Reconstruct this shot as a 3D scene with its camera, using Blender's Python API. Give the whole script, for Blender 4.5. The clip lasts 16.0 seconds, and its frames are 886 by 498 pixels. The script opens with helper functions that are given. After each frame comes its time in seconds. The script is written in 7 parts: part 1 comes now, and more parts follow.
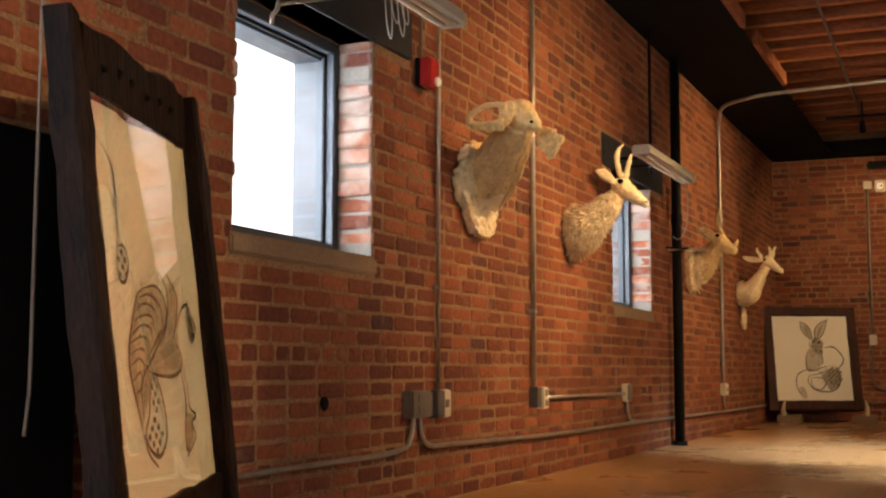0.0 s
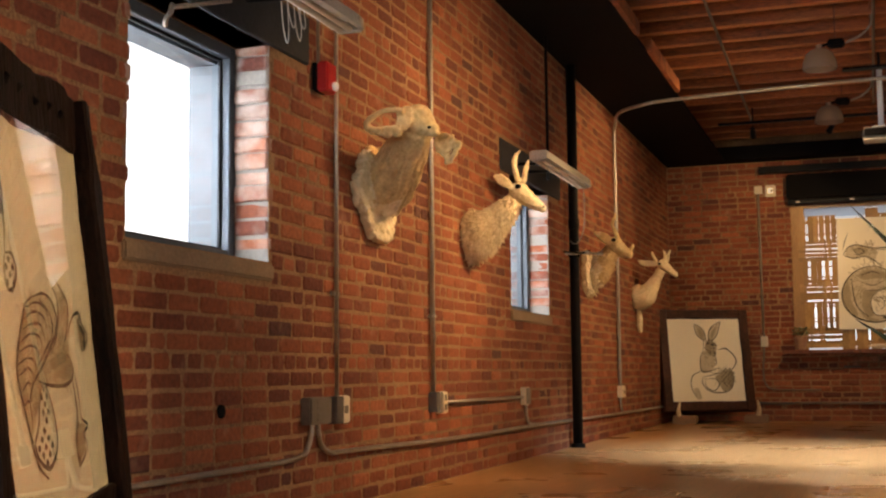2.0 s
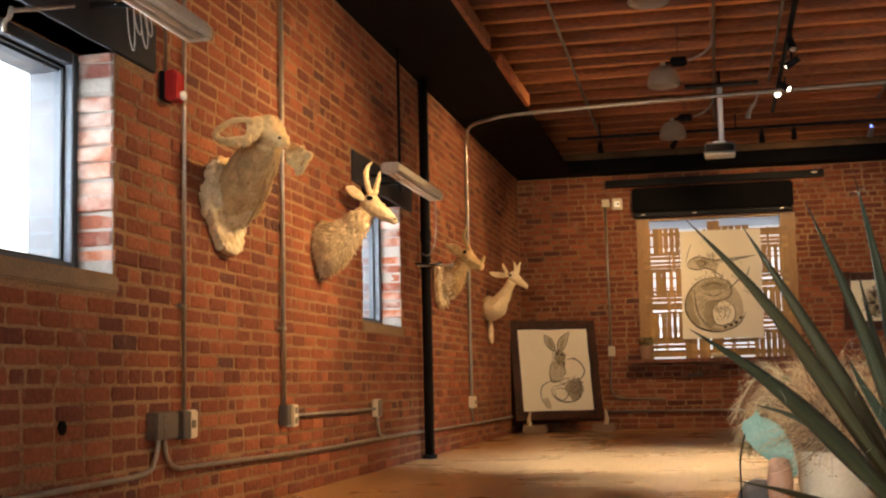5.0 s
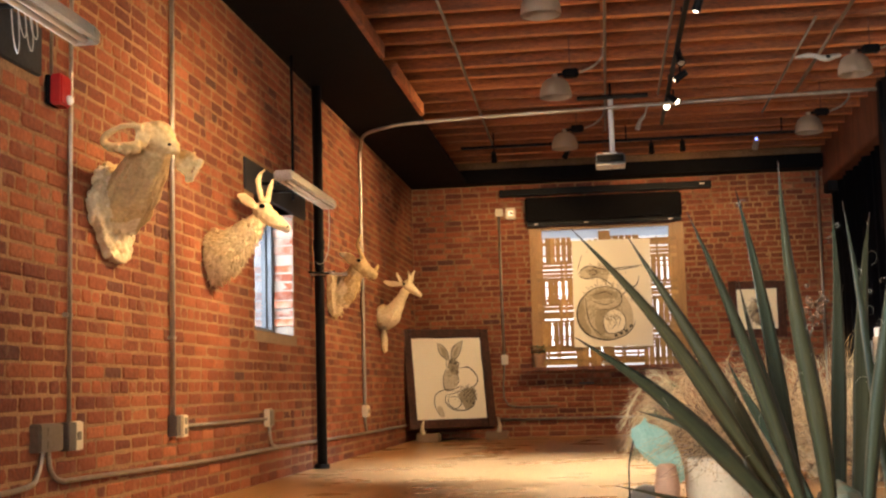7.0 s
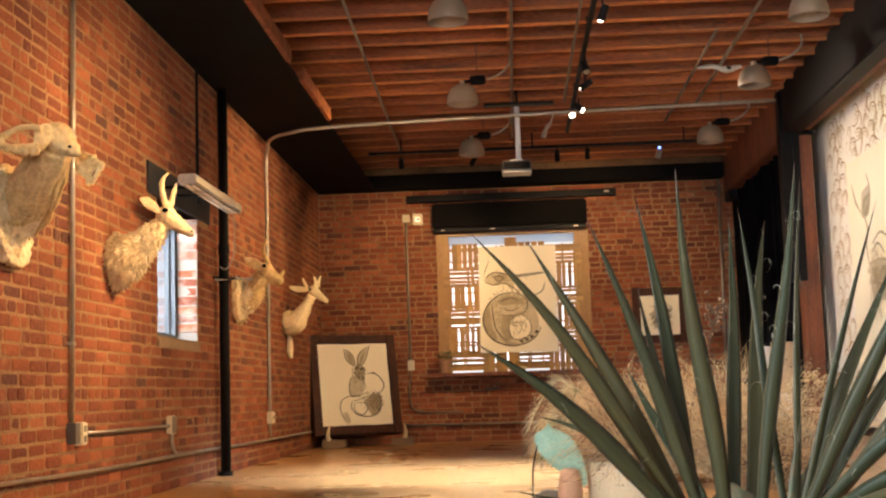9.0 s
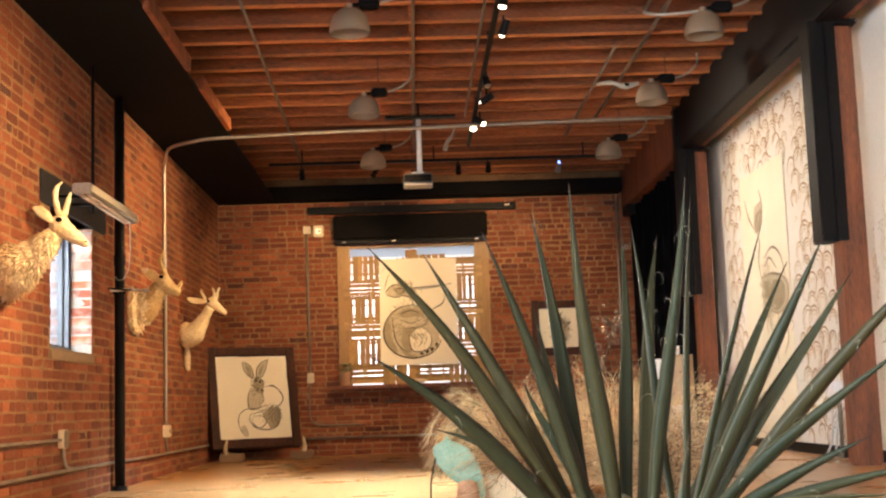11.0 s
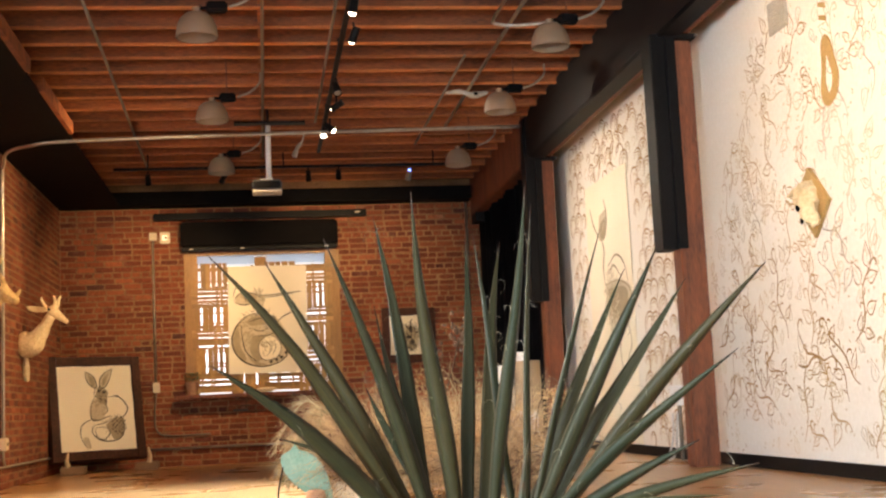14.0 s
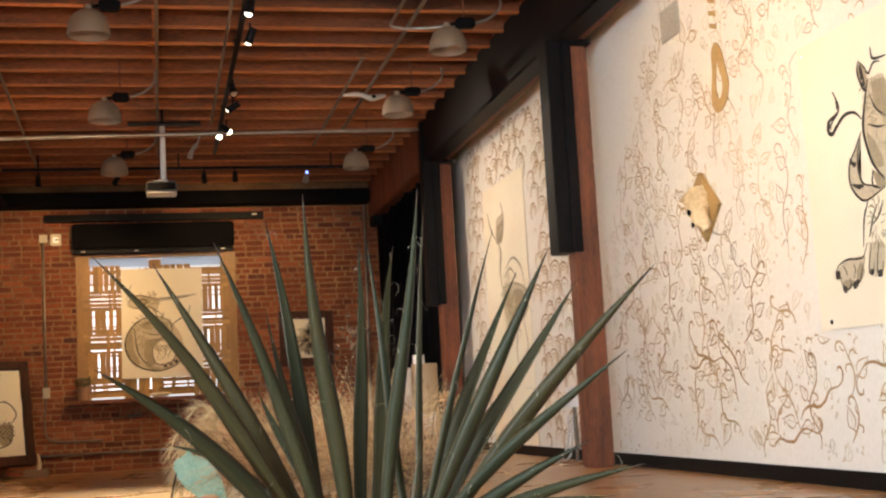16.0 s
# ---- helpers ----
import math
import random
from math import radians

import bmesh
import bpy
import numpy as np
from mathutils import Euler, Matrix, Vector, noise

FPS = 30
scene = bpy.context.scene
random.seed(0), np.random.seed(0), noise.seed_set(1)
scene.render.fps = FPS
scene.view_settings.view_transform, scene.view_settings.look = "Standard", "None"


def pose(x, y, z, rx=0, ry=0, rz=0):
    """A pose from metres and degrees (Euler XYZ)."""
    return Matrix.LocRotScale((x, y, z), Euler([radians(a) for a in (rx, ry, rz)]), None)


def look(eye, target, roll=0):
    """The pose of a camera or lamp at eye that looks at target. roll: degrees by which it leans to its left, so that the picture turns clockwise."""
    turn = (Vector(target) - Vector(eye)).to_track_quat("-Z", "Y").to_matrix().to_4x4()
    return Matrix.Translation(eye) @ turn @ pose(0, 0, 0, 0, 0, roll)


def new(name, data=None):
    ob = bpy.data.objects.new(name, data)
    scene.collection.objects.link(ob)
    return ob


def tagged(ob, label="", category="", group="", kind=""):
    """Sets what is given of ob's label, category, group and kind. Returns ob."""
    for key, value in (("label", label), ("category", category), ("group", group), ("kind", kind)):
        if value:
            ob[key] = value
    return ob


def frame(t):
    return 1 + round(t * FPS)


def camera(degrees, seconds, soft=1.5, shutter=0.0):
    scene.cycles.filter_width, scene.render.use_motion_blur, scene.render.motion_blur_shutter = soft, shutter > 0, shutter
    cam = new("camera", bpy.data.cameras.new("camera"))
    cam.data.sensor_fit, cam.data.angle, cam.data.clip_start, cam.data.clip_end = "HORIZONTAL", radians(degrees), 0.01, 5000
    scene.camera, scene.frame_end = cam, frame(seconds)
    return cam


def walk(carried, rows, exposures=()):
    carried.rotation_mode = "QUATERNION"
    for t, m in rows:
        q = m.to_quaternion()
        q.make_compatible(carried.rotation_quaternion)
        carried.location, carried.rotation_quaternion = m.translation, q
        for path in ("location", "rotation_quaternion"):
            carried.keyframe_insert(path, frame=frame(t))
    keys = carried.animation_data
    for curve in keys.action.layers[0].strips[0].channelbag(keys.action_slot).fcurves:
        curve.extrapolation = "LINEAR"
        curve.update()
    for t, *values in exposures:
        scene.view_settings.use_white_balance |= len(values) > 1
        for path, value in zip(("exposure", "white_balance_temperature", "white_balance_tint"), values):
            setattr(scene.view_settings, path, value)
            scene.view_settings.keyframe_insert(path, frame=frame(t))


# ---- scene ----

# ================= camera =================
cam = camera(39.0, 16.0, soft=2.3)
PIVOT, ARM, SIDE = (2.34, -0.11, 0.585), 0.113, -0.023
# seconds, yaw, pitch, roll in degrees: a slow pan to the right about a low pivot
ROWS = [
    (0.0, 23.45, 5.49, 0.1), (0.5, 22.33, 5.57, -0.02), (1.0, 21.28, 5.58, 0.02), (1.5, 20.16, 5.6, -0.23),
    (2.0, 18.87, 5.71, -0.61), (2.5, 17.57, 5.8, -0.41), (3.0, 16.54, 5.89, -0.2), (3.5, 15.55, 5.95, -0.35),
    (4.0, 14.51, 6.0, -0.66), (6.5, 8.41, 6.36, -1.59), (7.0, 7.29, 6.42, -1.59), (7.5, 6.2, 6.48, -1.93),
    (8.0, 5.01, 6.46, -2.21), (8.5, 3.94, 6.47, -2.08), (9.0, 3.03, 6.56, -1.78), (11.5, -2.76, 7.0, -2.22),
    (12.0, -3.96, 6.97, -2.48), (12.5, -5.09, 6.97, -2.52), (13.0, -6.22, 7.02, -2.6), (13.5, -7.29, 7.03, -2.68),
    (14.0, -8.37, 7.04, -2.67), (14.5, -9.56, 7.06, -2.6), (15.0, -10.77, 7.08, -2.69), (15.5, -11.93, 7.04, -2.92),
    (16.0, -13.04, 6.94, -3.13),
]


def stand(yaw, pitch, roll):
    a, p = radians(yaw), radians(pitch)
    eye = Vector(PIVOT) + Vector((-math.sin(a), math.cos(a), 0)) * ARM + Vector((math.cos(a), math.sin(a), 0)) * SIDE
    ahead = Vector((-math.sin(a) * math.cos(p), math.cos(a) * math.cos(p), math.sin(p)))
    return look(eye, eye + ahead, roll)


walk(cam, [(t, stand(yaw, pitch, roll)) for t, yaw, pitch, roll in ROWS],
     exposures=[(0.0, -0.48), (4.0, -0.50), (6.5, 0.22), (9.0, 0.24), (11.5, 0.45), (14.0, 0.33), (15.0, 0.22), (16.0, 0.0)])

# ================= plan =================
LEN_Y, BACK_Y = 15.10, -3.0          # far wall, wall behind the camera
RIGHT_X = 5.27                       # painted panel wall
CEIL, SOFFIT = 3.30, 3.05            # joist undersides, dark soffit
STEP = 0.117                         # raised floor along the right-hand side
COURSE, BRICK = 0.0677, 0.214

# ================= world and light =================
world = bpy.data.worlds.new("world")
scene.world = world
world.use_nodes = True
wn = world.node_tree
sky = wn.nodes.new("ShaderNodeTexSky")
sky.sky_type, sky.sun_disc, sky.sun_elevation, sky.sun_rotation = "NISHITA", False, radians(50), radians(80)
wn.links.new(sky.outputs[0], wn.nodes["Background"].inputs[0])
wn.nodes["Background"].inputs[1].default_value = 0.12


def area(name, m, w, h, power, colour):
    d = bpy.data.lights.new(name, "AREA")
    d.shape, d.size, d.size_y, d.energy, d.color = "RECTANGLE", w, h, power, colour
    ob = new(name, d)
    ob.matrix_world = m
    return ob


def spot(name, eye, target, power, degrees, colour, soft=0.05, blend=0.9):
    d = bpy.data.lights.new(name, "SPOT")
    d.energy, d.spot_size, d.spot_blend, d.color, d.shadow_soft_size = power, radians(degrees), blend, colour, soft
    ob = new(name, d)
    ob.matrix_world = look(eye, target)
    return ob


DAY, WARM = (0.80, 0.90, 1.0), (1.0, 0.655, 0.32)
# daylight in two side windows, one unseen side window and the far window
area("daylight", look((-0.75, 3.72, 1.6), (0.1, 4.45, 1.35)), 0.95, 0.95, 80, DAY)
# lamp of the unseen window, added to brighten the painted panels
area("daylight", look((-0.30, -0.60, 1.5), (5.2, 3.6, 0.6)), 0.95, 0.85, 740, (0.76, 0.88, 1.0))
area("daylight", look((-0.75, 8.25, 1.6), (0.3, 9.0, 1.2)), 0.95, 0.95, 62, (0.86, 0.93, 1.0))
area("daylight", look((2.35, LEN_Y + 0.12, 1.6), (2.35, 5, 1.0)), 1.6, 1.4, 12, DAY)
# added area lamp before the solid back wall, brightens the panels with cool light
area("daylight", look((1.3, BACK_Y + 0.1, 1.45), (5.3, 4.3, 0.8)), 2.4, 1.9, 300, (0.82, 0.91, 1.0))

# ================= materials =================
def material(name, colour, rough=0.6, metal=0.0, vary=None, scale=3.0, fine=60.0, bump=0.15, bump_scale=None, spread=0.25, spec=0.5,
             stretch=(1, 1, 1), per_piece=0.0, coat=0.0):
    """A surface with broad stains and tone patches, fine grain, relief and, where asked, a tint of its own for each
    piece.
    """
    m = bpy.data.materials.new(name)
    m.use_nodes = True
    nt = m.node_tree
    b = nt.nodes["Principled BSDF"]
    N, K = nt.nodes.new, nt.links.new
    co = N("ShaderNodeTexCoord")
    mp = N("ShaderNodeMapping")
    mp.inputs["Scale"].default_value = stretch
    K(co.outputs["Object"], mp.inputs[0])
    big, small = N("ShaderNodeTexNoise"), N("ShaderNodeTexNoise")
    big.inputs["Scale"].default_value, small.inputs["Scale"].default_value = scale, fine
    big.inputs["Detail"].default_value, small.inputs["Detail"].default_value = 4, 3
    K(mp.outputs[0], big.inputs[0]), K(mp.outputs[0], small.inputs[0])
    c1, c2 = colour, vary or tuple(c * (1 - spread) for c in colour)
    mix = N("ShaderNodeMix")
    mix.data_type = "RGBA"
    mix.inputs["A"].default_value, mix.inputs["B"].default_value = (*c1, 1), (*c2, 1)
    add = N("ShaderNodeMath")
    add.operation = "ADD"
    K(big.outputs[0], add.inputs[0]), K(small.outputs[0], add.inputs[1])
    ramp = N("ShaderNodeMapRange")
    ramp.inputs["From Min"].default_value, ramp.inputs["From Max"].default_value = 0.75, 1.25
    K(add.outputs[0], ramp.inputs["Value"])
    K(ramp.outputs[0], mix.inputs["Factor"])
    out = mix.outputs["Result"]
    if per_piece:
        info, geo = N("ShaderNodeObjectInfo"), N("ShaderNodeNewGeometry")
        s, fr, mr = N("ShaderNodeMath"), N("ShaderNodeMath"), N("ShaderNodeMapRange")
        s.operation, fr.operation = "ADD", "FRACT"
        K(info.outputs["Random"], s.inputs[0]), K(geo.outputs["Random Per Island"], s.inputs[1]), K(s.outputs[0], fr.inputs[0])
        mr.inputs["To Min"].default_value, mr.inputs["To Max"].default_value = 1 - per_piece, 1 + per_piece
        K(fr.outputs[0], mr.inputs["Value"])
        hsv = N("ShaderNodeHueSaturation")
        K(out, hsv.inputs["Color"]), K(mr.outputs[0], hsv.inputs["Value"])
        out = hsv.outputs[0]
    K(out, b.inputs["Base Color"])
    b.inputs["Roughness"].default_value, b.inputs["Metallic"].default_value = rough, metal
    b.inputs["Specular IOR Level"].default_value = spec
    b.inputs["Coat Weight"].default_value = coat
    b.inputs["Coat Roughness"].default_value = 0.12
    if bump:
        bn, bt = N("ShaderNodeBump"), N("ShaderNodeTexNoise")
        bt.inputs["Scale"].default_value, bt.inputs["Detail"].default_value = bump_scale or fine, 4
        K(mp.outputs[0], bt.inputs[0]), K(bt.outputs[0], bn.inputs["Height"])
        bn.inputs["Strength"].default_value, bn.inputs["Distance"].default_value = bump, 0.01
        K(bn.outputs[0], b.inputs["Normal"])
    return m


def brick_material(name, smear=(0.60, 0.78, 0.35), lime=(0.42, 0.30, 0.20, 1)):
    m = bpy.data.materials.new(name)
    m.use_nodes = True
    nt = m.node_tree
    b = nt.nodes["Principled BSDF"]
    N, K = nt.nodes.new, nt.links.new
    info, geo = N("ShaderNodeObjectInfo"), N("ShaderNodeNewGeometry")
    s, fr = N("ShaderNodeMath"), N("ShaderNodeMath")
    s.operation, fr.operation = "ADD", "FRACT"
    K(info.outputs["Random"], s.inputs[0]), K(geo.outputs["Random Per Island"], s.inputs[1]), K(s.outputs[0], fr.inputs[0])
    cr = N("ShaderNodeValToRGB")
    e = cr.color_ramp.elements
    e[0].position, e[0].color = 0.0, (0.085, 0.030, 0.022, 1)
    e[1].position, e[1].color = 1.0, (0.30, 0.098, 0.042, 1)
    for p, c in ((0.03, (0.125, 0.033, 0.019, 1)), (0.16, (0.155, 0.041, 0.020, 1)), (0.55, (0.200, 0.054, 0.022, 1)), (0.88, (0.245, 0.072, 0.029, 1))):
        n = e.new(p)
        n.color = c
    K(fr.outputs[0], cr.inputs[0])
    big, small = N("ShaderNodeTexNoise"), N("ShaderNodeTexNoise")
    big.inputs["Scale"].default_value, small.inputs["Scale"].default_value = 0.9, 45
    big.inputs["Detail"].default_value, small.inputs["Detail"].default_value = 5, 5
    K(geo.outputs["Position"], big.inputs[0]), K(geo.outputs["Position"], small.inputs[0])
    ad, mr = N("ShaderNodeMath"), N("ShaderNodeMapRange")
    ad.operation = "ADD"
    K(big.outputs[0], ad.inputs[0]), K(small.outputs[0], ad.inputs[1]), K(ad.outputs[0], mr.inputs["Value"])
    mr.inputs["From Min"].default_value, mr.inputs["From Max"].default_value = 0.6, 1.4
    mr.inputs["To Min"].default_value, mr.inputs["To Max"].default_value = 0.55, 1.45
    hsv = N("ShaderNodeHueSaturation")
    K(cr.outputs[0], hsv.inputs["Color"]), K(mr.outputs[0], hsv.inputs["Value"])
    # thin smears of lime left on some faces
    sm, smr, mx = N("ShaderNodeTexNoise"), N("ShaderNodeMapRange"), N("ShaderNodeMix")
    sm.inputs["Scale"].default_value, sm.inputs["Detail"].default_value = 6, 8
    K(geo.outputs["Position"], sm.inputs[0]), K(sm.outputs[0], smr.inputs["Value"])
    smr.inputs["From Min"].default_value, smr.inputs["From Max"].default_value, smr.inputs["To Max"].default_value = smear
    mx.data_type = "RGBA"
    mx.inputs["B"].default_value = lime
    K(smr.outputs[0], mx.inputs["Factor"]), K(hsv.outputs[0], mx.inputs["A"])
    K(mx.outputs["Result"], b.inputs["Base Color"])
    b.inputs["Roughness"].default_value = 0.82
    b.inputs["Specular IOR Level"].default_value = 0.3
    bn, bt = N("ShaderNodeBump"), N("ShaderNodeTexNoise")
    bt.inputs["Scale"].default_value, bt.inputs["Detail"].default_value = 38, 6
    K(geo.outputs["Position"], bt.inputs[0]), K(bt.outputs[0], bn.inputs["Height"])
    bn.inputs["Strength"].default_value, bn.inputs["Distance"].default_value = 0.5, 0.012
    K(bn.outputs[0], b.inputs["Normal"])
    return m


def floor_material():
    m = bpy.data.materials.new("maple_floor")
    m.use_nodes = True
    nt = m.node_tree
    b = nt.nodes["Principled BSDF"]
    N, K = nt.nodes.new, nt.links.new
    geo, mp = N("ShaderNodeNewGeometry"), N("ShaderNodeMapping")
    K(geo.outputs["Position"], mp.inputs[0])
    mp.inputs["Rotation"].default_value = (0, 0, radians(90))
    br = N("ShaderNodeTexBrick")
    br.inputs["Color1"].default_value, br.inputs["Color2"].default_value, br.inputs["Mortar"].default_value = (0.46, 0.242, 0.095, 1), (0.415, 0.212, 0.080, 1), (0.26, 0.125, 0.045, 1)
    br.inputs["Scale"].default_value, br.inputs["Mortar Size"].default_value = 1.0, 0.0012
    br.inputs["Brick Width"].default_value, br.inputs["Row Height"].default_value = 0.9, 0.057
    K(mp.outputs[0], br.inputs[0])
    gr, gm = N("ShaderNodeTexNoise"), N("ShaderNodeMapping")
    gm.inputs["Scale"].default_value = (60, 3, 1)
    K(geo.outputs["Position"], gm.inputs[0]), K(gm.outputs[0], gr.inputs[0])
    gr.inputs["Scale"].default_value, gr.inputs["Detail"].default_value = 1.0, 5
    mr, hsv = N("ShaderNodeMapRange"), N("ShaderNodeHueSaturation")
    mr.inputs["To Min"].default_value, mr.inputs["To Max"].default_value = 0.7, 1.3
    K(gr.outputs[0], mr.inputs["Value"]), K(mr.outputs[0], hsv.inputs["Value"]), K(br.outputs[0], hsv.inputs["Color"])
    K(hsv.outputs[0], b.inputs["Base Color"])
    wr, wm = N("ShaderNodeTexNoise"), N("ShaderNodeMapRange")
    wr.inputs["Scale"].default_value, wr.inputs["Detail"].default_value = 1.3, 5
    K(geo.outputs["Position"], wr.inputs[0]), K(wr.outputs[0], wm.inputs["Value"])
    wm.inputs["To Min"].default_value, wm.inputs["To Max"].default_value = 0.21, 0.36
    K(wm.outputs[0], b.inputs["Roughness"])
    bn, bt, bm_ = N("ShaderNodeBump"), N("ShaderNodeTexNoise"), N("ShaderNodeMapping")
    bm_.inputs["Scale"].default_value = (9, 0.8, 1)
    K(geo.outputs["Position"], bm_.inputs[0]), K(bm_.outputs[0], bt.inputs[0]), K(bt.outputs[0], bn.inputs["Height"])
    bn.inputs["Strength"].default_value, bn.inputs["Distance"].default_value = 0.02, 0.01
    K(bn.outputs[0], b.inputs["Normal"])
    return m


def leaf_material():
    """A waxy sword leaf: streaks along it, a brown rim and tip, and a tint between blue-green and olive for each leaf."""
    m = bpy.data.materials.new("yucca_leaf")
    m.use_nodes = True
    nt = m.node_tree
    b = nt.nodes["Principled BSDF"]
    N, K = nt.nodes.new, nt.links.new

    def math_node(op, a, c):
        n = N("ShaderNodeMath")
        n.operation = op
        for i, q in enumerate((a, c)):
            if hasattr(q, "links"):
                K(q, n.inputs[i])
            else:
                n.inputs[i].default_value = q
        return n.outputs[0]

    def blend(fac, a, c):
        n = N("ShaderNodeMix")
        n.data_type = "RGBA"
        for key, q in (("Factor", fac), ("A", a), ("B", c)):
            if hasattr(q, "links"):
                K(q, n.inputs[key])
            else:
                n.inputs[key].default_value = q
        return n.outputs["Result"]

    uvn, sep, info = N("ShaderNodeUVMap"), N("ShaderNodeSeparateXYZ"), N("ShaderNodeObjectInfo")
    K(uvn.outputs[0], sep.inputs[0])
    mp, streak, blot = N("ShaderNodeMapping"), N("ShaderNodeTexNoise"), N("ShaderNodeTexNoise")
    mp.inputs["Scale"].default_value = (16, 1.6, 1)
    K(uvn.outputs[0], mp.inputs[0])
    off = N("ShaderNodeVectorMath")
    off.operation = "ADD"
    K(mp.outputs[0], off.inputs[0])
    shift = N("ShaderNodeCombineXYZ")
    K(math_node("MULTIPLY", info.outputs["Random"], 50.0), shift.inputs[2])
    K(shift.outputs[0], off.inputs[1])
    K(off.outputs[0], streak.inputs[0])
    streak.inputs["Scale"].default_value, streak.inputs["Detail"].default_value = 1.0, 4
    geo = N("ShaderNodeNewGeometry")
    K(geo.outputs["Position"], blot.inputs[0])
    blot.inputs["Scale"].default_value, blot.inputs["Detail"].default_value = 9.0, 4
    hue = math_node("ADD", math_node("MULTIPLY", info.outputs["Random"], 0.7), math_node("MULTIPLY", math_node("SUBTRACT", blot.outputs[0], 0.4), 1.2))
    cl = N("ShaderNodeClamp")
    K(hue, cl.inputs[0])
    base = blend(cl.outputs[0], (0.0095, 0.0128, 0.0048, 1), (0.023, 0.0172, 0.0042, 1))
    mr = N("ShaderNodeMapRange")
    mr.inputs["From Min"].default_value, mr.inputs["From Max"].default_value = 0.3, 0.7
    mr.inputs["To Min"].default_value, mr.inputs["To Max"].default_value = 0.65, 1.5
    hsv = N("ShaderNodeHueSaturation")
    K(streak.outputs[0], mr.inputs["Value"]), K(mr.outputs[0], hsv.inputs["Value"]), K(base, hsv.inputs["Color"])
    rim = N("ShaderNodeMapRange")
    rim.inputs["From Min"].default_value, rim.inputs["From Max"].default_value = 0.80, 1.0
    K(math_node("ABSOLUTE", math_node("SUBTRACT", math_node("MULTIPLY", sep.outputs[0], 2.0), 1.0), 0.0), rim.inputs["Value"])
    tip = N("ShaderNodeMapRange")
    tip.inputs["From Min"].default_value, tip.inputs["From Max"].default_value = 0.93, 0.99
    K(sep.outputs[1], tip.inputs["Value"])
    out = blend(rim.outputs[0], hsv.outputs[0], (0.060, 0.042, 0.020, 1))
    out = blend(tip.outputs[0], out, (0.030, 0.016, 0.010, 1))
    K(out, b.inputs["Base Color"])
    b.inputs["Roughness"].default_value, b.inputs["Specular IOR Level"].default_value = 0.60, 0.20
    bn = N("ShaderNodeBump")
    bn.inputs["Strength"].default_value, bn.inputs["Distance"].default_value = 0.12, 0.004
    K(streak.outputs[0], bn.inputs["Height"]), K(bn.outputs[0], b.inputs["Normal"])
    return m


def glow(name, colour, power):
    m = bpy.data.materials.new(name)
    m.use_nodes = True
    b = m.node_tree.nodes["Principled BSDF"]
    b.inputs["Base Color"].default_value = (0.8, 0.8, 0.8, 1)
    b.inputs["Emission Color"].default_value, b.inputs["Emission Strength"].default_value = (*colour, 1), power
    return m


def glass(name, rough=0.0, tint=(1, 1, 1), ior=1.45):
    m = bpy.data.materials.new(name)
    m.use_nodes = True
    b = m.node_tree.nodes["Principled BSDF"]
    b.inputs["Base Color"].default_value = (*tint, 1)
    b.inputs["Transmission Weight"].default_value, b.inputs["Roughness"].default_value, b.inputs["IOR"].default_value = 1.0, rough, ior
    return m


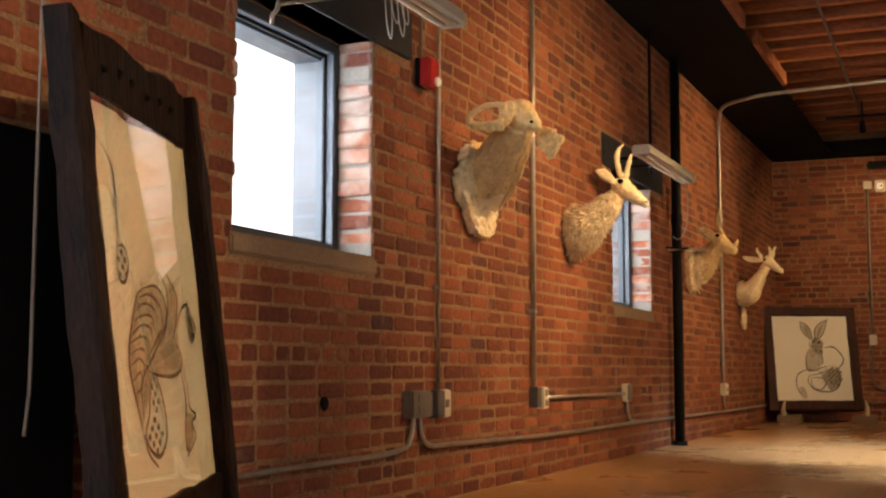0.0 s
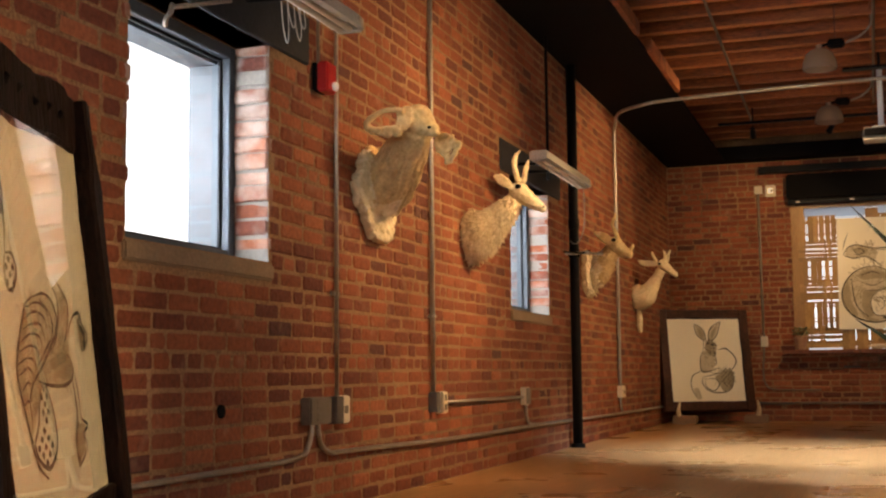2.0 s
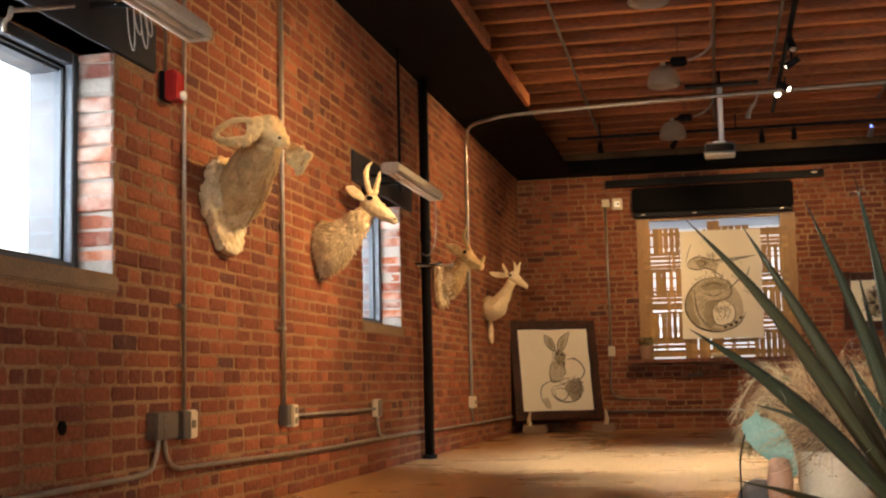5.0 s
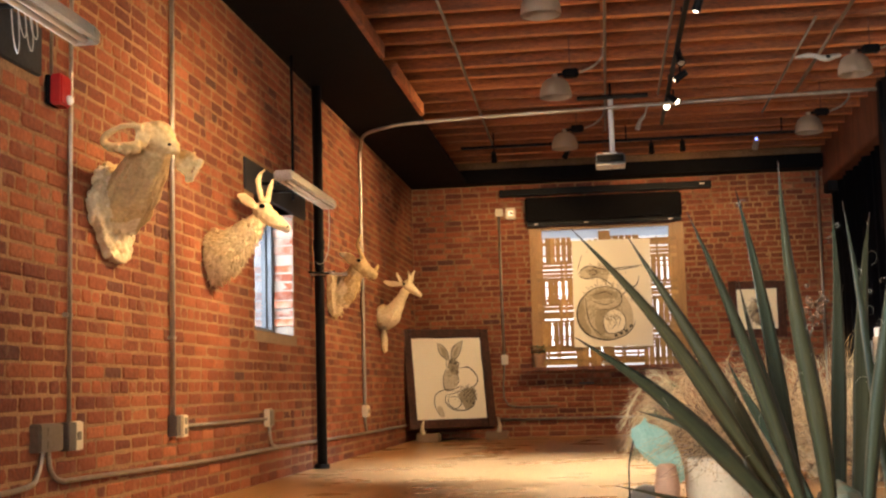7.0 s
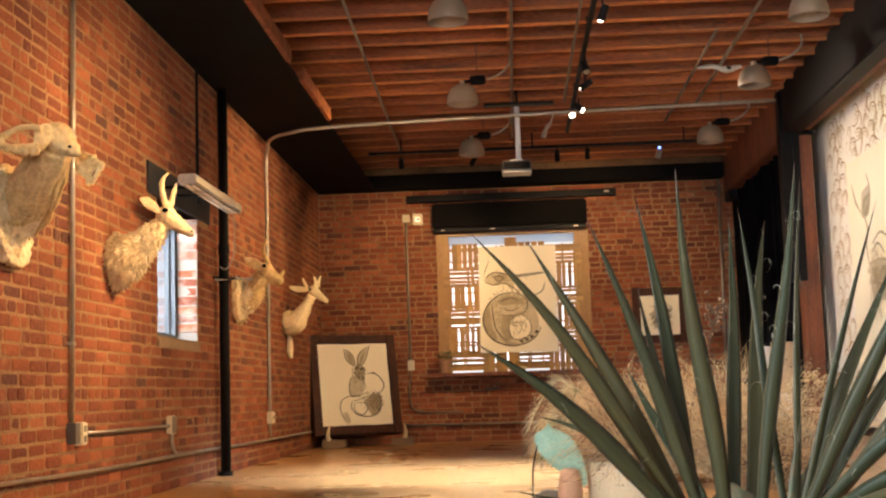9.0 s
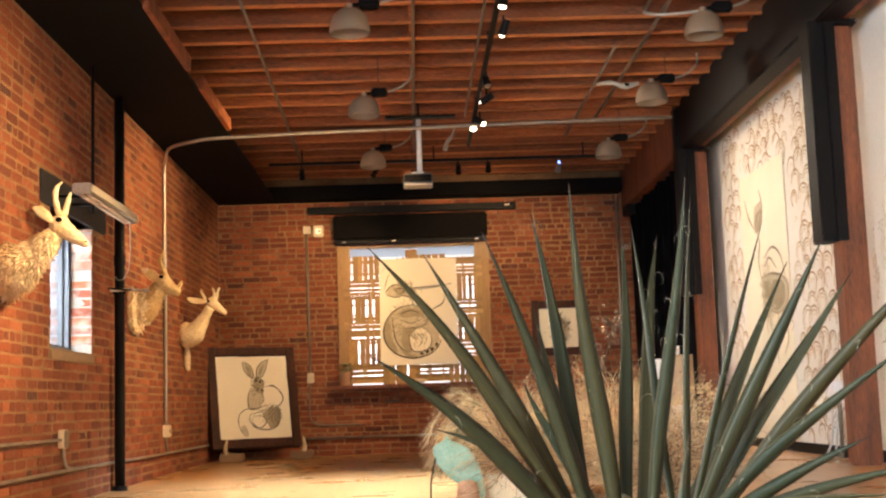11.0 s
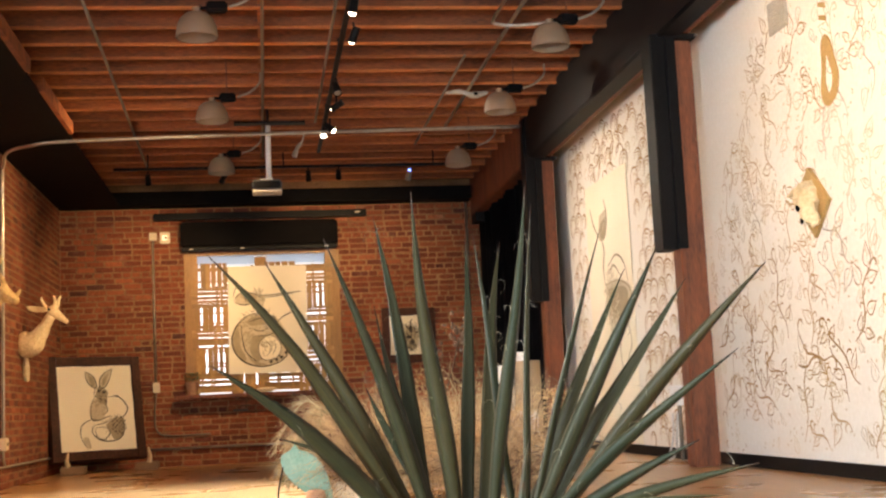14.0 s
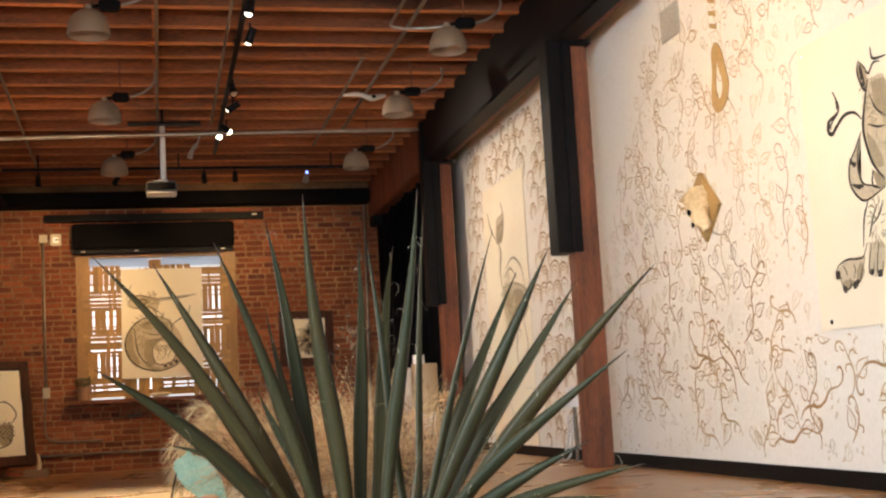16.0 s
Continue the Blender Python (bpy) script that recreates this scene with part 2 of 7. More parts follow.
M = {
    "brick": brick_material("brick"),
    "jamb_brick": brick_material("limewashed_brick", (0.38, 0.64, 0.62), (0.52, 0.44, 0.38, 1)),
    "mortar": material("mortar", (0.35, 0.195, 0.092), 0.95, vary=(0.14, 0.068, 0.031), scale=1.5, fine=90, bump=0.5),
    "floor": floor_material(),
    # light from below is put into these tones: darker joist sides, brighter undersides
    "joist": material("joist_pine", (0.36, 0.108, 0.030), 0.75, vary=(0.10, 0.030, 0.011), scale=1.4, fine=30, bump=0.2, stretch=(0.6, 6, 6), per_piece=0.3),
    "joist_lit_edge": material("lit_joist_underside", (0.60, 0.195, 0.045), 0.7, vary=(0.24, 0.070, 0.018), scale=1.3, fine=30, bump=0.2, stretch=(0.6, 6, 6), per_piece=0.2),
    # wide tone contrast puts patches of light between the joists into the colour
    "deck": material("deck_boards", (0.46, 0.15, 0.046), 0.75, vary=(0.12, 0.038, 0.014), scale=0.9, fine=20, bump=0.3, stretch=(5, 0.6, 1), per_piece=0.35),
    "beam": material("fir_timber", (0.25, 0.074, 0.026), 0.65, vary=(0.085, 0.026, 0.011), scale=3, fine=26, bump=0.25, stretch=(6, 6, 0.6)),
    "black": material("black_paint", (0.004, 0.0035, 0.0035), 0.55, spec=0.14, vary=(0.007, 0.006, 0.006), bump=0.1, scale=4, fine=50),
    "lintel": material("charcoal_paint", (0.030, 0.030, 0.033), 0.6, spec=0.3, vary=(0.018, 0.018, 0.020), bump=0.15, scale=5, fine=50),
    "soot": material("black_soffit", (0.0035, 0.003, 0.003), 0.85, spec=0.1, vary=(0.006, 0.005, 0.005), bump=0.1),
    "cloth": material("black_curtain", (0.008, 0.007, 0.009), 0.95, spec=0.1, vary=(0.013, 0.012, 0.014), bump=0.2),
    "steel": material("galvanised_conduit", (0.44, 0.39, 0.325), 0.40, 0.65, vary=(0.29, 0.255, 0.21), scale=8, fine=80, bump=0.05),
    "box": material("grey_steel_box", (0.22, 0.175, 0.13), 0.55, 0.5, bump=0.1),
    "cream": material("cream_plastic", (0.72, 0.60, 0.42), 0.45, bump=0.03, spread=0.1),
    "frame_metal": material("window_aluminium", (0.075, 0.088, 0.105), 0.45, 0.3, bump=0.03, spread=0.15),
    "outer": material("outer_reveal_metal", (0.048, 0.056, 0.067), 0.5, 0.0, bump=0.05, spread=0.1),
    "sill": material("cement_sill", (0.29, 0.185, 0.105), 0.9, bump=0.4, scale=6),
    "limewash": material("limewashed_patch", (0.27, 0.235, 0.205), 0.9, bump=0.4, spread=0.2),
    "red": material("red_enamel", (0.42, 0.014, 0.012), 0.35, bump=0.02, spread=0.15),
    "plaster": material("cast_plaster", (0.64, 0.44, 0.20), 0.9, vary=(0.42, 0.275, 0.115), scale=7, fine=55, bump=0.5, bump_scale=40),
    "plaster_pale": material("pale_cast_plaster", (0.76, 0.61, 0.38), 0.9, vary=(0.56, 0.42, 0.23), scale=7, fine=55, bump=0.7, bump_scale=40),
    "darkwood": material("dark_rough_timber", (0.017, 0.007, 0.0045), 0.7, vary=(0.004, 0.0025, 0.002), scale=5, fine=35, bump=0.8, bump_scale=18, stretch=(3, 3, 0.8), spec=0.08),
    "redwood": material("stained_frame_timber", (0.075, 0.024, 0.013), 0.6, spec=0.2, vary=(0.026, 0.010, 0.006), scale=4, fine=30, bump=0.3),
    "paper": material("cream_drawing_paper", (0.86, 0.78, 0.60), 0.85, vary=(0.80, 0.71, 0.53), scale=2, fine=120, bump=0.05),
    "ink": material("ink_wash", (0.055, 0.042, 0.030), 0.9, bump=0.0, spread=0.5, scale=12),
    "wash": material("diluted_ink_wash", (0.40, 0.32, 0.20), 0.9, bump=0.0, spread=0.25, scale=14),
    "pale_wash": material("pale_ink_wash", (0.60, 0.50, 0.34), 0.9, bump=0.0, spread=0.2, scale=14),
    "panel": material("white_wall_paint", (0.82, 0.77, 0.68), 0.75, vary=(0.76, 0.70, 0.60), scale=0.8, fine=40, bump=0.1),
    "vine_dark": material("brown_paint", (0.43, 0.245, 0.095), 0.8, bump=0.0, spread=0.3, scale=9),
    "vine_mid": material("tan_paint", (0.53, 0.35, 0.165), 0.8, bump=0.0, spread=0.25, scale=9),
    "vine_pale": material("faded_tan_paint", (0.65, 0.52, 0.34), 0.8, bump=0.0, spread=0.2, scale=9),
    "grey_vine": material("grey_brown_paint", (0.52, 0.42, 0.31), 0.8, bump=0.0, spread=0.3, scale=9),
    "ochre": material("ochre_board", (0.50, 0.31, 0.11), 0.7, bump=0.15, spread=0.25),
    "vent": material("beige_grille", (0.52, 0.47, 0.38), 0.5, bump=0.03),
    "bamboo": material("bamboo_slat", (0.42, 0.235, 0.062), 0.6, vary=(0.29, 0.15, 0.036), scale=3, fine=40, bump=0.15, per_piece=0.3),
    "amber": material("varnished_casing", (0.37, 0.195, 0.045), 0.45, vary=(0.27, 0.13, 0.027), scale=3, fine=30, bump=0.1, stretch=(4, 4, 0.6)),
    "shade": material("frosted_shade", (0.52, 0.38, 0.24), 0.35, bump=0.03, spread=0.12),
    "leaf": leaf_material(),
    "leaf_old": material("browning_yucca_leaf", (0.12, 0.070, 0.035), 0.6, vary=(0.045, 0.065, 0.035), scale=6, fine=60, bump=0.2),
    "fibre": material("pale_leaf_fibre", (0.22, 0.19, 0.13), 0.7, bump=0.0),
    "straw": material("dry_straw", (0.66, 0.46, 0.24), 0.8, vary=(0.38, 0.235, 0.105), scale=6, bump=0.0, per_piece=0.35),
    "plume": material("feather_grass", (0.70, 0.56, 0.33), 0.85, vary=(0.46, 0.34, 0.16), scale=6, bump=0.0, per_piece=0.3),
    "twig": material("brown_twig", (0.13, 0.068, 0.034), 0.8, scale=6, bump=0.0, per_piece=0.35),
    "moss": material("olive_grass", (0.20, 0.19, 0.085), 0.8, scale=6, bump=0.0, per_piece=0.3),
    "verdigris": material("verdigris_sheet", (0.32, 0.46, 0.33), 0.7, vary=(0.20, 0.35, 0.25), scale=14, fine=70, bump=0.25),
    "pot": material("cream_stoneware", (0.66, 0.52, 0.33), 0.5, bump=0.1, spread=0.15),
    "clay": material("terracotta", (0.46, 0.25, 0.14), 0.8, bump=0.3),
    "stone": material("grey_stone", (0.12, 0.095, 0.075), 0.8, bump=0.5),
    "white_card": material("white_card", (0.78, 0.76, 0.72), 0.8, bump=0.03, spread=0.06),
    "kraft": material("kraft_paper", (0.46, 0.33, 0.20), 0.8, bump=0.05, spread=0.15),
    "cable": material("white_cable", (0.66, 0.64, 0.60), 0.5, bump=0.0),
    "lamp_on": glow("lit_lamp_face", (1.0, 0.82, 0.60), 12.0),
    "unit_face": glow("lit_unit_face", (1.0, 0.80, 0.50), 0.9),
    "blue_led": glow("blue_indicator", (0.15, 0.25, 1.0), 6.0),
    "outside": glow("overcast_daylight", (0.93, 0.97, 1.0), 2.4),
    "outside_far": glow("shaded_daylight", (0.90, 0.95, 1.0), 0.95),
    "glass": glass("window_glass"),
    "picture_glass": glass("picture_glass", ior=1.62),
    "frosted_pane": glass("frosted_pane", 0.75, (0.55, 0.62, 0.72)),
    "projector": material("dark_projector_case", (0.10, 0.085, 0.07), 0.5, bump=0.05),
}


# the dome shades let light and colour through
for frosted in ("shade",):
    b = M[frosted].node_tree.nodes["Principled BSDF"]
    b.inputs["Transmission Weight"].default_value, b.inputs["Roughness"].default_value = 0.6, 0.5


# ================= mesh helpers =================
def mesh_of(bm, name, smooth=False):
    me = bpy.data.meshes.new(name)
    bm.to_mesh(me)
    bm.free()
    if smooth:
        me.polygons.foreach_set("use_smooth", [True] * len(me.polygons))
    return me


def part(name, bm, mat, parent=None, label="", smooth=False):
    me = mesh_of(bm, name, smooth)
    me.materials.append(M[mat])
    ob = new(name, me)
    if parent:
        ob.parent = parent
    return tagged(ob, label)


def thing(name, label, category, at=(0, 0, 0), rz=0.0, group="", kind=""):
    ob = new(name)
    ob.empty_display_size = 0.1
    ob.matrix_world = pose(*at, 0, 0, rz)
    return tagged(ob, label, category, group, kind)


def B():
    return bmesh.new()


def box(bm, x0, x1, y0, y1, z0, z1, bevel=0.0):
    t = bmesh.new()
    bmesh.ops.create_cube(t, size=1)
    for v in t.verts:
        v.co = Vector((x0 + (x1 - x0) * (v.co.x + 0.5), y0 + (y1 - y0) * (v.co.y + 0.5), z0 + (z1 - z0) * (v.co.z + 0.5)))
    if bevel:
        bmesh.ops.bevel(t, geom=t.edges[:], offset=bevel, segments=2, affect="EDGES")
    merge(bm, t)
    return bm


def merge(bm, t):
    tmp = bpy.data.meshes.new("tmp")
    t.to_mesh(tmp)
    t.free()
    bm.from_mesh(tmp)
    bpy.data.meshes.remove(tmp)


def sweep(bm, pts, radii, seg=8, flat=1.0, cap=True, up=(0, 0, 1)):
    """A tube along a line of points, with a radius at each; flat squeezes it across."""
    pts = [Vector(p) for p in pts]
    if not hasattr(radii, "__len__"):
        radii = [radii] * len(pts)
    rings, side = [], None
    for i, p in enumerate(pts):
        d = (pts[min(i + 1, len(pts) - 1)] - pts[max(i - 1, 0)]).normalized()
        ref = Vector(up) if abs(d.dot(Vector(up))) < 0.95 else Vector((0, 1, 0.01))
        s = d.cross(ref).normalized()
        if side is not None and s.dot(side) < 0:
            s = -s
        side = s
        n = s.cross(d)
        rings.append([bm.verts.new(p + s * math.cos(a) * radii[i] + n * math.sin(a) * radii[i] * flat)
                      for a in (2 * math.pi * k / seg for k in range(seg))])
    for a, b in zip(rings, rings[1:]):
        for k in range(seg):
            bm.faces.new((a[k], a[(k + 1) % seg], b[(k + 1) % seg], b[k]))
    if cap and seg > 2:
        bm.faces.new(rings[0][::-1]), bm.faces.new(rings[-1])
    return bm


def rod(bm, a, b, r, seg=10):
    return sweep(bm, [a, b], r, seg)


def lathe(bm, profile, seg=20, at=(0, 0, 0)):
    """A turned body from (radius, height) pairs about the z axis."""
    rings = [[bm.verts.new((at[0] + r * math.cos(a), at[1] + r * math.sin(a), at[2] + z)) for a in (2 * math.pi * k / seg for k in range(seg))] for r, z in profile]
    for a, b in zip(rings, rings[1:]):
        for k in range(seg):
            bm.faces.new((a[k], a[(k + 1) % seg], b[(k + 1) % seg], b[k]))
    return bm


def blob(bm, at, r, squeeze=(1, 1, 1), sub=2):
    g = bmesh.ops.create_icosphere(bm, subdivisions=sub, radius=r)
    for v in g["verts"]:
        v.co = Vector((v.co.x * squeeze[0], v.co.y * squeeze[1], v.co.z * squeeze[2])) + Vector(at)
    return bm


def smooth_line(pts, n=6):
    """A rounded line through a few points (Catmull-Rom)."""
    p = [Vector(q) for q in pts]
    p = [p[0] * 2 - p[1]] + p + [p[-1] * 2 - p[-2]]
    out = []
    for i in range(1, len(p) - 2):
        for k in range(n):
            t = k / n
            out.append(0.5 * (2 * p[i] + (p[i + 1] - p[i - 1]) * t + (2 * p[i - 1] - 5 * p[i] + 4 * p[i + 1] - p[i + 2]) * t * t + (3 * p[i] - p[i - 1] - 3 * p[i + 1] + p[i + 2]) * t ** 3))
    return out + [p[-2]]


def ribbon(bm, pts, widths, normal, lift=0.0):
    """A flat painted stroke along points that lie in one plane."""
    n = Vector(normal)
    pts = [Vector(p) + n * lift for p in pts]
    rows = []
    for i, p in enumerate(pts):
        d = pts[min(i + 1, len(pts) - 1)] - pts[max(i - 1, 0)]
        if d.length < 1e-9:
            d = Vector((0, 0, 1))
        s = n.cross(d.normalized()) * (widths[i] if hasattr(widths, "__len__") else widths) / 2
        rows.append((bm.verts.new(p - s), bm.verts.new(p + s)))
    for a, b in zip(rows, rows[1:]):
        bm.faces.new((a[0], b[0], b[1], a[1]))
    return bm


# ================= brick walls =================
def brick_shape(rng, lx, ly, lz):
    """A worn brick: lx deep, ly long, lz high, with ragged arrises and knocked-off corners."""
    c = [rng.uniform(0.002, 0.009) for _ in range(4)]
    out = [(c[0], 0.0), (ly * rng.uniform(0.35, 0.65), rng.uniform(-0.002, 0.002)), (ly - c[1], 0.0), (ly, lz * rng.uniform(0.3, 0.7)),
           (ly - c[2], lz), (ly * rng.uniform(0.35, 0.65), lz + rng.uniform(-0.002, 0.002)), (c[3], lz), (0.0, lz * rng.uniform(0.3, 0.7))]
    my, mz = ly / 2, lz / 2

    def ring(grow, x, j):
        return [(x + rng.uniform(-j, j * 0.3), y + (grow if y > my else -grow) + rng.uniform(-j, j), z + (grow if z > mz else -grow) + rng.uniform(-j, j)) for y, z in out]

    mid = ring(0.0032, -0.0075, 0.0014)
    v = [(-lx, y, z) for _x, y, z in mid] + mid + ring(-0.0042, 0.0, 0.0022) + [(rng.uniform(0.0, 0.002), my, mz)]
    f = [tuple(range(7, -1, -1))]
    for k in range(8):
        n = (k + 1) % 8
        f += [(k, n, 8 + n, 8 + k), (8 + k, 8 + n, 16 + n, 16 + k), (16 + k, 16 + n, 24)]
    return v, f


def brick_wall(parent, along, top, holes, near, m, seed):
    """Bricks of a wall that runs along +y of the pose m with its face at x = 0. holes: (y0, y1, z0, z1). near: the stretch whose bricks are single parts."""
    rng = random.Random(seed)
    shapes = {}
    for kind, ln in (("long", BRICK - 0.014), ("short", 0.096)):
        shapes[kind] = []
        for k in range(5):
            me = bpy.data.meshes.new("brick")
            v, f = brick_shape(rng, 0.03, ln, COURSE - 0.014)
            me.from_pydata(v, [], f)
            me.materials.append(M["brick"])
            shapes[kind].append(me)
    verts, faces, singles = [], [], 0
    for c in range(int(top / COURSE) + 1):
        z0 = c * COURSE + 0.004
        h = min(COURSE - 0.014, top - z0)
        if h < 0.02:
            continue
        header = c % 6 == 3
        pitch = BRICK if not header else 0.110
        y = along[0] - (pitch * 0.5 if c % 2 else 0) - rng.uniform(0, 0.03)
        while y < along[1]:
            p = pitch if rng.random() > 0.10 or header else 0.110
            a, b = max(y, along[0]), min(y + p - 0.014 + rng.uniform(-0.003, 0.003), along[1])
            whole = a == y and b < along[1]
            y += p
            for h0, h1, g0, g1 in holes:
                if z0 + h > g0 + 0.01 and z0 < g1 - 0.01 and b > h0 and a < h1:
                    whole = False
                    jag = rng.uniform(-0.012, 0.010)
                    if a < h0:
                        b = h0 + jag
                    elif b > h1:
                        a = h1 - jag
                    else:
                        a = b
            if b - a < 0.03:
                continue
            if whole and singles < 300 and near[0] < a < near[1] and near[2] < z0 < near[3]:
                ob = new("brick", rng.choice(shapes["long" if b - a > 0.15 else "short"]))
                ob.parent = parent
                ob.matrix_local = m @ Matrix.Translation((rng.uniform(-0.003, 0.003), a, z0))
                singles += 1
                continue
            v, f = brick_shape(rng, 0.03, b - a, h)
            dx, n = rng.uniform(-0.003, 0.003), len(verts)
            verts += [m @ Vector((q[0] + dx, q[1] + a, q[2] + z0)) for q in v]
            faces += [tuple(i + n for i in q) for q in f]
    me = bpy.data.meshes.new("bricks")
    me.from_pydata(verts, [], faces)
    me.materials.append(M["brick"])
    ob = new("bricks", me)
    ob.parent = parent
    tagged(ob, "worn red and brown bricks laid in common bond", kind="stuff")


def wall_core(bm, along, top, holes, m, thick=0.35, back=0.004):
    """The mortar body behind the bricks, cut round the openings."""
    cuts = sorted({along[0], along[1], *[h for q in holes for h in q[:2]]})
    for a, b in zip(cuts, cuts[1:]):
        hole = next((q for q in holes if q[0] <= a and q[1] >= b), None)
        for z0, z1 in (((0, hole[2]), (hole[3], top)) if hole else ((0, top),)):
            if z1 - z0 < 0.01:
                continue
            t = bmesh.new()
            box(t, -thick, -back, a, b, z0, z1)
            bmesh.ops.transform(t, matrix=m, verts=t.verts)
            merge(bm, t)
    return bm

# ================= large structure =================
LINTEL_TOP = 2.14
W0 = (-1.13, -0.07, 1.04, 1.93)
W1, W2 = (3.48, 4.51, 1.04, 1.93), (8.08, 9.14, 1.015, 1.93)
FARWIN = (1.43, 3.27, 0.82, 2.50)
FAR = Matrix.Translation((0, LEN_Y, 0)) @ pose(0, 0, 0, 0, 0, -90)

floor = part("floor", box(B(), -0.4, 6.2, BACK_Y - 0.3, LEN_Y + 0.4, -0.12, 0.0), "floor")
tagged(floor, "glossy honey-coloured maple strip floor", "floor", kind="structure")
raised = part("raised_floor", box(B(), 3.0, 6.2, 4.3, LEN_Y, 0.0, STEP, 0.006), "floor")
tagged(raised, "raised strip of glossy maple floor along the panel wall", "floor", kind="structure")

wall_left = part("wall_left", wall_core(B(), (BACK_Y, LEN_Y + 0.3), 3.5, [W0, W1, W2], Matrix()), "mortar")
tagged(wall_left, "old red brick wall with tan mortar and deep windows", "wall", kind="structure")
wall_far = part("wall_far", wall_core(B(), (-0.012, 6.2), 3.5, [FARWIN], FAR), "mortar")
tagged(wall_far, "old red brick end wall with one wide window", "wall", kind="structure")
# unseen wall, added behind the camera
wall_back = part("wall_back", box(B(), -0.3, 6.2, BACK_Y - 0.2, BACK_Y, 0, 3.5), "panel")
tagged(wall_back, "plain pale wall added out of view to close the room", "wall", kind="structure")


def panel_wall():
    ob = part("wall_right", box(B(), RIGHT_X, RIGHT_X + 0.12, BACK_Y, 12.3, STEP, 3.5), "panel")
    tagged(ob, "white panel wall painted all over with brown vines", "wall", kind="structure")
    return ob


wall_right = panel_wall()
for y0, y1 in ((BACK_Y, 12.25),):
    tagged(part("baseboard", box(B(), RIGHT_X - 0.022, RIGHT_X, y0, y1, STEP, STEP + 0.075, 0.003), "black"), "low black baseboard under the painted panels", "baseboard", kind="structure")
tagged(part("wall_behind_curtain", box(B(), RIGHT_X + 0.02, RIGHT_X + 0.14, 12.302, LEN_Y, 0, 3.5), "soot"), "dark wall behind the black curtain", "wall", kind="structure")


def ceiling():
    """Deck boards over joists, one mesh each for the joists and the deck."""
    bm, rng = B(), random.Random(5)
    y, edge = BACK_Y + 0.371, B()
    while y < LEN_Y - 0.1:
        z = CEIL + rng.uniform(-0.008, 0.008)
        box(bm, 0.02, 4.98, y, y + 0.046, z + 0.014, CEIL + 0.21)
        # underside strip, coloured lighter to stand for light from below
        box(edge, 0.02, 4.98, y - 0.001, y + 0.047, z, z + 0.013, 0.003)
        box(bm, 2.36, 2.405, y + 0.05, y + 0.402, CEIL + 0.03, CEIL + 0.2)
        y += 0.405
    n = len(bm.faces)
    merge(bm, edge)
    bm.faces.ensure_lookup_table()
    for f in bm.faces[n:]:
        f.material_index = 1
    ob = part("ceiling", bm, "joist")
    ob.data.materials.append(M["joist_lit_edge"])
    tagged(ob, "exposed reddish pine joists with blocking", "ceiling", kind="structure")
    bm, x = B(), 0.0
    while x < 6.2:
        w = 0.14
        box(bm, x, x + w - 0.004, BACK_Y - 0.2, LEN_Y + 0.2, CEIL + 0.212 + rng.uniform(0, 0.004), CEIL + 0.24)
        x += w
    tagged(part("ceiling_deck", bm, "deck"), "brown deck boards above the joists", "ceiling", kind="structure")
    # added above the deck, out of view, to close the gaps between boards
    tagged(part("roof_slab", box(B(), -0.4, 6.3, BACK_Y - 0.3, LEN_Y + 0.4, 3.56, 3.66), "soot"), "unseen dark slab added over the ceiling", "ceiling", kind="structure")
    tagged(part("soffit", box(B(), 0.001, 0.715, BACK_Y, LEN_Y - 0.27, SOFFIT, SOFFIT + 0.03, 0.003), "soot"), "black soffit along the brick wall", "ceiling", kind="structure")
    for y0, y1 in ((7.5, 8.98), (9.5, 11.0)):
        tagged(part("trim", box(B(), 0.717, 0.757, y0, y1, SOFFIT + 0.002, SOFFIT + 0.11, 0.004), "joist"), "reddish timber edge strip beside the soffit", "trim", kind="structure")
    tagged(part("far_beam", box(B(), 0.001, 4.9, LEN_Y - 0.26, LEN_Y - 0.004, SOFFIT, 3.215, 0.004), "soot"), "black beam along the head of the end wall", "beam", kind="structure")


ceiling()


def girder():
    g = thing("girder", "heavy timber girder clad in black along the posts", "beam", kind="structure")
    part("cladding", box(B(), 4.915, 4.935, BACK_Y, 11.72, 2.90, CEIL + 0.05, 0.004), "black", g, "black painted side cladding")
    part("cladding", box(B(), 4.917, 5.062, BACK_Y, 11.70, 2.878, 2.892, 0.003), "black", g, "black painted underside board")
    part("timber", box(B(), 4.937, 5.13, BACK_Y, 11.75, 2.895, CEIL + 0.2, 0.01), "beam", g)
    part("timber", box(B(), 4.925, 5.14, 11.76, LEN_Y - 0.005, 2.875, CEIL + 0.2, 0.012), "beam", g, "bare reddish far end of the girder")
    part("hanger", box(B(), 4.88, 5.15, 11.68, 11.80, 2.86, 3.30, 0.005), "black", g, "black steel hanger")
    part("bracket", box(B(), 4.93, 5.16, LEN_Y - 0.32, LEN_Y - 0.02, 2.76, 2.873, 0.005), "black", g, "black end bracket")


girder()


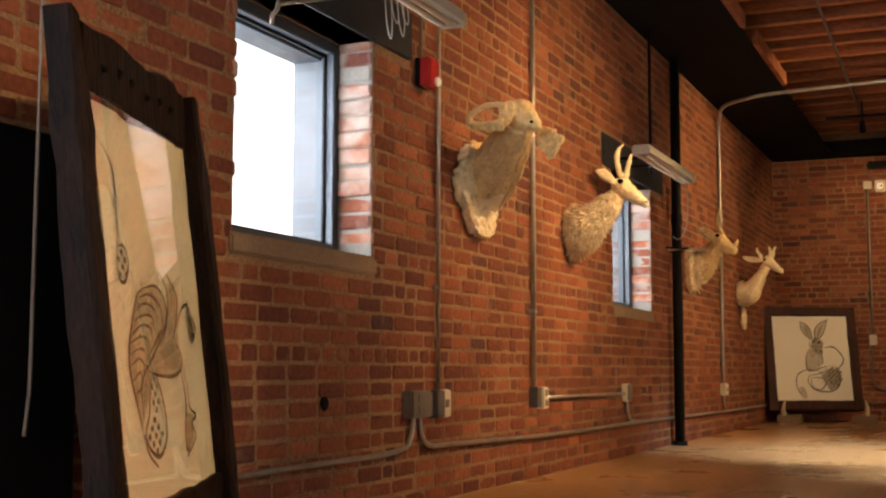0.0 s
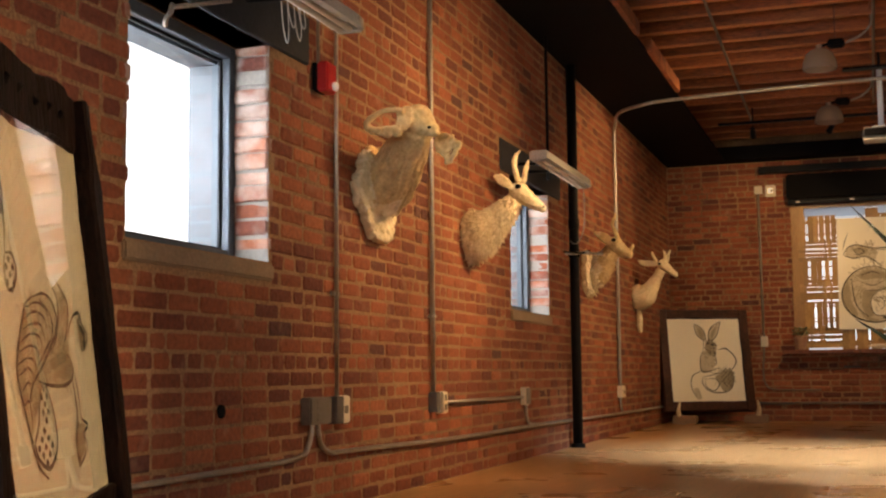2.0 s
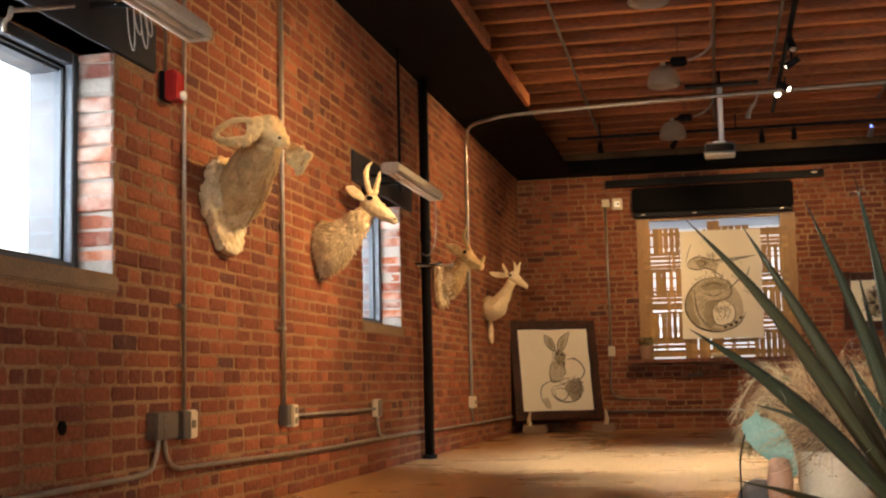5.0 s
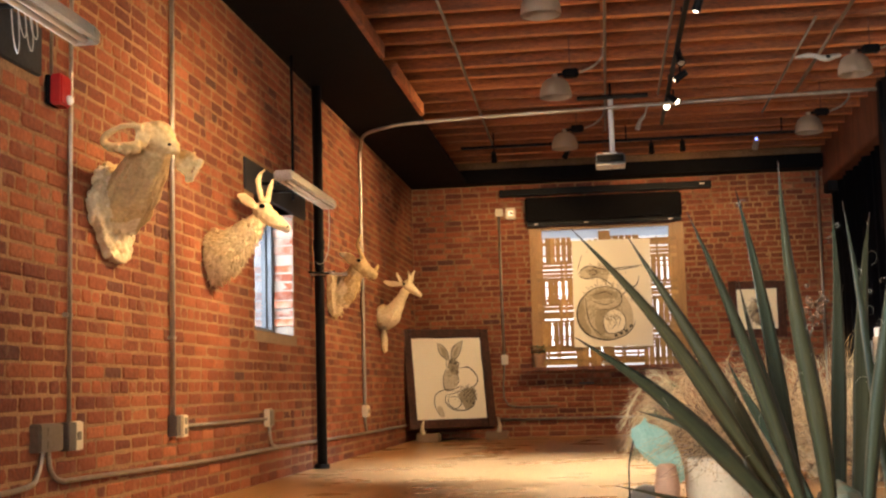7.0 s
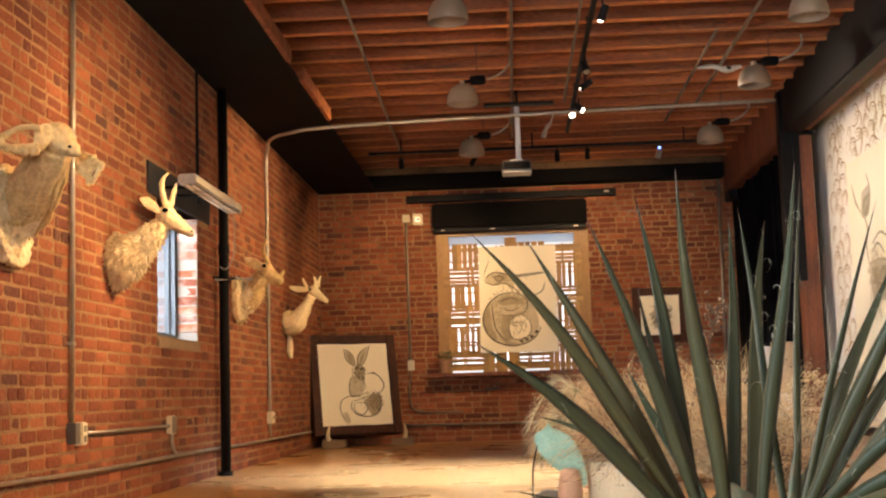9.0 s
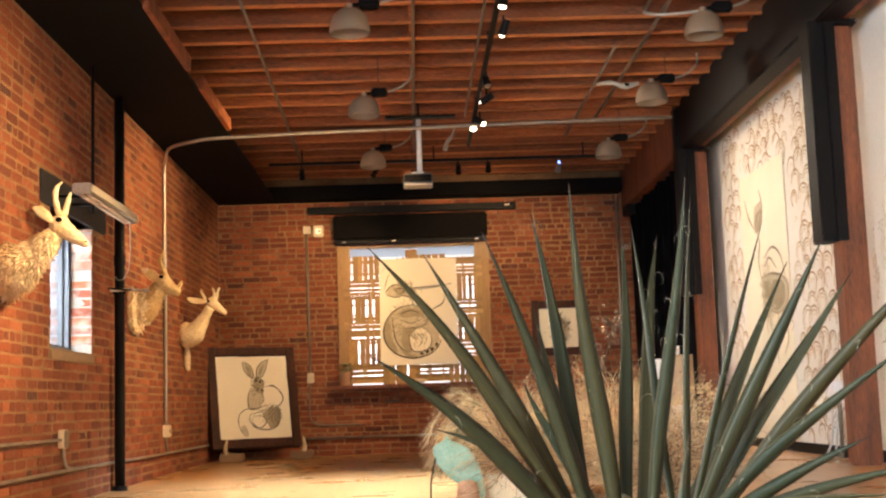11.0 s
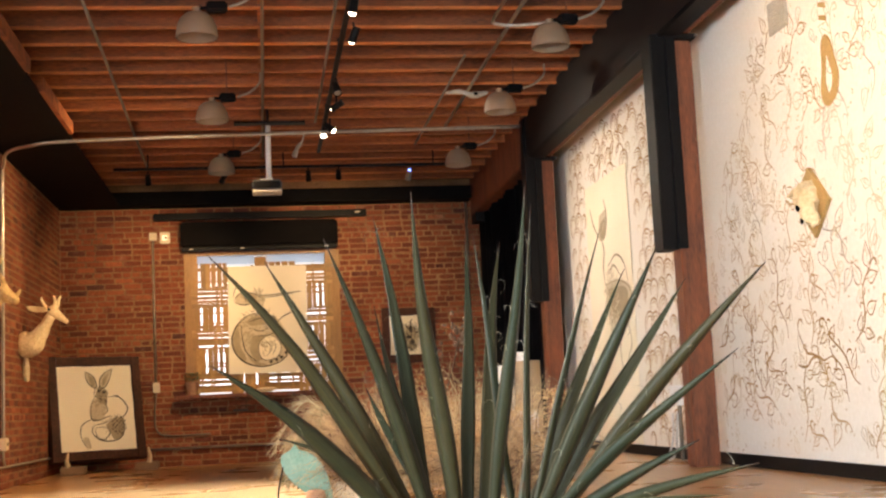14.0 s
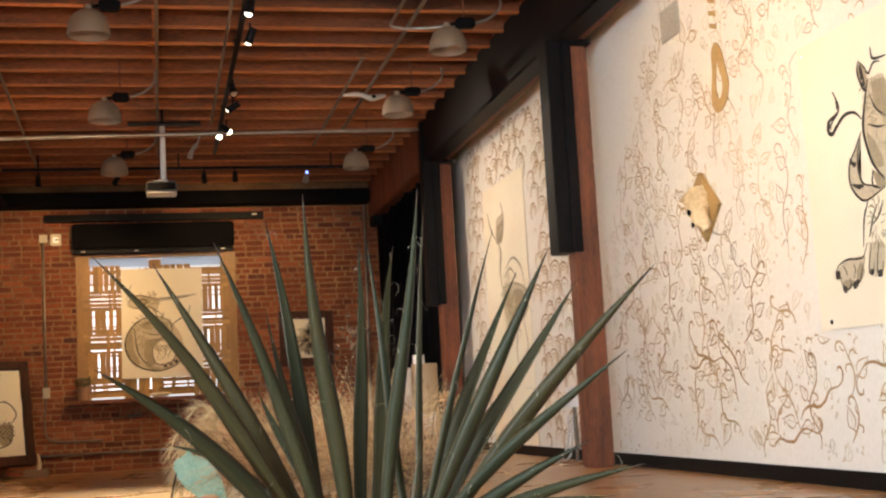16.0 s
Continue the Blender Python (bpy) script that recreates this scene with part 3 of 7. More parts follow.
def post(y, low):
    p = thing("post", "reddish timber post under the girder with a black steel cladding", "post", (4.98, y, STEP), group="posts under the girder")
    t = box(B(), 0, 0.165, 0, 0.165, 0, 2.74, 0.012)
    part("timber", t, "beam", p)
    part("cladding", box(B(), -0.115, -0.004, 0.0, 0.19, low - STEP, 2.78, 0.006), "black", p, "black box cladding that ends above the floor")
    part("cladding", box(B(), -0.02, 0.045, -0.024, -0.004, low - STEP, 2.78, 0.004), "black", p, "black front plate")
    part("cap_plate", box(B(), -0.03, 0.19, -0.03, 0.19, 2.745, 2.778, 0.004), "black", p, "black cap plate")
    part("bolt", blob(B(), (0.185, -0.035, 2.76), 0.012, sub=1), "steel", p, "bright bolt head")
    rng = random.Random(int(y * 10))
    for _ in range(14):
        z = rng.uniform(0.1, 2.6)
        part("chip", box(B(), 0.157 + rng.uniform(0, 0.005), 0.1655, -0.0015, 0.004, z, z + rng.uniform(0.008, 0.04), 0.0006), "cream", p, "fleck of old cream paint")
    return p


post(7.60, 1.49)
post(11.56, 1.50)
# black curtain closing the last bay
def curtain():
    bm = B()
    n = 60
    top, bot = [], []
    for i in range(n + 1):
        y = 11.84 + (LEN_Y - 0.05 - 11.84) * i / n
        x = 5.06 + 0.045 * math.sin(i * 1.15) + 0.02 * math.sin(i * 0.41)
        top.append(bm.verts.new((x, y, 2.86)))
        bot.append(bm.verts.new((x * 1.0 + 0.01 * math.sin(i), y, STEP + 0.01)))
    for i in range(n):
        bm.faces.new((bot[i], bot[i + 1], top[i + 1], top[i]))
    bmesh.ops.solidify(bm, geom=bm.faces[:], thickness=0.006)
    tagged(part("curtain", bm, "cloth", smooth=True), "heavy black curtain hung under the girder", "curtain")


curtain()


# ================= windows =================
def side_window(name, w, seed):
    y0, y1, z0, z1 = w
    win = thing(name, "deep window in the brick wall with a dark metal frame, daylight outside", "window", (0, 0, 0), kind="structure")
    fr = B()
    for a, b, c, d in ((y0, y0 + 0.05, z0, z1), (y1 - 0.05, y1, z0, z1), (y0 + 0.05, y1 - 0.05, z0, z0 + 0.05), (y0 + 0.05, y1 - 0.05, z1 - 0.05, z1)):
        box(fr, -0.225, -0.16, a, b, c, d, 0.004)
    part("window_frame", fr, "frame_metal", win)
    fr = B()
    for a, b, c, d in ((y0 + 0.05, y0 + 0.062, z0 + 0.05, z1 - 0.05), (y1 - 0.062, y1 - 0.05, z0 + 0.05, z1 - 0.05), (y0 + 0.062, y1 - 0.062, z0 + 0.05, z0 + 0.062), (y0 + 0.062, y1 - 0.062, z1 - 0.062, z1 - 0.05)):
        box(fr, -0.21, -0.195, a, b, c, d)
    part("gasket", fr, "black", win, "black rubber gasket")
    p = part("pane", box(B(), -0.206, -0.200, y0 + 0.055, y1 - 0.055, z0 + 0.055, z1 - 0.055), "glass", win, "clear glass pane")
    p.visible_shadow = False
    rv = B()
    for a, b, c, d in ((y0 + 0.02, y0 + 0.04, z0 - 0.01, z1), (y1 - 0.04, y1 - 0.02, z0 - 0.01, z1), (y0 + 0.04, y1 - 0.04, z1 - 0.07, z1 - 0.05), (y0 + 0.04, y1 - 0.04, z0 - 0.01, z0 + 0.01)):
        box(rv, -0.36, -0.226, a, b, c, d, 0.002)
    part("outer_reveal", rv, "outer", win, "pale grey metal outer reveal")
    sl = box(B(), -0.158, 0.012, y0 - 0.02, y1 + 0.02, z0 - 0.075, z0, 0.008)
    for v in sl.verts:
        if v.co.z > z0 - 0.03:
            v.co.z -= max(0, (v.co.x + 0.15)) * 0.05
    part("window_sill", sl, "sill", win, "worn cement sill")
    part("lintel", box(B(), -0.155, 0.012, y0 - 0.24, y1 + 0.35, z1, LINTEL_TOP, 0.005), "lintel", win, "charcoal painted lintel")
    rng = random.Random(seed)
    for ya, s in ((y0, 1), (y1, -1)):
        lo, hi = sorted((ya - s * 0.02, ya + s * 0.003))
        part("jamb_mortar", box(B(), -0.158, -0.008, lo, hi, z0 + 0.004, z1 - 0.002), "limewash", win, "pale lime mortar of the jamb")
        c = int(z0 / COURSE) + 1
        while c * COURSE < z1 - 0.02:
            dep = rng.uniform(-0.007, 0.010)
            bx = B()
            yy = ya + s * (0.012 + dep)
            lo, hi = sorted((yy, ya - s * 0.03))
            box(bx, -0.158, -0.002 + rng.uniform(-0.008, 0.002), lo, hi, c * COURSE + 0.003 + rng.uniform(-0.003, 0.003), min((c + 1) * COURSE - 0.006 + rng.uniform(-0.003, 0.003), z1), 0.006)
            for v in bx.verts:
                v.co += Vector((0, 1, 1)) * noise.noise(v.co * 40) * 0.006
            ob = part("brick", bx, "limewash" if rng.random() < 0.14 else "jamb_brick", win)
            c += 1
    return win


side_window("window_1", W1, 3)
side_window("window_2", W2, 4)
# unseen window, added at the spacing of the other two to carry a lamp
side_window("window_4", W0, 5)
for w in (W0, W1, W2):
    ym, zm = (w[0] + w[1]) / 2, (w[2] + w[3]) / 2
    bm = B()
    vs = [bm.verts.new((-1.6, ym + a, zm + b)) for a, b in ((-1.5, -1.8), (4.5, -1.8), (4.5, 3.5), (-1.5, 3.5))]
    bm.faces.new(vs)
    tagged(part("backdrop", bm, "outside"), "bright overcast daylight outside", "backdrop", kind="structure")


def far_window():
    x0, x1, z0, z1 = FARWIN
    win = thing("window_3", "wide timber window in the end wall, lit from outside", "window", kind="structure")
    Y = LEN_Y
    for a, b, c, d in ((x0, x0 + 0.15, z0, z1), (x1 - 0.17, x1, z0, z1), (x0 + 0.15, x1 - 0.17, z1 - 0.03, z1)):
        part("casing", box(B(), a, b, Y - 0.02, Y + 0.16, c, d, 0.006), "amber", win, "varnished amber casing")
    part("mullion", box(B(), 2.26, 2.40, Y + 0.05, Y + 0.14, z0 + 0.05, z1 - 0.05, 0.006), "amber", win)
    part("window_sill", box(B(), x0 - 0.14, x1 + 0.12, Y - 0.16, Y + 0.16, z0 - 0.05, z0 - 0.002, 0.008), "beam", win, "deep reddish sill board")
    for a, b in ((x0 + 0.11, 2.26), (2.40, x1 - 0.11)):
        for c, d in ((z0 + 0.04, z0 + 0.09), (2.29, 2.33), (1.6, 1.64)):
            part("rail", box(B(), a, b, Y + 0.07, Y + 0.11, c, d, 0.004), "amber", win)
        p = part("pane", box(B(), a, b, Y + 0.088, Y + 0.094, z0 + 0.05, z1 - 0.05), "glass", win)
        p.visible_shadow = False
        f = part("transom_pane", box(B(), a, b, Y + 0.060, Y + 0.068, 2.36, z1 - 0.03), "frosted_pane", win, "frosted blue-grey transom pane")
        f.visible_shadow = False
    bm = B()
    bm.faces.new([bm.verts.new((2.35 + a, Y + 1.2, 1.6 + b)) for a, b in ((-2.5, -2), (2.5, -2), (2.5, 2), (-2.5, 2))])
    tagged(part("backdrop", bm, "outside_far"), "bright overcast daylight outside", "backdrop", kind="structure")
    sh = thing("roller_shutter", "rolled-up black blind over the end window", "blind")
    part("housing", box(B(), 1.40, 3.26, Y - 0.16, Y - 0.015, 2.56, 2.86, 0.02), "soot", sh)
    part("bottom_bar", box(B(), 1.41, 3.25, Y - 0.13, Y - 0.02, 2.515, 2.555, 0.006), "black", sh)
    part("head_rail", box(B(), 1.09, 3.62, Y - 0.12, Y - 0.006, 2.895, 2.975, 0.006), "black", sh)
    for x in (1.5, 2.1, 3.1):
        part("screw_plate", box(B(), x, x + 0.05, Y - 0.135, Y - 0.131, 2.525, 2.54), "steel", sh)
    part("screw_plate", box(B(), 3.48, 3.54, Y - 0.125, Y - 0.121, 2.93, 2.95), "steel", sh)
    return win


far_window()


def bamboo_screen():
    s = thing("bamboo_screen", "woven bamboo slat screen across the end window", "screen")
    rng = random.Random(8)
    Y = LEN_Y - 0.03
    cols, rows = 4, 6
    w, h = (3.14 - 1.55) / cols, (2.34 - 0.84) / rows
    for i in range(cols):
        for j in range(rows):
            xa, za = 1.55 + i * w, 0.84 + j * h
            n = rng.choice((5, 6, 6)) if (i + j) % 2 else 5
            for k in range(n):
                gap = rng.choice((0.03, 0.06, 0.15, 0.24, 0.30))
                off = rng.uniform(-0.004, 0.004)
                if (i + j) % 2:
                    p = box(B(), xa + w * k / n + off, xa + w * (k + 1 - gap) / n + off, Y - 0.006, Y + 0.002, za - 0.03, za + h + 0.03)
                else:
                    p = box(B(), xa - 0.04, xa + w + 0.04, Y + 0.004, Y + 0.012, za + h * k / n + off, za + h * (k + 1 - gap) / n + off)
                part("slat", p, "bamboo", s)
            for k in range(rng.choice((1, 2, 3))):          # single strips woven across
                u = rng.uniform(0.12, 0.88)
                if (i + j) % 2:
                    p = box(B(), xa, xa + w, Y + 0.013, Y + 0.017, za + h * u, za + h * u + 0.022)
                else:
                    p = box(B(), xa + w * u, xa + w * u + 0.022, Y - 0.011, Y - 0.007, za, za + h)
                part("slat", p, "bamboo", s)
    return s


bamboo_screen()


# ================= drawings on paper =================
def sheet(name, label, w, h, m, strokes, fills=(), mat="paper"):
    """A sheet of paper in the plane y = 0 of m, facing -y, with inked strokes on it."""
    t = thing(name, label, "drawing")
    t.matrix_world = m
    part("paper", box(B(), -w / 2, w / 2, -0.001, 0.003, -h / 2, h / 2), mat, t)
    for lay, (ink, loops) in enumerate(fills):
        bm = B()
        for k, loop in enumerate(loops):
            pts = smooth_line([(x * w / 2, -0.0015 - 0.0005 * lay - 0.00002 * (k % 20), z * h / 2) for x, z in loop] + [(loop[0][0] * w / 2, -0.0015 - 0.0005 * lay - 0.00002 * (k % 20), loop[0][1] * h / 2)], 5)[:-1]
            bm.faces.new([bm.verts.new(p) for p in pts])
        bmesh.ops.triangulate(bm, faces=bm.faces[:])
        tagged(part("tone", bm, ink, t, "soft grey-brown wash"), kind="stuff")
    for ink, lines in strokes:
        bm = B()
        for k, (wd, pts) in enumerate(lines):
            line = smooth_line([(x * w / 2, -0.004 - 0.00005 * (k % 9), z * h / 2) for x, z in pts], 6)
            n = len(line)
            ribbon(bm, line, [wd * (0.45 + 0.75 * math.sin(math.pi * (i + 0.5) / n)) for i in range(n)], (0, -1, 0))
        tagged(part("ink_line", bm, ink, t), kind="stuff")
    return t


def ring(cx, cz, rx, rz, a0=0, a1=360, n=9):
    return [(cx + rx * math.cos(radians(a0 + (a1 - a0) * i / (n - 1))), cz + rz * math.sin(radians(a0 + (a1 - a0) * i / (n - 1)))) for i in range(n)]


def hatch(rng, cx, cz, rx, rz, n, ln=0.08, wd=0.003):
    out = []
    for _ in range(n):
        a, r = rng.uniform(0, 6.28), math.sqrt(rng.random())
        x, z = cx + rx * r * math.cos(a), cz + rz * r * math.sin(a)
        d = rng.uniform(-0.6, 0.6) + a
        out.append((wd, [(x, z), (x + ln * math.cos(d) / 2, z + ln * math.sin(d) / 2), (x + ln * math.cos(d + 0.3), z + ln * math.sin(d + 0.3))]))
    return out


def chequer(cx, cz, rx, rz, rows=6, cols=3):
    """Small dark lozenges, as on a patterned shell."""
    out = []
    for i in range(rows):
        for j in range(cols):
            if (i + j) % 2 == 0:
                x, z = cx + rx * (2 * (j + 0.5) / cols - 1), cz + rz * (2 * (i + 0.5) / rows - 1)
                if ((x - cx) / rx) ** 2 + ((z - cz) / rz) ** 2 < 1.1:
                    out.append([(x - rx / cols, z), (x, z - rz / rows), (x + rx / cols, z), (x, z + rz / rows)])
    return out


R = random.Random(21)


def thinner(lines, k):
    return [(wd * k, pts) for wd, pts in lines]


# strokes and washes in halves of the sheet's width and height: winged beast, hare, and curled bird-headed creature
A_OUTLINE_a = [
    (0.012, [(-0.73, 0.79), (-0.61, 0.71), (-0.58, 0.64), (-0.59, 0.52), (-0.60, 0.41), (-0.63, 0.30)]),
    (0.012, [(-0.63, 0.30), (-0.52, 0.30), (-0.47, 0.22), (-0.55, 0.13), (-0.64, 0.13), (-0.67, 0.21), (-0.63, 0.30)]),
    (0.014, [(0.26, 0.19), (0.38, 0.13), (0.45, 0.06), (0.38, -0.07), (0.25, -0.18)]),
    (0.012, [(0.14, 0.18), (0.23, 0.10), (0.22, -0.01), (0.14, -0.11), (-0.01, -0.21)]),
    (0.013, [(0.39, -0.11), (0.50, -0.01), (0.67, 0.03), (0.73, -0.04), (0.83, -0.11), (0.69, -0.19), (0.63, -0.11)])]
A_OUTLINE_b = [
    (0.016, [(0.68, 0.02), (0.67, -0.04), (0.76, -0.11), (0.71, -0.17)]),
    (0.013, [(-0.28, -0.33), (-0.07, -0.36), (0.20, -0.37), (0.37, -0.34), (0.42, -0.27), (0.29, -0.18)]),
    (0.013, [(0.38, -0.33), (0.41, -0.45), (0.41, -0.55), (0.34, -0.68), (0.32, -0.80)]),
    (0.011, [(0.43, -0.28), (0.48, -0.45), (0.49, -0.56), (0.62, -0.61), (0.51, -0.65), (0.56, -0.73), (0.37, -0.81), (0.34, -0.78)]),
    (0.013, [(-0.25, -0.36), (-0.17, -0.35), (-0.09, -0.45), (-0.04, -0.59), (-0.08, -0.70), (-0.24, -0.77), (-0.41, -0.71), (-0.45, -0.63), (-0.37, -0.56), (-0.31, -0.45), (-0.25, -0.36)])]
A_OUTLINE_c = [
    (0.011, [(-0.50, -0.63), (-0.43, -0.74), (-0.28, -0.82)])]
A_WING_a = [
    (0.014, [(-0.23, 0.10), (-0.37, 0.06), (-0.48, -0.05), (-0.60, -0.20), (-0.62, -0.33), (-0.55, -0.50), (-0.49, -0.63)]),
    (0.014, [(-0.23, 0.10), (-0.02, 0.12), (0.14, 0.07), (0.18, -0.03), (0.07, -0.13), (-0.17, -0.25), (-0.38, -0.34), (-0.48, -0.43)]),
    (0.008, [(-0.37, 0.04), (-0.20, 0.07), (-0.05, 0.05), (0.03, -0.01)]),
    (0.008, [(-0.43, -0.02), (-0.26, 0.02), (-0.08, -0.00), (-0.02, -0.07)]),
    (0.008, [(-0.47, -0.07), (-0.30, -0.04), (-0.13, -0.05), (-0.09, -0.13)])]
A_WING_b = [
    (0.008, [(-0.52, -0.13), (-0.33, -0.09), (-0.18, -0.11), (-0.16, -0.18)]),
    (0.008, [(-0.57, -0.18), (-0.38, -0.15), (-0.25, -0.17), (-0.24, -0.23)]),
    (0.008, [(-0.59, -0.24), (-0.43, -0.21), (-0.31, -0.23), (-0.31, -0.27)]),
    (0.008, [(-0.59, -0.29), (-0.45, -0.26), (-0.37, -0.29), (-0.39, -0.34)]),
    (0.008, [(-0.58, -0.37), (-0.47, -0.33), (-0.43, -0.35), (-0.45, -0.43)])]
A_WING_c = [
    (0.008, [(-0.57, -0.44), (-0.49, -0.42), (-0.46, -0.48), (-0.47, -0.58)]),
    (0.01, [(-0.12, 0.09), (0.06, 0.01), (0.07, -0.09), (-0.12, -0.19), (-0.32, -0.28)])]
A_PALE = [
    [(-0.23, 0.10), (-0.02, 0.12), (0.14, 0.07), (0.18, -0.03), (0.07, -0.13), (-0.17, -0.25), (-0.38, -0.34), (-0.48, -0.43), (-0.49, -0.63), (-0.55, -0.50), (-0.62, -0.33), (-0.60, -0.20), (-0.48, -0.05), (-0.37, 0.06)],
    [(-0.28, -0.33), (-0.07, -0.36), (0.20, -0.37), (0.37, -0.34), (0.42, -0.27), (0.29, -0.18), (0.45, 0.06), (0.28, 0.14), (0.18, -0.07), (-0.09, -0.23)]]
A_WASH = [
    [(-0.38, 0.04), (-0.48, -0.09), (-0.59, -0.22), (-0.60, -0.33), (-0.55, -0.48), (-0.47, -0.41), (-0.51, -0.26), (-0.42, -0.11), (-0.32, 0.01)],
    [(-0.02, -0.23), (0.10, -0.32), (0.36, -0.33), (0.40, -0.27), (0.27, -0.19)],
    [(0.64, 0.02), (0.73, -0.05), (0.81, -0.11), (0.69, -0.18), (0.64, -0.09)],
    [(0.41, -0.58), (0.58, -0.61), (0.48, -0.66), (0.54, -0.73), (0.36, -0.80), (0.36, -0.70)]]
B_OUTLINE_a = [
    (0.012, [(-0.25, 0.86), (-0.12, 0.81), (0.00, 0.69), (0.03, 0.48), (-0.10, 0.51), (-0.22, 0.65), (-0.25, 0.86)]),
    (0.012, [(0.49, 0.92), (0.29, 0.83), (0.15, 0.69), (0.12, 0.50), (0.25, 0.48), (0.38, 0.64), (0.49, 0.92)]),
    (0.012, [(-0.02, 0.46), (0.11, 0.47), (0.28, 0.39), (0.28, 0.28), (0.11, 0.23), (-0.04, 0.30), (-0.02, 0.46)]),
    (0.012, [(-0.05, 0.23), (-0.15, 0.05), (-0.17, -0.18), (-0.10, -0.30), (0.14, -0.26), (0.34, -0.19)]),
    (0.009, [(0.18, 0.11), (0.26, 0.04), (0.27, -0.10), (0.18, -0.17)])]
B_OUTLINE_b = [
    (0.014, [(0.36, 0.24), (0.55, 0.26), (0.73, 0.14), (0.82, -0.04), (0.72, -0.20), (0.60, -0.25)]),
    (0.014, [(-0.12, -0.41), (-0.16, -0.55), (-0.04, -0.71), (0.17, -0.78), (0.44, -0.77), (0.64, -0.66), (0.69, -0.43), (0.63, -0.25)]),
    (0.01, [(-0.07, -0.46), (0.20, -0.46), (0.30, -0.60), (0.14, -0.74), (-0.06, -0.64), (-0.07, -0.46)]),
    (0.01, [(0.21, -0.34), (-0.10, -0.27), (-0.38, -0.36), (-0.47, -0.54), (-0.44, -0.74), (-0.35, -0.88)]),
    (0.009, [(-0.12, -0.41), (0.21, -0.35), (0.50, -0.24)])]
B_PALE = [
    [(-0.25, 0.86), (-0.12, 0.81), (0.00, 0.69), (0.03, 0.48), (-0.10, 0.51), (-0.22, 0.65)],
    [(0.49, 0.92), (0.29, 0.83), (0.15, 0.69), (0.12, 0.50), (0.25, 0.48), (0.38, 0.64)],
    [(-0.05, 0.23), (-0.15, 0.05), (-0.17, -0.18), (-0.10, -0.30), (0.14, -0.26), (0.25, -0.05), (0.22, 0.18)],
    [(-0.41, -0.68), (-0.28, -0.68), (-0.21, -0.91), (-0.33, -0.93), (-0.40, -0.81)]]
B_WASH = [
    [(0.02, 0.40), (0.24, 0.41), (0.29, 0.27), (0.26, 0.11), (0.10, 0.10), (0.01, 0.23)],
    [(0.21, -0.40), (0.49, -0.25), (0.70, -0.29), (0.69, -0.48), (0.63, -0.66), (0.41, -0.75), (0.32, -0.60)],
    [(-0.18, 0.79), (-0.04, 0.69), (-0.02, 0.53), (-0.11, 0.55)],
    [(0.37, 0.80), (0.25, 0.71), (0.18, 0.55), (0.26, 0.55)]]
B_INK = [
    [(0.04, 0.44), (0.13, 0.45), (0.14, 0.38), (0.05, 0.37)],
    [(0.19, 0.41), (0.26, 0.38), (0.23, 0.33), (0.17, 0.35)],
    [(0.08, 0.28), (0.19, 0.27), (0.17, 0.17), (0.09, 0.15)],
    [(0.21, 0.20), (0.29, 0.17), (0.26, 0.08)],
    [(0.44, 0.27), (0.56, 0.28), (0.62, 0.25), (0.55, 0.24)]]
C_OUTLINE_a = [
    (0.022, [(-0.86, 0.35), (-0.75, 0.46), (-0.56, 0.51), (-0.27, 0.46), (-0.08, 0.44), (0.31, 0.47), (0.86, 0.51)]),
    (0.016, [(-0.08, 0.40), (0.40, 0.45), (0.69, 0.48)]),
    (0.02, [(-0.84, 0.32), (-0.62, 0.27), (-0.37, 0.30), (-0.13, 0.22), (0.04, 0.11)]),
    (0.012, [(-0.74, 0.73), (-0.82, 0.57), (-0.87, 0.42)]),
    (0.014, [(-0.61, 0.42), (-0.46, 0.44), (-0.37, 0.38), (-0.52, 0.33), (-0.61, 0.42)])]
C_OUTLINE_b = [
    (0.024, [(-0.09, 0.13), (-0.48, 0.08), (-0.77, -0.09), (-0.91, -0.32), (-0.87, -0.56), (-0.66, -0.76), (-0.33, -0.86), (-0.04, -0.87), (0.30, -0.79), (0.50, -0.65), (0.57, -0.52)]),
    (0.016, [(-0.09, 0.11), (0.14, 0.05), (0.24, -0.09), (0.18, -0.23), (-0.04, -0.30), (-0.40, -0.31)]),
    (0.018, [(-0.68, -0.09), (-0.65, -0.36), (-0.56, -0.60), (-0.31, -0.78)]),
    (0.014, [(-0.48, -0.04), (-0.19, 0.02), (-0.00, -0.03)]),
    (0.014, [(-0.49, -0.15), (-0.20, -0.22), (0.04, -0.16)])]
C_OUTLINE_c = [
    (0.018, [(0.19, -0.09), (0.38, 0.04), (0.62, 0.14), (0.70, 0.31)]),
    (0.014, [(0.03, -0.30), (-0.16, -0.37), (-0.25, -0.52), (-0.18, -0.72), (0.01, -0.76), (0.25, -0.69), (0.32, -0.51), (0.22, -0.37), (0.03, -0.30)]),
    (0.01, [(-0.12, -0.44), (0.03, -0.46), (0.07, -0.58), (-0.06, -0.68)]),
    (0.01, [(0.12, -0.41), (0.19, -0.51), (0.11, -0.65)])]
C_PALE = [
    [(-0.09, 0.13), (-0.48, 0.08), (-0.77, -0.09), (-0.91, -0.32), (-0.87, -0.56), (-0.66, -0.76), (-0.33, -0.86), (-0.04, -0.87), (0.30, -0.79), (0.50, -0.65), (0.49, -0.31), (0.31, -0.06), (0.14, 0.06)],
    [(-0.84, 0.32), (-0.75, 0.46), (-0.56, 0.51), (-0.27, 0.46), (-0.08, 0.44), (-0.13, 0.22), (-0.37, 0.30), (-0.62, 0.27)]]
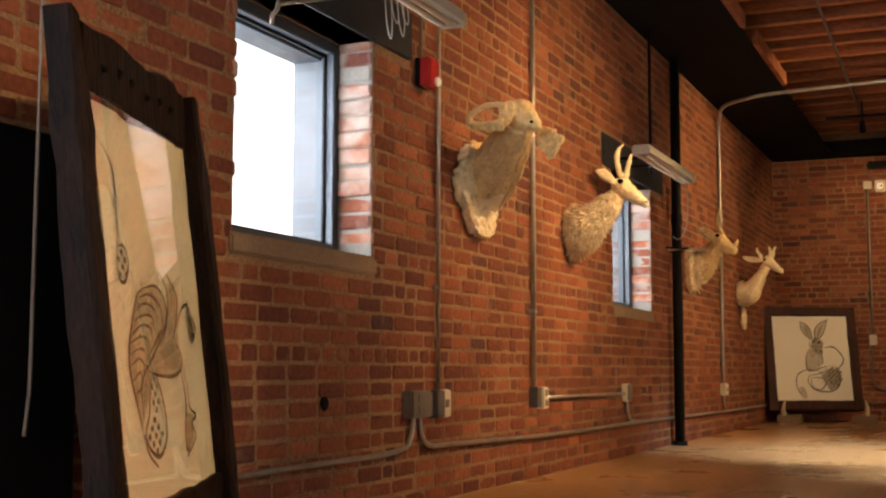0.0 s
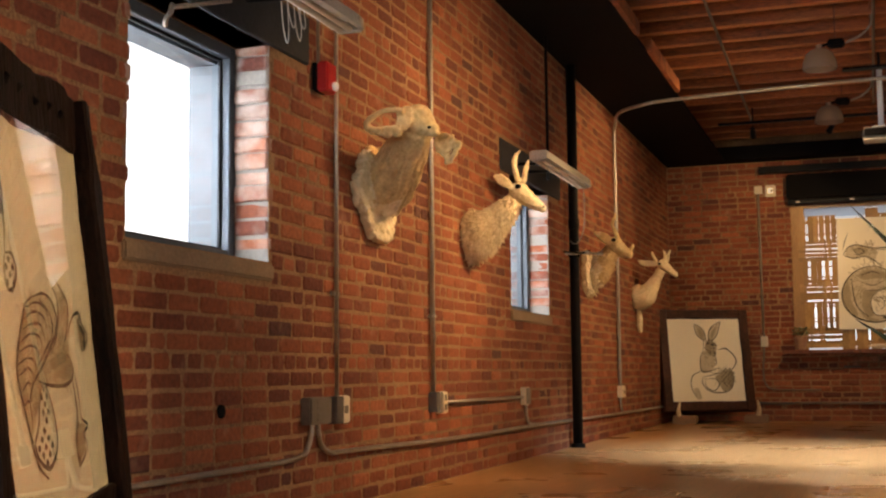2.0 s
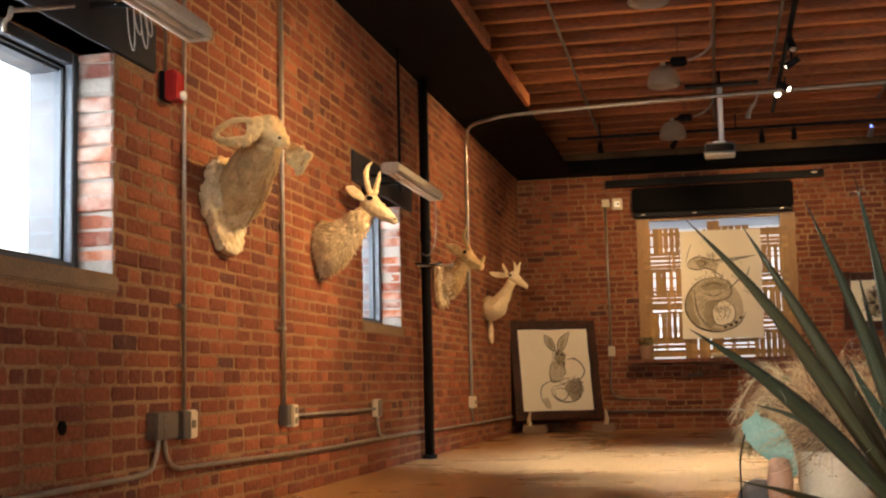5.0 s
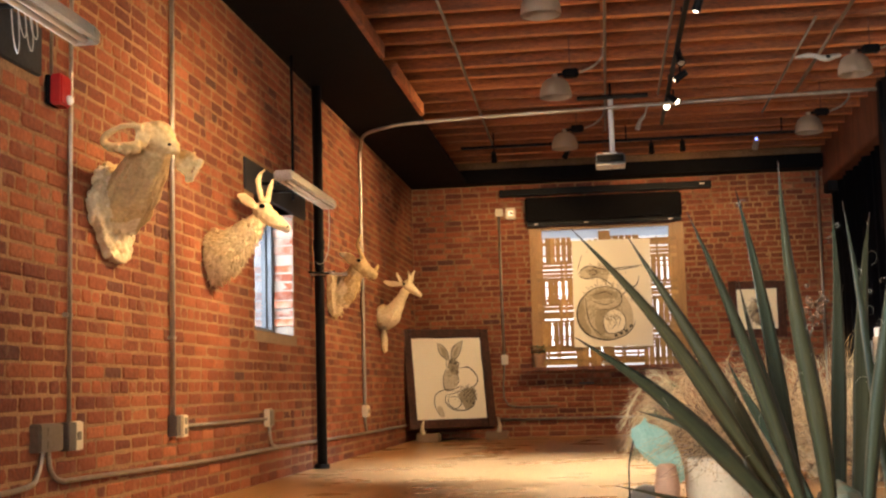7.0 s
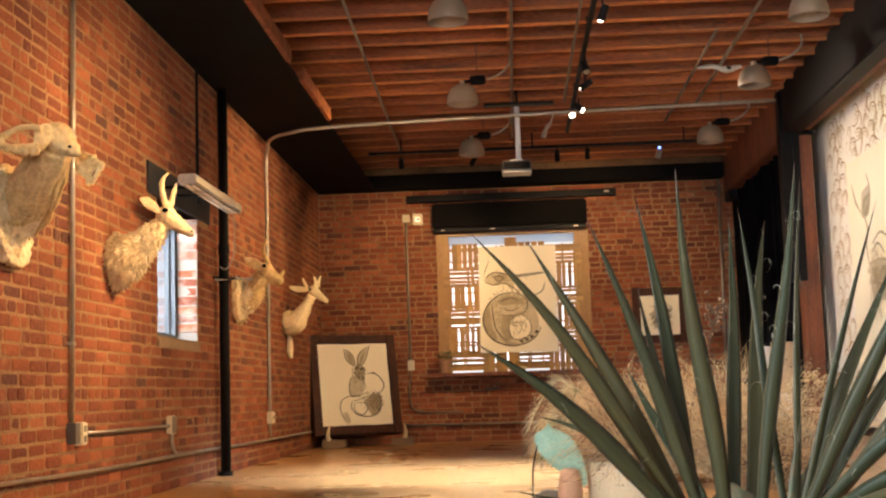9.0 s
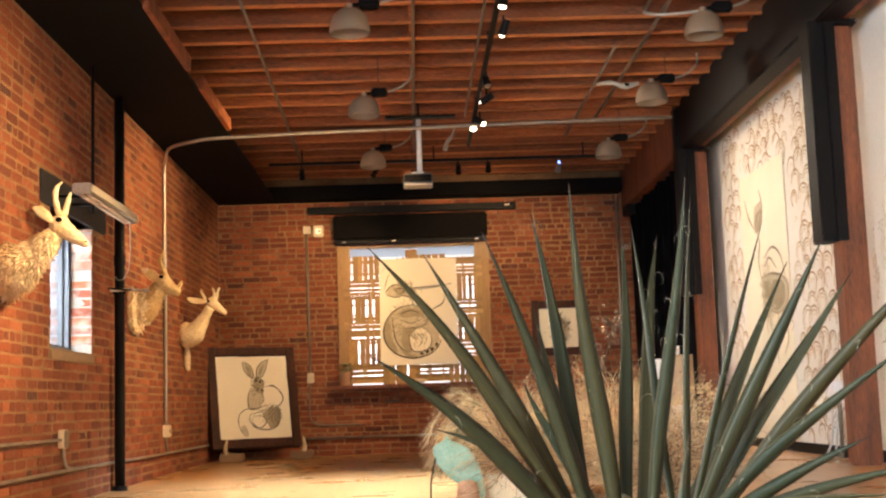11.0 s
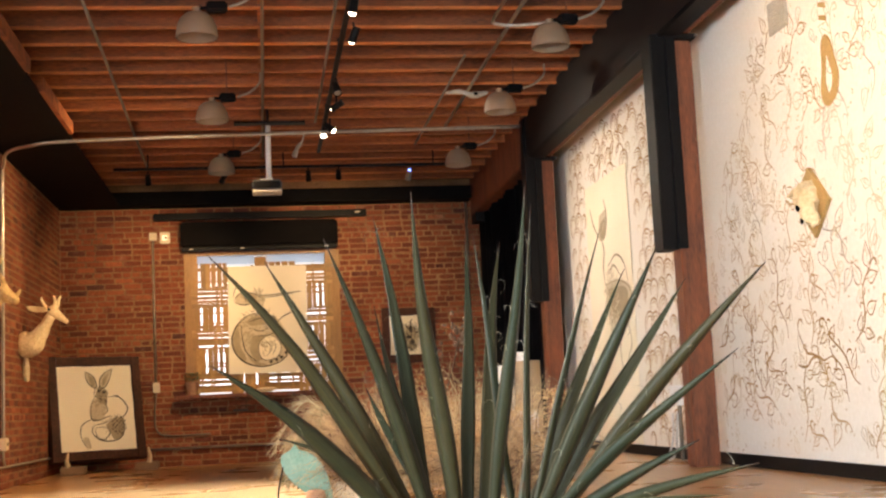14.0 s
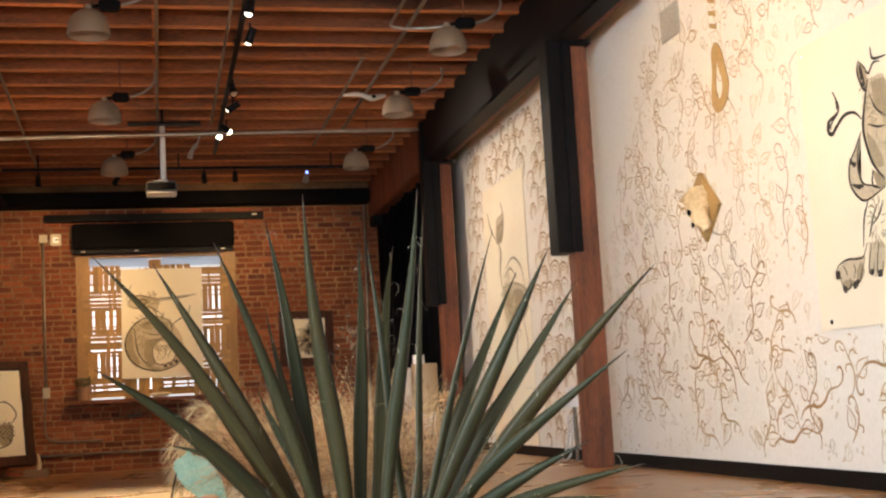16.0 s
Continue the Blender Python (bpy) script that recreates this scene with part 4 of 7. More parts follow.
C_EGG = [[(0.03, -0.30), (-0.16, -0.37), (-0.25, -0.52), (-0.18, -0.72), (0.01, -0.76), (0.25, -0.69), (0.32, -0.51), (0.22, -0.37)]]
C_WASH = [
    [(-0.78, -0.11), (-0.89, -0.32), (-0.85, -0.56), (-0.63, -0.76), (-0.56, -0.71), (-0.70, -0.50), (-0.72, -0.29)],
    [(-0.58, -0.04), (-0.29, 0.06), (0.05, 0.02), (0.14, -0.09), (-0.10, -0.09), (-0.39, -0.12)],
    [(-0.66, 0.42), (-0.46, 0.47), (-0.27, 0.41), (-0.42, 0.33)],
    [(-0.40, -0.31), (-0.04, -0.30), (-0.16, -0.38), (-0.26, -0.54), (-0.18, -0.72), (-0.32, -0.78), (-0.46, -0.57)],
    [(-0.56, -0.64), (-0.31, -0.78), (-0.04, -0.84), (-0.33, -0.84)]]
C_INK = [
    [(0.01, -0.79), (0.07, -0.77), (0.11, -0.80), (0.05, -0.82)],
    [(0.16, -0.76), (0.21, -0.73), (0.25, -0.76), (0.19, -0.79)],
    [(0.28, -0.71), (0.34, -0.68), (0.38, -0.70), (0.32, -0.75)],
    [(0.40, -0.63), (0.45, -0.59), (0.49, -0.62), (0.44, -0.66)],
    [(0.09, -0.74), (0.14, -0.72), (0.16, -0.76)],
    [(0.23, -0.69), (0.28, -0.66), (0.29, -0.70)]]
DRAW_A = dict(
    fills=[("pale_wash", A_PALE), ("wash", A_WASH), ("ink", chequer(-0.26, -0.66, 0.15, 0.10, 5, 5) + chequer(-0.20, -0.47, 0.07, 0.12, 6, 3) + chequer(-0.57, 0.215, 0.08, 0.075, 4, 3))],
    strokes=[("ink", thinner(A_OUTLINE_a + A_OUTLINE_b + A_OUTLINE_c, 0.8) + thinner(A_WING_a + A_WING_b + A_WING_c, 0.8) + [(0.012, [(0.34, -0.76), (0.38, -0.80), (0.33, -0.82)]), (0.012, [(0.70, -0.14), (0.76, -0.15), (0.70, -0.19)])]),
             ("wash", hatch(R, -0.25, -0.12, 0.30, 0.2, 90, 0.08, 0.0035) + hatch(R, 0.2, -0.26, 0.2, 0.1, 60, 0.07, 0.0035) + hatch(R, 0.3, -0.02, 0.12, 0.16, 40, 0.08, 0.0035))])
DRAW_B = dict(
    fills=[("pale_wash", B_PALE), ("wash", B_WASH), ("ink", B_INK + chequer(0.56, -0.42, 0.19, 0.22, 9, 7))],
    strokes=[("ink", thinner(B_OUTLINE_a + B_OUTLINE_b, 0.8)), ("wash", hatch(R, 0.42, -0.40, 0.3, 0.22, 70, 0.07, 0.005) + hatch(R, 0.12, 0.05, 0.14, 0.2, 40, 0.07, 0.005) + hatch(R, 0.14, 0.33, 0.16, 0.14, 50, 0.07, 0.006))])
DRAW_C = dict(
    fills=[("pale_wash", C_PALE), ("wash", C_WASH), ("paper", C_EGG), ("ink", C_INK)],
    strokes=[("ink", thinner(C_OUTLINE_a + C_OUTLINE_b + C_OUTLINE_c, 0.6)), ("wash", hatch(R, -0.25, -0.2, 0.45, 0.4, 140, 0.12, 0.007) + hatch(R, -0.35, 0.42, 0.25, 0.1, 40, 0.10, 0.007))])
DRAW_D = dict(
    fills=[("pale_wash", [ring(0.05, -0.1, 0.5, 0.6)]), ("wash", [ring(0.1, 0.0, 0.28, 0.45), ring(0.12, -0.55, 0.3, 0.2)]), ("ink", [ring(0.1, 0.3, 0.1, 0.12), ring(0.0, -0.1, 0.1, 0.1), ring(0.2, -0.35, 0.1, 0.12)])],
    strokes=[("ink", hatch(R, 0.08, -0.05, 0.4, 0.6, 70, 0.3, 0.006) + [(0.012, [(0.1, -0.8), (0.12, 0.0), (0.1, 0.6), (0.2, 0.8)])])])


def picture(name, label, w, h, border, depth, m, draw, wood, rough, glazed=False):
    """A framed sheet: timber stiles and rails, sheet, and a glass over it where it shines."""
    t = thing(name, label, "picture frame")
    t.matrix_world = m
    rng = random.Random(len(name) + int(w * 100))
    W, H = w / 2, h / 2

    def bar(nm, p0, p1, wide, inner, lip=0.035):
        bm = B()
        n = 14
        a, b = Vector(p0), Vector(p1)
        d = (b - a).normalized()
        s = Vector((d.z, 0, -d.x))
        rings = []
        for i in range(n + 1):
            c = a + (b - a) * i / n
            k = 1 + rough * (noise.noise((i * 0.33, wide * 40, w * 7)) * 0.30)
            o = rough * 0.02 * noise.noise((i * 0.25, 3.1, wide * 9))
            bow = rough * 0.016 * noise.noise((i * 0.55, 7.7, p0[0] * 3 + p0[2]))
            e = wide / 2 * k
            r = 0.012
            sec = ((-1, depth - lip), (-1, -lip + r), (-0.86, -lip), (0.86, -lip + 0.012 * rough), (1, -lip + 2 * r), (1, depth - lip))
            rings.append([bm.verts.new(c + s * (u * wide / 2 + bow * u if u * inner > 0 else u * e + o) + Vector((0, v + rough * 0.010 * noise.noise((i * 0.8, u * 3, wide * 5)), 0))) for u, v in sec])
        for p, q in zip(rings, rings[1:]):
            for i in range(6):
                bm.faces.new((p[i], p[(i + 1) % 6], q[(i + 1) % 6], q[i]))
        bm.faces.new(rings[0][::-1]), bm.faces.new(rings[-1])
        bmesh.ops.recalc_face_normals(bm, faces=bm.faces)
        part(nm, bm, wood, t)

    g = border
    crown = g * (1 + 0.55 * (rough > 0.9))             # the roughest frame has a deeper top rail
    bar("stile", (-W - g / 2, 0, -H - g), (-W - g / 2, 0, H + crown * 1.04), g, 1, 0.042 if glazed else 0.035)
    bar("stile", (W + g / 2, 0, -H - g), (W + g / 2, 0, H + crown * 0.9), g, -1, 0.06 if glazed else 0.035)
    bar("rail", (-W, 0.004, H + crown / 2), (W, 0.004, H + crown / 2), crown * 0.99, 1)
    bar("rail", (-W, 0.004, -H - g / 2), (W, 0.004, -H - g / 2), g * 0.99, -1)
    part("backing", box(B(), -W - 0.02, W + 0.02, 0.002, 0.012, -H - 0.02, H + 0.02), "black", t)
    inner = sheet("drawing", "ink drawing", w + 0.01, h + 0.01, m, mat="paper", **draw)
    for o in list(inner.children):
        o.parent = t
        o.matrix_parent_inverse = Matrix.Translation((0, -0.002, 0))
    bpy.data.objects.remove(inner)
    if glazed:
        for k in range(6):
            x = -W + 0.10 + k * 0.13 + rng.uniform(-0.03, 0.03)
            # no hole is cut: a black peg puts its shade in as colour
            part("knot_hole", sweep(B(), [(x, -0.037, H + g * 0.75 + rng.uniform(-0.02, 0.02)), (x + 0.002, -0.020, H + g * 0.75)], [0.008, 0.013], 9), "soot", t, "black peg for the shade of a knot hole")
        p = part("pane", box(B(), -W - 0.03, W + 0.03, -0.020, -0.017, -H - 0.004, H + 0.004), "picture_glass", t, "picture glass that mirrors the window")
        p.matrix_local = Matrix.Translation((0, -0.019, 0)) @ pose(0, 0, 0, 0, 0, 1.5) @ Matrix.Translation((0, 0.019, 0))
        p.visible_shadow = False
    return t


# sheet faces local -y; turned to face +x and a little back
MA = pose(0.260, 2.711, 0.743, 0, 0, 110.3) @ pose(0, 0, 0, -6.66, 0, 0) @ pose(0, 0, 0, 0, -1.9, 0)
picture("framed_drawing", "large ink drawing in a dark rough-hewn timber frame", 0.914, 0.977, 0.115, 0.07, MA, DRAW_A, "darkwood", 1.0, True)
MB = pose(0.485, 14.42, 0.715, 0, 0, 25) @ pose(0, 0, 0, -11.5, 0, 0)
picture("framed_drawing", "ink drawing in a reddish-brown timber frame leaning on the end wall", 0.84, 0.955, 0.105, 0.15, MB, DRAW_B, "redwood", 0.35)
picture("small_framed_drawing", "small dark-framed ink study hung on the end wall", 0.46, 0.47, 0.095, 0.04, pose(4.085, LEN_Y - 0.02, 1.43), DRAW_D, "redwood", 0.2)
sheet("hanging_drawing", "large cream sheet with an ink drawing before bamboo", 0.93, 1.28, pose(2.40, LEN_Y - 0.07, 1.68, 0, 0, 0) @ pose(0, 0, 0, 0, 0.6, 0), **DRAW_C)
for x, lab in ((0.15, "rough tan stone block under the frame"), (0.90, "rough tan stone block under the frame")):
    f = thing("frame_block", lab, "block", (x, 14.13 if x < 0.5 else 14.48, 0), group="blocks under the framed drawing")
    part("block", box(B(), -0.02, 0.24, 0.0, 0.2, 0, 0.095, 0.012), "sill", f)
    part("prong", sweep(B(), smooth_line([(0.06 if x < 0.5 else 0.14, 0.02, 0.09), (0.05 if x < 0.5 else 0.15, 0.01, 0.16), (0.07 if x < 0.5 else 0.13, 0.03, 0.26)], 4), [0.028, 0.027, 0.025, 0.024, 0.022, 0.019, 0.015, 0.011, 0.006], 8), "plaster_pale", f, "pale curved prong holding the frame")


for u in (-0.36, 0.36):
    f = thing("frame_block", "rough dark block under the heavy frame", "block", tuple(MA @ Vector((u, 0.03, -0.488 - 0.115)))[:2] + (0.0,), 22.3, group="blocks under the framed drawing")
    part("block", box(B(), -0.07, 0.07, -0.04, 0.04, 0, 0.145, 0.012), "stone", f)


# ================= side wall: services =================
def conduit(label, pts, r=0.012, clips=(), mat="steel"):
    c = thing("conduit", label, "conduit")
    part("pipe", sweep(B(), pts, r, 10), mat, c, smooth=True)
    for p in clips:
        part("clip", box(B(), -0.001, r * 2.4, p[1] - 0.03, p[1] + 0.03, p[2] - 0.009, p[2] + 0.009, 0.003) if p[0] < 0.2 else box(B(), p[0] - 0.03, p[0] + 0.03, p[1] - 0.02, p[1] + 0.004, p[2] - 0.009, p[2] + 0.009), mat, c)
    return c


def wall_box(name, label, y, z, w, h, d, mat, sockets=0, plate="cream"):
    b = thing(name, label, "socket", (0, y, z))
    part("back_box", box(B(), 0.0, d, -w / 2, w / 2, -h / 2, h / 2, 0.004), mat, b)
    if sockets:
        part("cover", box(B(), d, d + 0.006, -w / 2 + 0.004, w / 2 - 0.004, -h / 2 + 0.004, h / 2 - 0.004, 0.002), plate, b)
    for k in range(sockets):
        zz = (k - (sockets - 1) / 2) * h * 0.45
        part("socket_face", box(B(), d + 0.006, d + 0.009, -w * 0.22, w * 0.22, zz - h * 0.14, zz + h * 0.14, 0.001), "box", b)
    return b


g = 0.02
conduit("galvanised conduit clipped up the brick wall", [(g, 5.127, 0.48), (g, 5.127, SOFFIT)], 0.0095, clips=[(0, 5.127, z) for z in (0.95, 1.9, 2.7)])
conduit("galvanised conduit clipped up the brick wall", [(g, 6.42, 0.46), (g, 6.42, SOFFIT)], 0.0135, clips=[(0, 6.42, z) for z in (0.9, 2.0, 2.8)])
conduit("galvanised conduit rising from a wall box and bending across the ceiling",
        smooth_line([(g, 11.72, 0.42), (g, 11.72, 1.6), (g, 11.72, 2.76), (0.05, 11.62, 2.92), (0.14, 11.35, 2.98), (0.36, 11.19, 3.0), (0.73, 11.17, 3.03), (2.42, 11.17, 3.07), (4.75, 11.17, 3.105)], 8), 0.016)
conduit("dark conduit above the fire alarm", [(g, 4.93, 1.95), (g, 4.93, SOFFIT)], 0.008, mat="box")
conduit("thin black rod from the soffit", [(0.10, 8.75, 1.98), (0.10, 8.75, SOFFIT)], 0.012, mat="black")
conduit("low conduit bending up to the sockets", smooth_line([(g, 2.9, 0.235), (g, 4.0, 0.238), (g, 4.70, 0.245), (g, 4.83, 0.29), (g, 4.87, 0.38), (g, 4.875, 0.40)], 6), 0.011)
conduit("low conduit bending down from the sockets", smooth_line([(g, 4.925, 0.40), (g, 4.93, 0.36), (g, 4.96, 0.29), (g, 5.06, 0.25), (g, 5.3, 0.245), (g, 7.0, 0.222), (g, 8.8, 0.222), (g, 11.0, 0.205), (g, 14.6, 0.195)], 6), 0.011)
conduit("short conduit between two wall boxes", [(g, 6.60, 0.43), (g, 8.26, 0.425)], 0.010)
conduit("short drop conduit below a socket", smooth_line([(g, 8.33, 0.39), (g, 8.34, 0.30), (g, 8.42, 0.24), (g, 8.7, 0.225)], 5), 0.010)
conduit("short drop conduit below a socket", smooth_line([(g, 11.72, 0.36), (g, 11.73, 0.28), (g, 11.8, 0.2)], 5), 0.010)
wall_box("wall_box", "weathered steel box with two socket faces on the brick", 4.90, 0.435, 0.21, 0.115, 0.045, "box", 2, "box")
wall_box("wall_box", "dark steel conduit box on the brick", 5.10, 0.432, 0.08, 0.12, 0.05, "stone")
wall_box("thermostat", "cream plate with a small dark window on the brick", 5.20, 0.432, 0.095, 0.125, 0.028, "cream", 1, "cream")
wall_box("wall_box", "dark steel conduit box on the brick", 6.43, 0.435, 0.07, 0.11, 0.05, "stone")
wall_box("wall_box", "cream double socket on the brick", 6.55, 0.43, 0.08, 0.12, 0.04, "cream", 2, "cream")
wall_box("wall_box", "cream double socket at the end of a conduit", 8.31, 0.43, 0.10, 0.12, 0.04, "cream", 2, "box")
wall_box("wall_box", "cream socket box under a tall conduit", 11.72, 0.405, 0.14, 0.11, 0.05, "cream", 1, "cream")
plug = thing("brick_plug", "round dark plug set in the brick", "plug", (0, 4.11, 0.456))
part("disc", sweep(B(), [(0.0, 0, 0), (0.009, 0, 0)], 0.026, 14), "soot", plug)

alarm = thing("fire_alarm", "red fire alarm with a clear strobe on the brick", "alarm", (0, 4.96, 1.89))
part("back_box", box(B(), 0, 0.022, -0.052, 0.05, -0.06, 0.065, 0.004), "soot", alarm, "dark back box")
part("body", box(B(), 0.022, 0.075, -0.05, 0.05, -0.065, 0.068, 0.008), "red", alarm)
part("strobe", blob(B(), (0.08, 0.02, -0.035), 0.022, (0.7, 1.2, 1)), "white_card", alarm, "bright clear strobe lens")
part("grille", box(B(), 0.075, 0.078, -0.035, 0.035, 0.01, 0.05, 0.002), "red", alarm)

pole = thing("pipe_column", "black painted iron pipe from floor to soffit beside the wall", "column", (0.065, 9.70, 0))
part("pipe", rod(B(), (0, 0, 0.02), (0, 0, SOFFIT), 0.040, 20), "black", pole, smooth=True)
part("collar", rod(B(), (0, 0, 0), (0, 0, 0.035), 0.058, 20), "black", pole)
part("coupling", rod(B(), (0, 0, 1.72), (0, 0, 1.80), 0.046, 20), "black", pole)
arm = thing("valve_arm", "short steel arm clamped to the black pipe", "valve", (0.065, 9.70, 1.52))
part("tee", rod(B(), (0.05, -0.12, 0), (0.20, 0.0, 0.0), 0.011), "steel", arm)
part("handle", sweep(B(), smooth_line([(0.0, -0.35, -0.01), (0.09, -0.10, 0.0), (0.14, -0.06, 0.02)], 4), 0.008, 8), "soot", arm)
part("clamp", rod(B(), (0, 0, -0.02), (0, 0, 0.02), 0.05, 16), "soot", arm)
part("cross_bar", rod(B(), (-0.055, -0.066, 0.0), (0.135, -0.066, 0.008), 0.011), "cable", arm, "bright cross bar")
part("nut", rod(B(), (0.19, -0.01, 0), (0.225, 0.01, 0.0), 0.016, 8), "steel", arm)


def strip_light(y0, y1, z, label):
    s = thing("strip_light", label, "lamp")
    x = 0.36
    body = B()
    sec = [(-0.06, 0.0), (-0.045, 0.055), (0.045, 0.055), (0.06, 0.0), (0.045, -0.004), (0.03, 0.02), (-0.03, 0.02), (-0.045, -0.004)]
    ra, rb = [[body.verts.new((x + u, y, z + v)) for u, v in sec] for y in (y0, y1)]
    for k in range(8):
        body.faces.new((ra[k], rb[k], rb[(k + 1) % 8], ra[(k + 1) % 8]))
    body.faces.new(ra), body.faces.new(rb[::-1])
    bmesh.ops.recalc_face_normals(body, faces=body.faces)
    part("housing", body, "vent", s, "dusty beige metal channel")
    for y in (y0, y1):
        part("end_cap", box(B(), x - 0.055, x + 0.055, y - 0.03, y + 0.03, z - 0.01, z + 0.05, 0.008), "steel", s)
    for dx in (-0.02, 0.02):
        part("tube", rod(B(), (x + dx, y0 + 0.04, z - 0.01), (x + dx, y1 - 0.04, z - 0.01), 0.013, 10), "shade", s, "unlit glass tube", True)
    for y in (y1 - 0.55, y1 - 0.2):
        part("bracket", sweep(B(), [(0.0, y, z + 0.10), (0.2, y, z + 0.09), (x, y, z + 0.05)], 0.012, 6), "black", s, "black wall bracket")
    return s


strip_light(3.02, 4.48, 1.955, "unlit strip light on brackets above the near window")
strip_light(7.48, 8.74, 1.915, "unlit strip light on brackets above the second window")
cable = thing("dangling_cable", "loops of pale cable hanging at the window head", "cable")
for k, (y, dep) in enumerate(((4.50, 0.20), (4.56, 0.12), (4.62, 0.16), (4.66, 0.10))):
    part("loop", sweep(B(), smooth_line([(0.05, y, 2.14), (0.06, y + 0.005, 2.14 - dep * 0.7), (0.065, y + 0.03, 2.14 - dep), (0.06, y + 0.055, 2.14 - dep * 0.7), (0.05, y + 0.06, 2.14)], 5), 0.0024, 6), "cable", cable)
cord = thing("pull_cord", "pale flex dangling from the strip light to the black pipe", "cable")
part("flex", sweep(B(), smooth_line([(0.36, 8.75, 1.93), (0.36, 8.77, 1.78), (0.355, 8.76, 1.62), (0.335, 8.72, 1.53), (0.30, 8.70, 1.50), (0.27, 8.68, 1.52)], 6), 0.0042, 6), "box", cord)
stay = thing("window_stay", "bright metal stay arm at the window head", "window stay")
part("arm", rod(B(), (0.05, 3.655, 1.848), (0.06, 4.06, 1.985), 0.008), "steel", stay)
part("hook", sweep(B(), smooth_line([(0.05, 3.665, 1.862), (0.06, 3.64, 1.825), (0.05, 3.625, 1.80), (0.04, 3.64, 1.778)], 4), 0.009, 7), "steel", stay)

cab = thing("black_panel", "tall flat black panel against the brick", "cabinet", (0, 2.02, 0))
part("body", box(B(), 0.005, 0.07, -0.5, 0.62, 0.02, 1.19, 0.006), "soot", cab)
part("door", box(B(), 0.072, 0.088, -0.48, 0.60, 0.05, 1.17, 0.004), "soot", cab)
conduit("conduit running down past the black panel", smooth_line([(0.11, 2.42, SOFFIT), (0.11, 2.42, 1.2), (0.11, 2.42, 0.6), (0.11, 2.415, 0.5), (0.11, 2.405, 0.42)], 6), 0.005, mat="box")


# ================= mounted plaster heads =================
def slab(bm, outline, thick, way):
    """A thin plate from an outline, thickened along way."""
    loop = smooth_line(list(outline) + [outline[0]], 3)[:-1]
    w = Vector(way).normalized() * thick / 2
    a, b = [bm.verts.new(p - w) for p in loop], [bm.verts.new(p + w) for p in loop]
    mid = sum(loop, Vector()) / len(loop)
    ca, cb = bm.verts.new(mid - w), bm.verts.new(mid + w)
    n = len(loop)
    for i in range(n):
        j = (i + 1) % n
        bm.faces.new((a[i], a[j], b[j], b[i])), bm.faces.new((ca, a[j], a[i])), bm.faces.new((cb, b[i], b[j]))


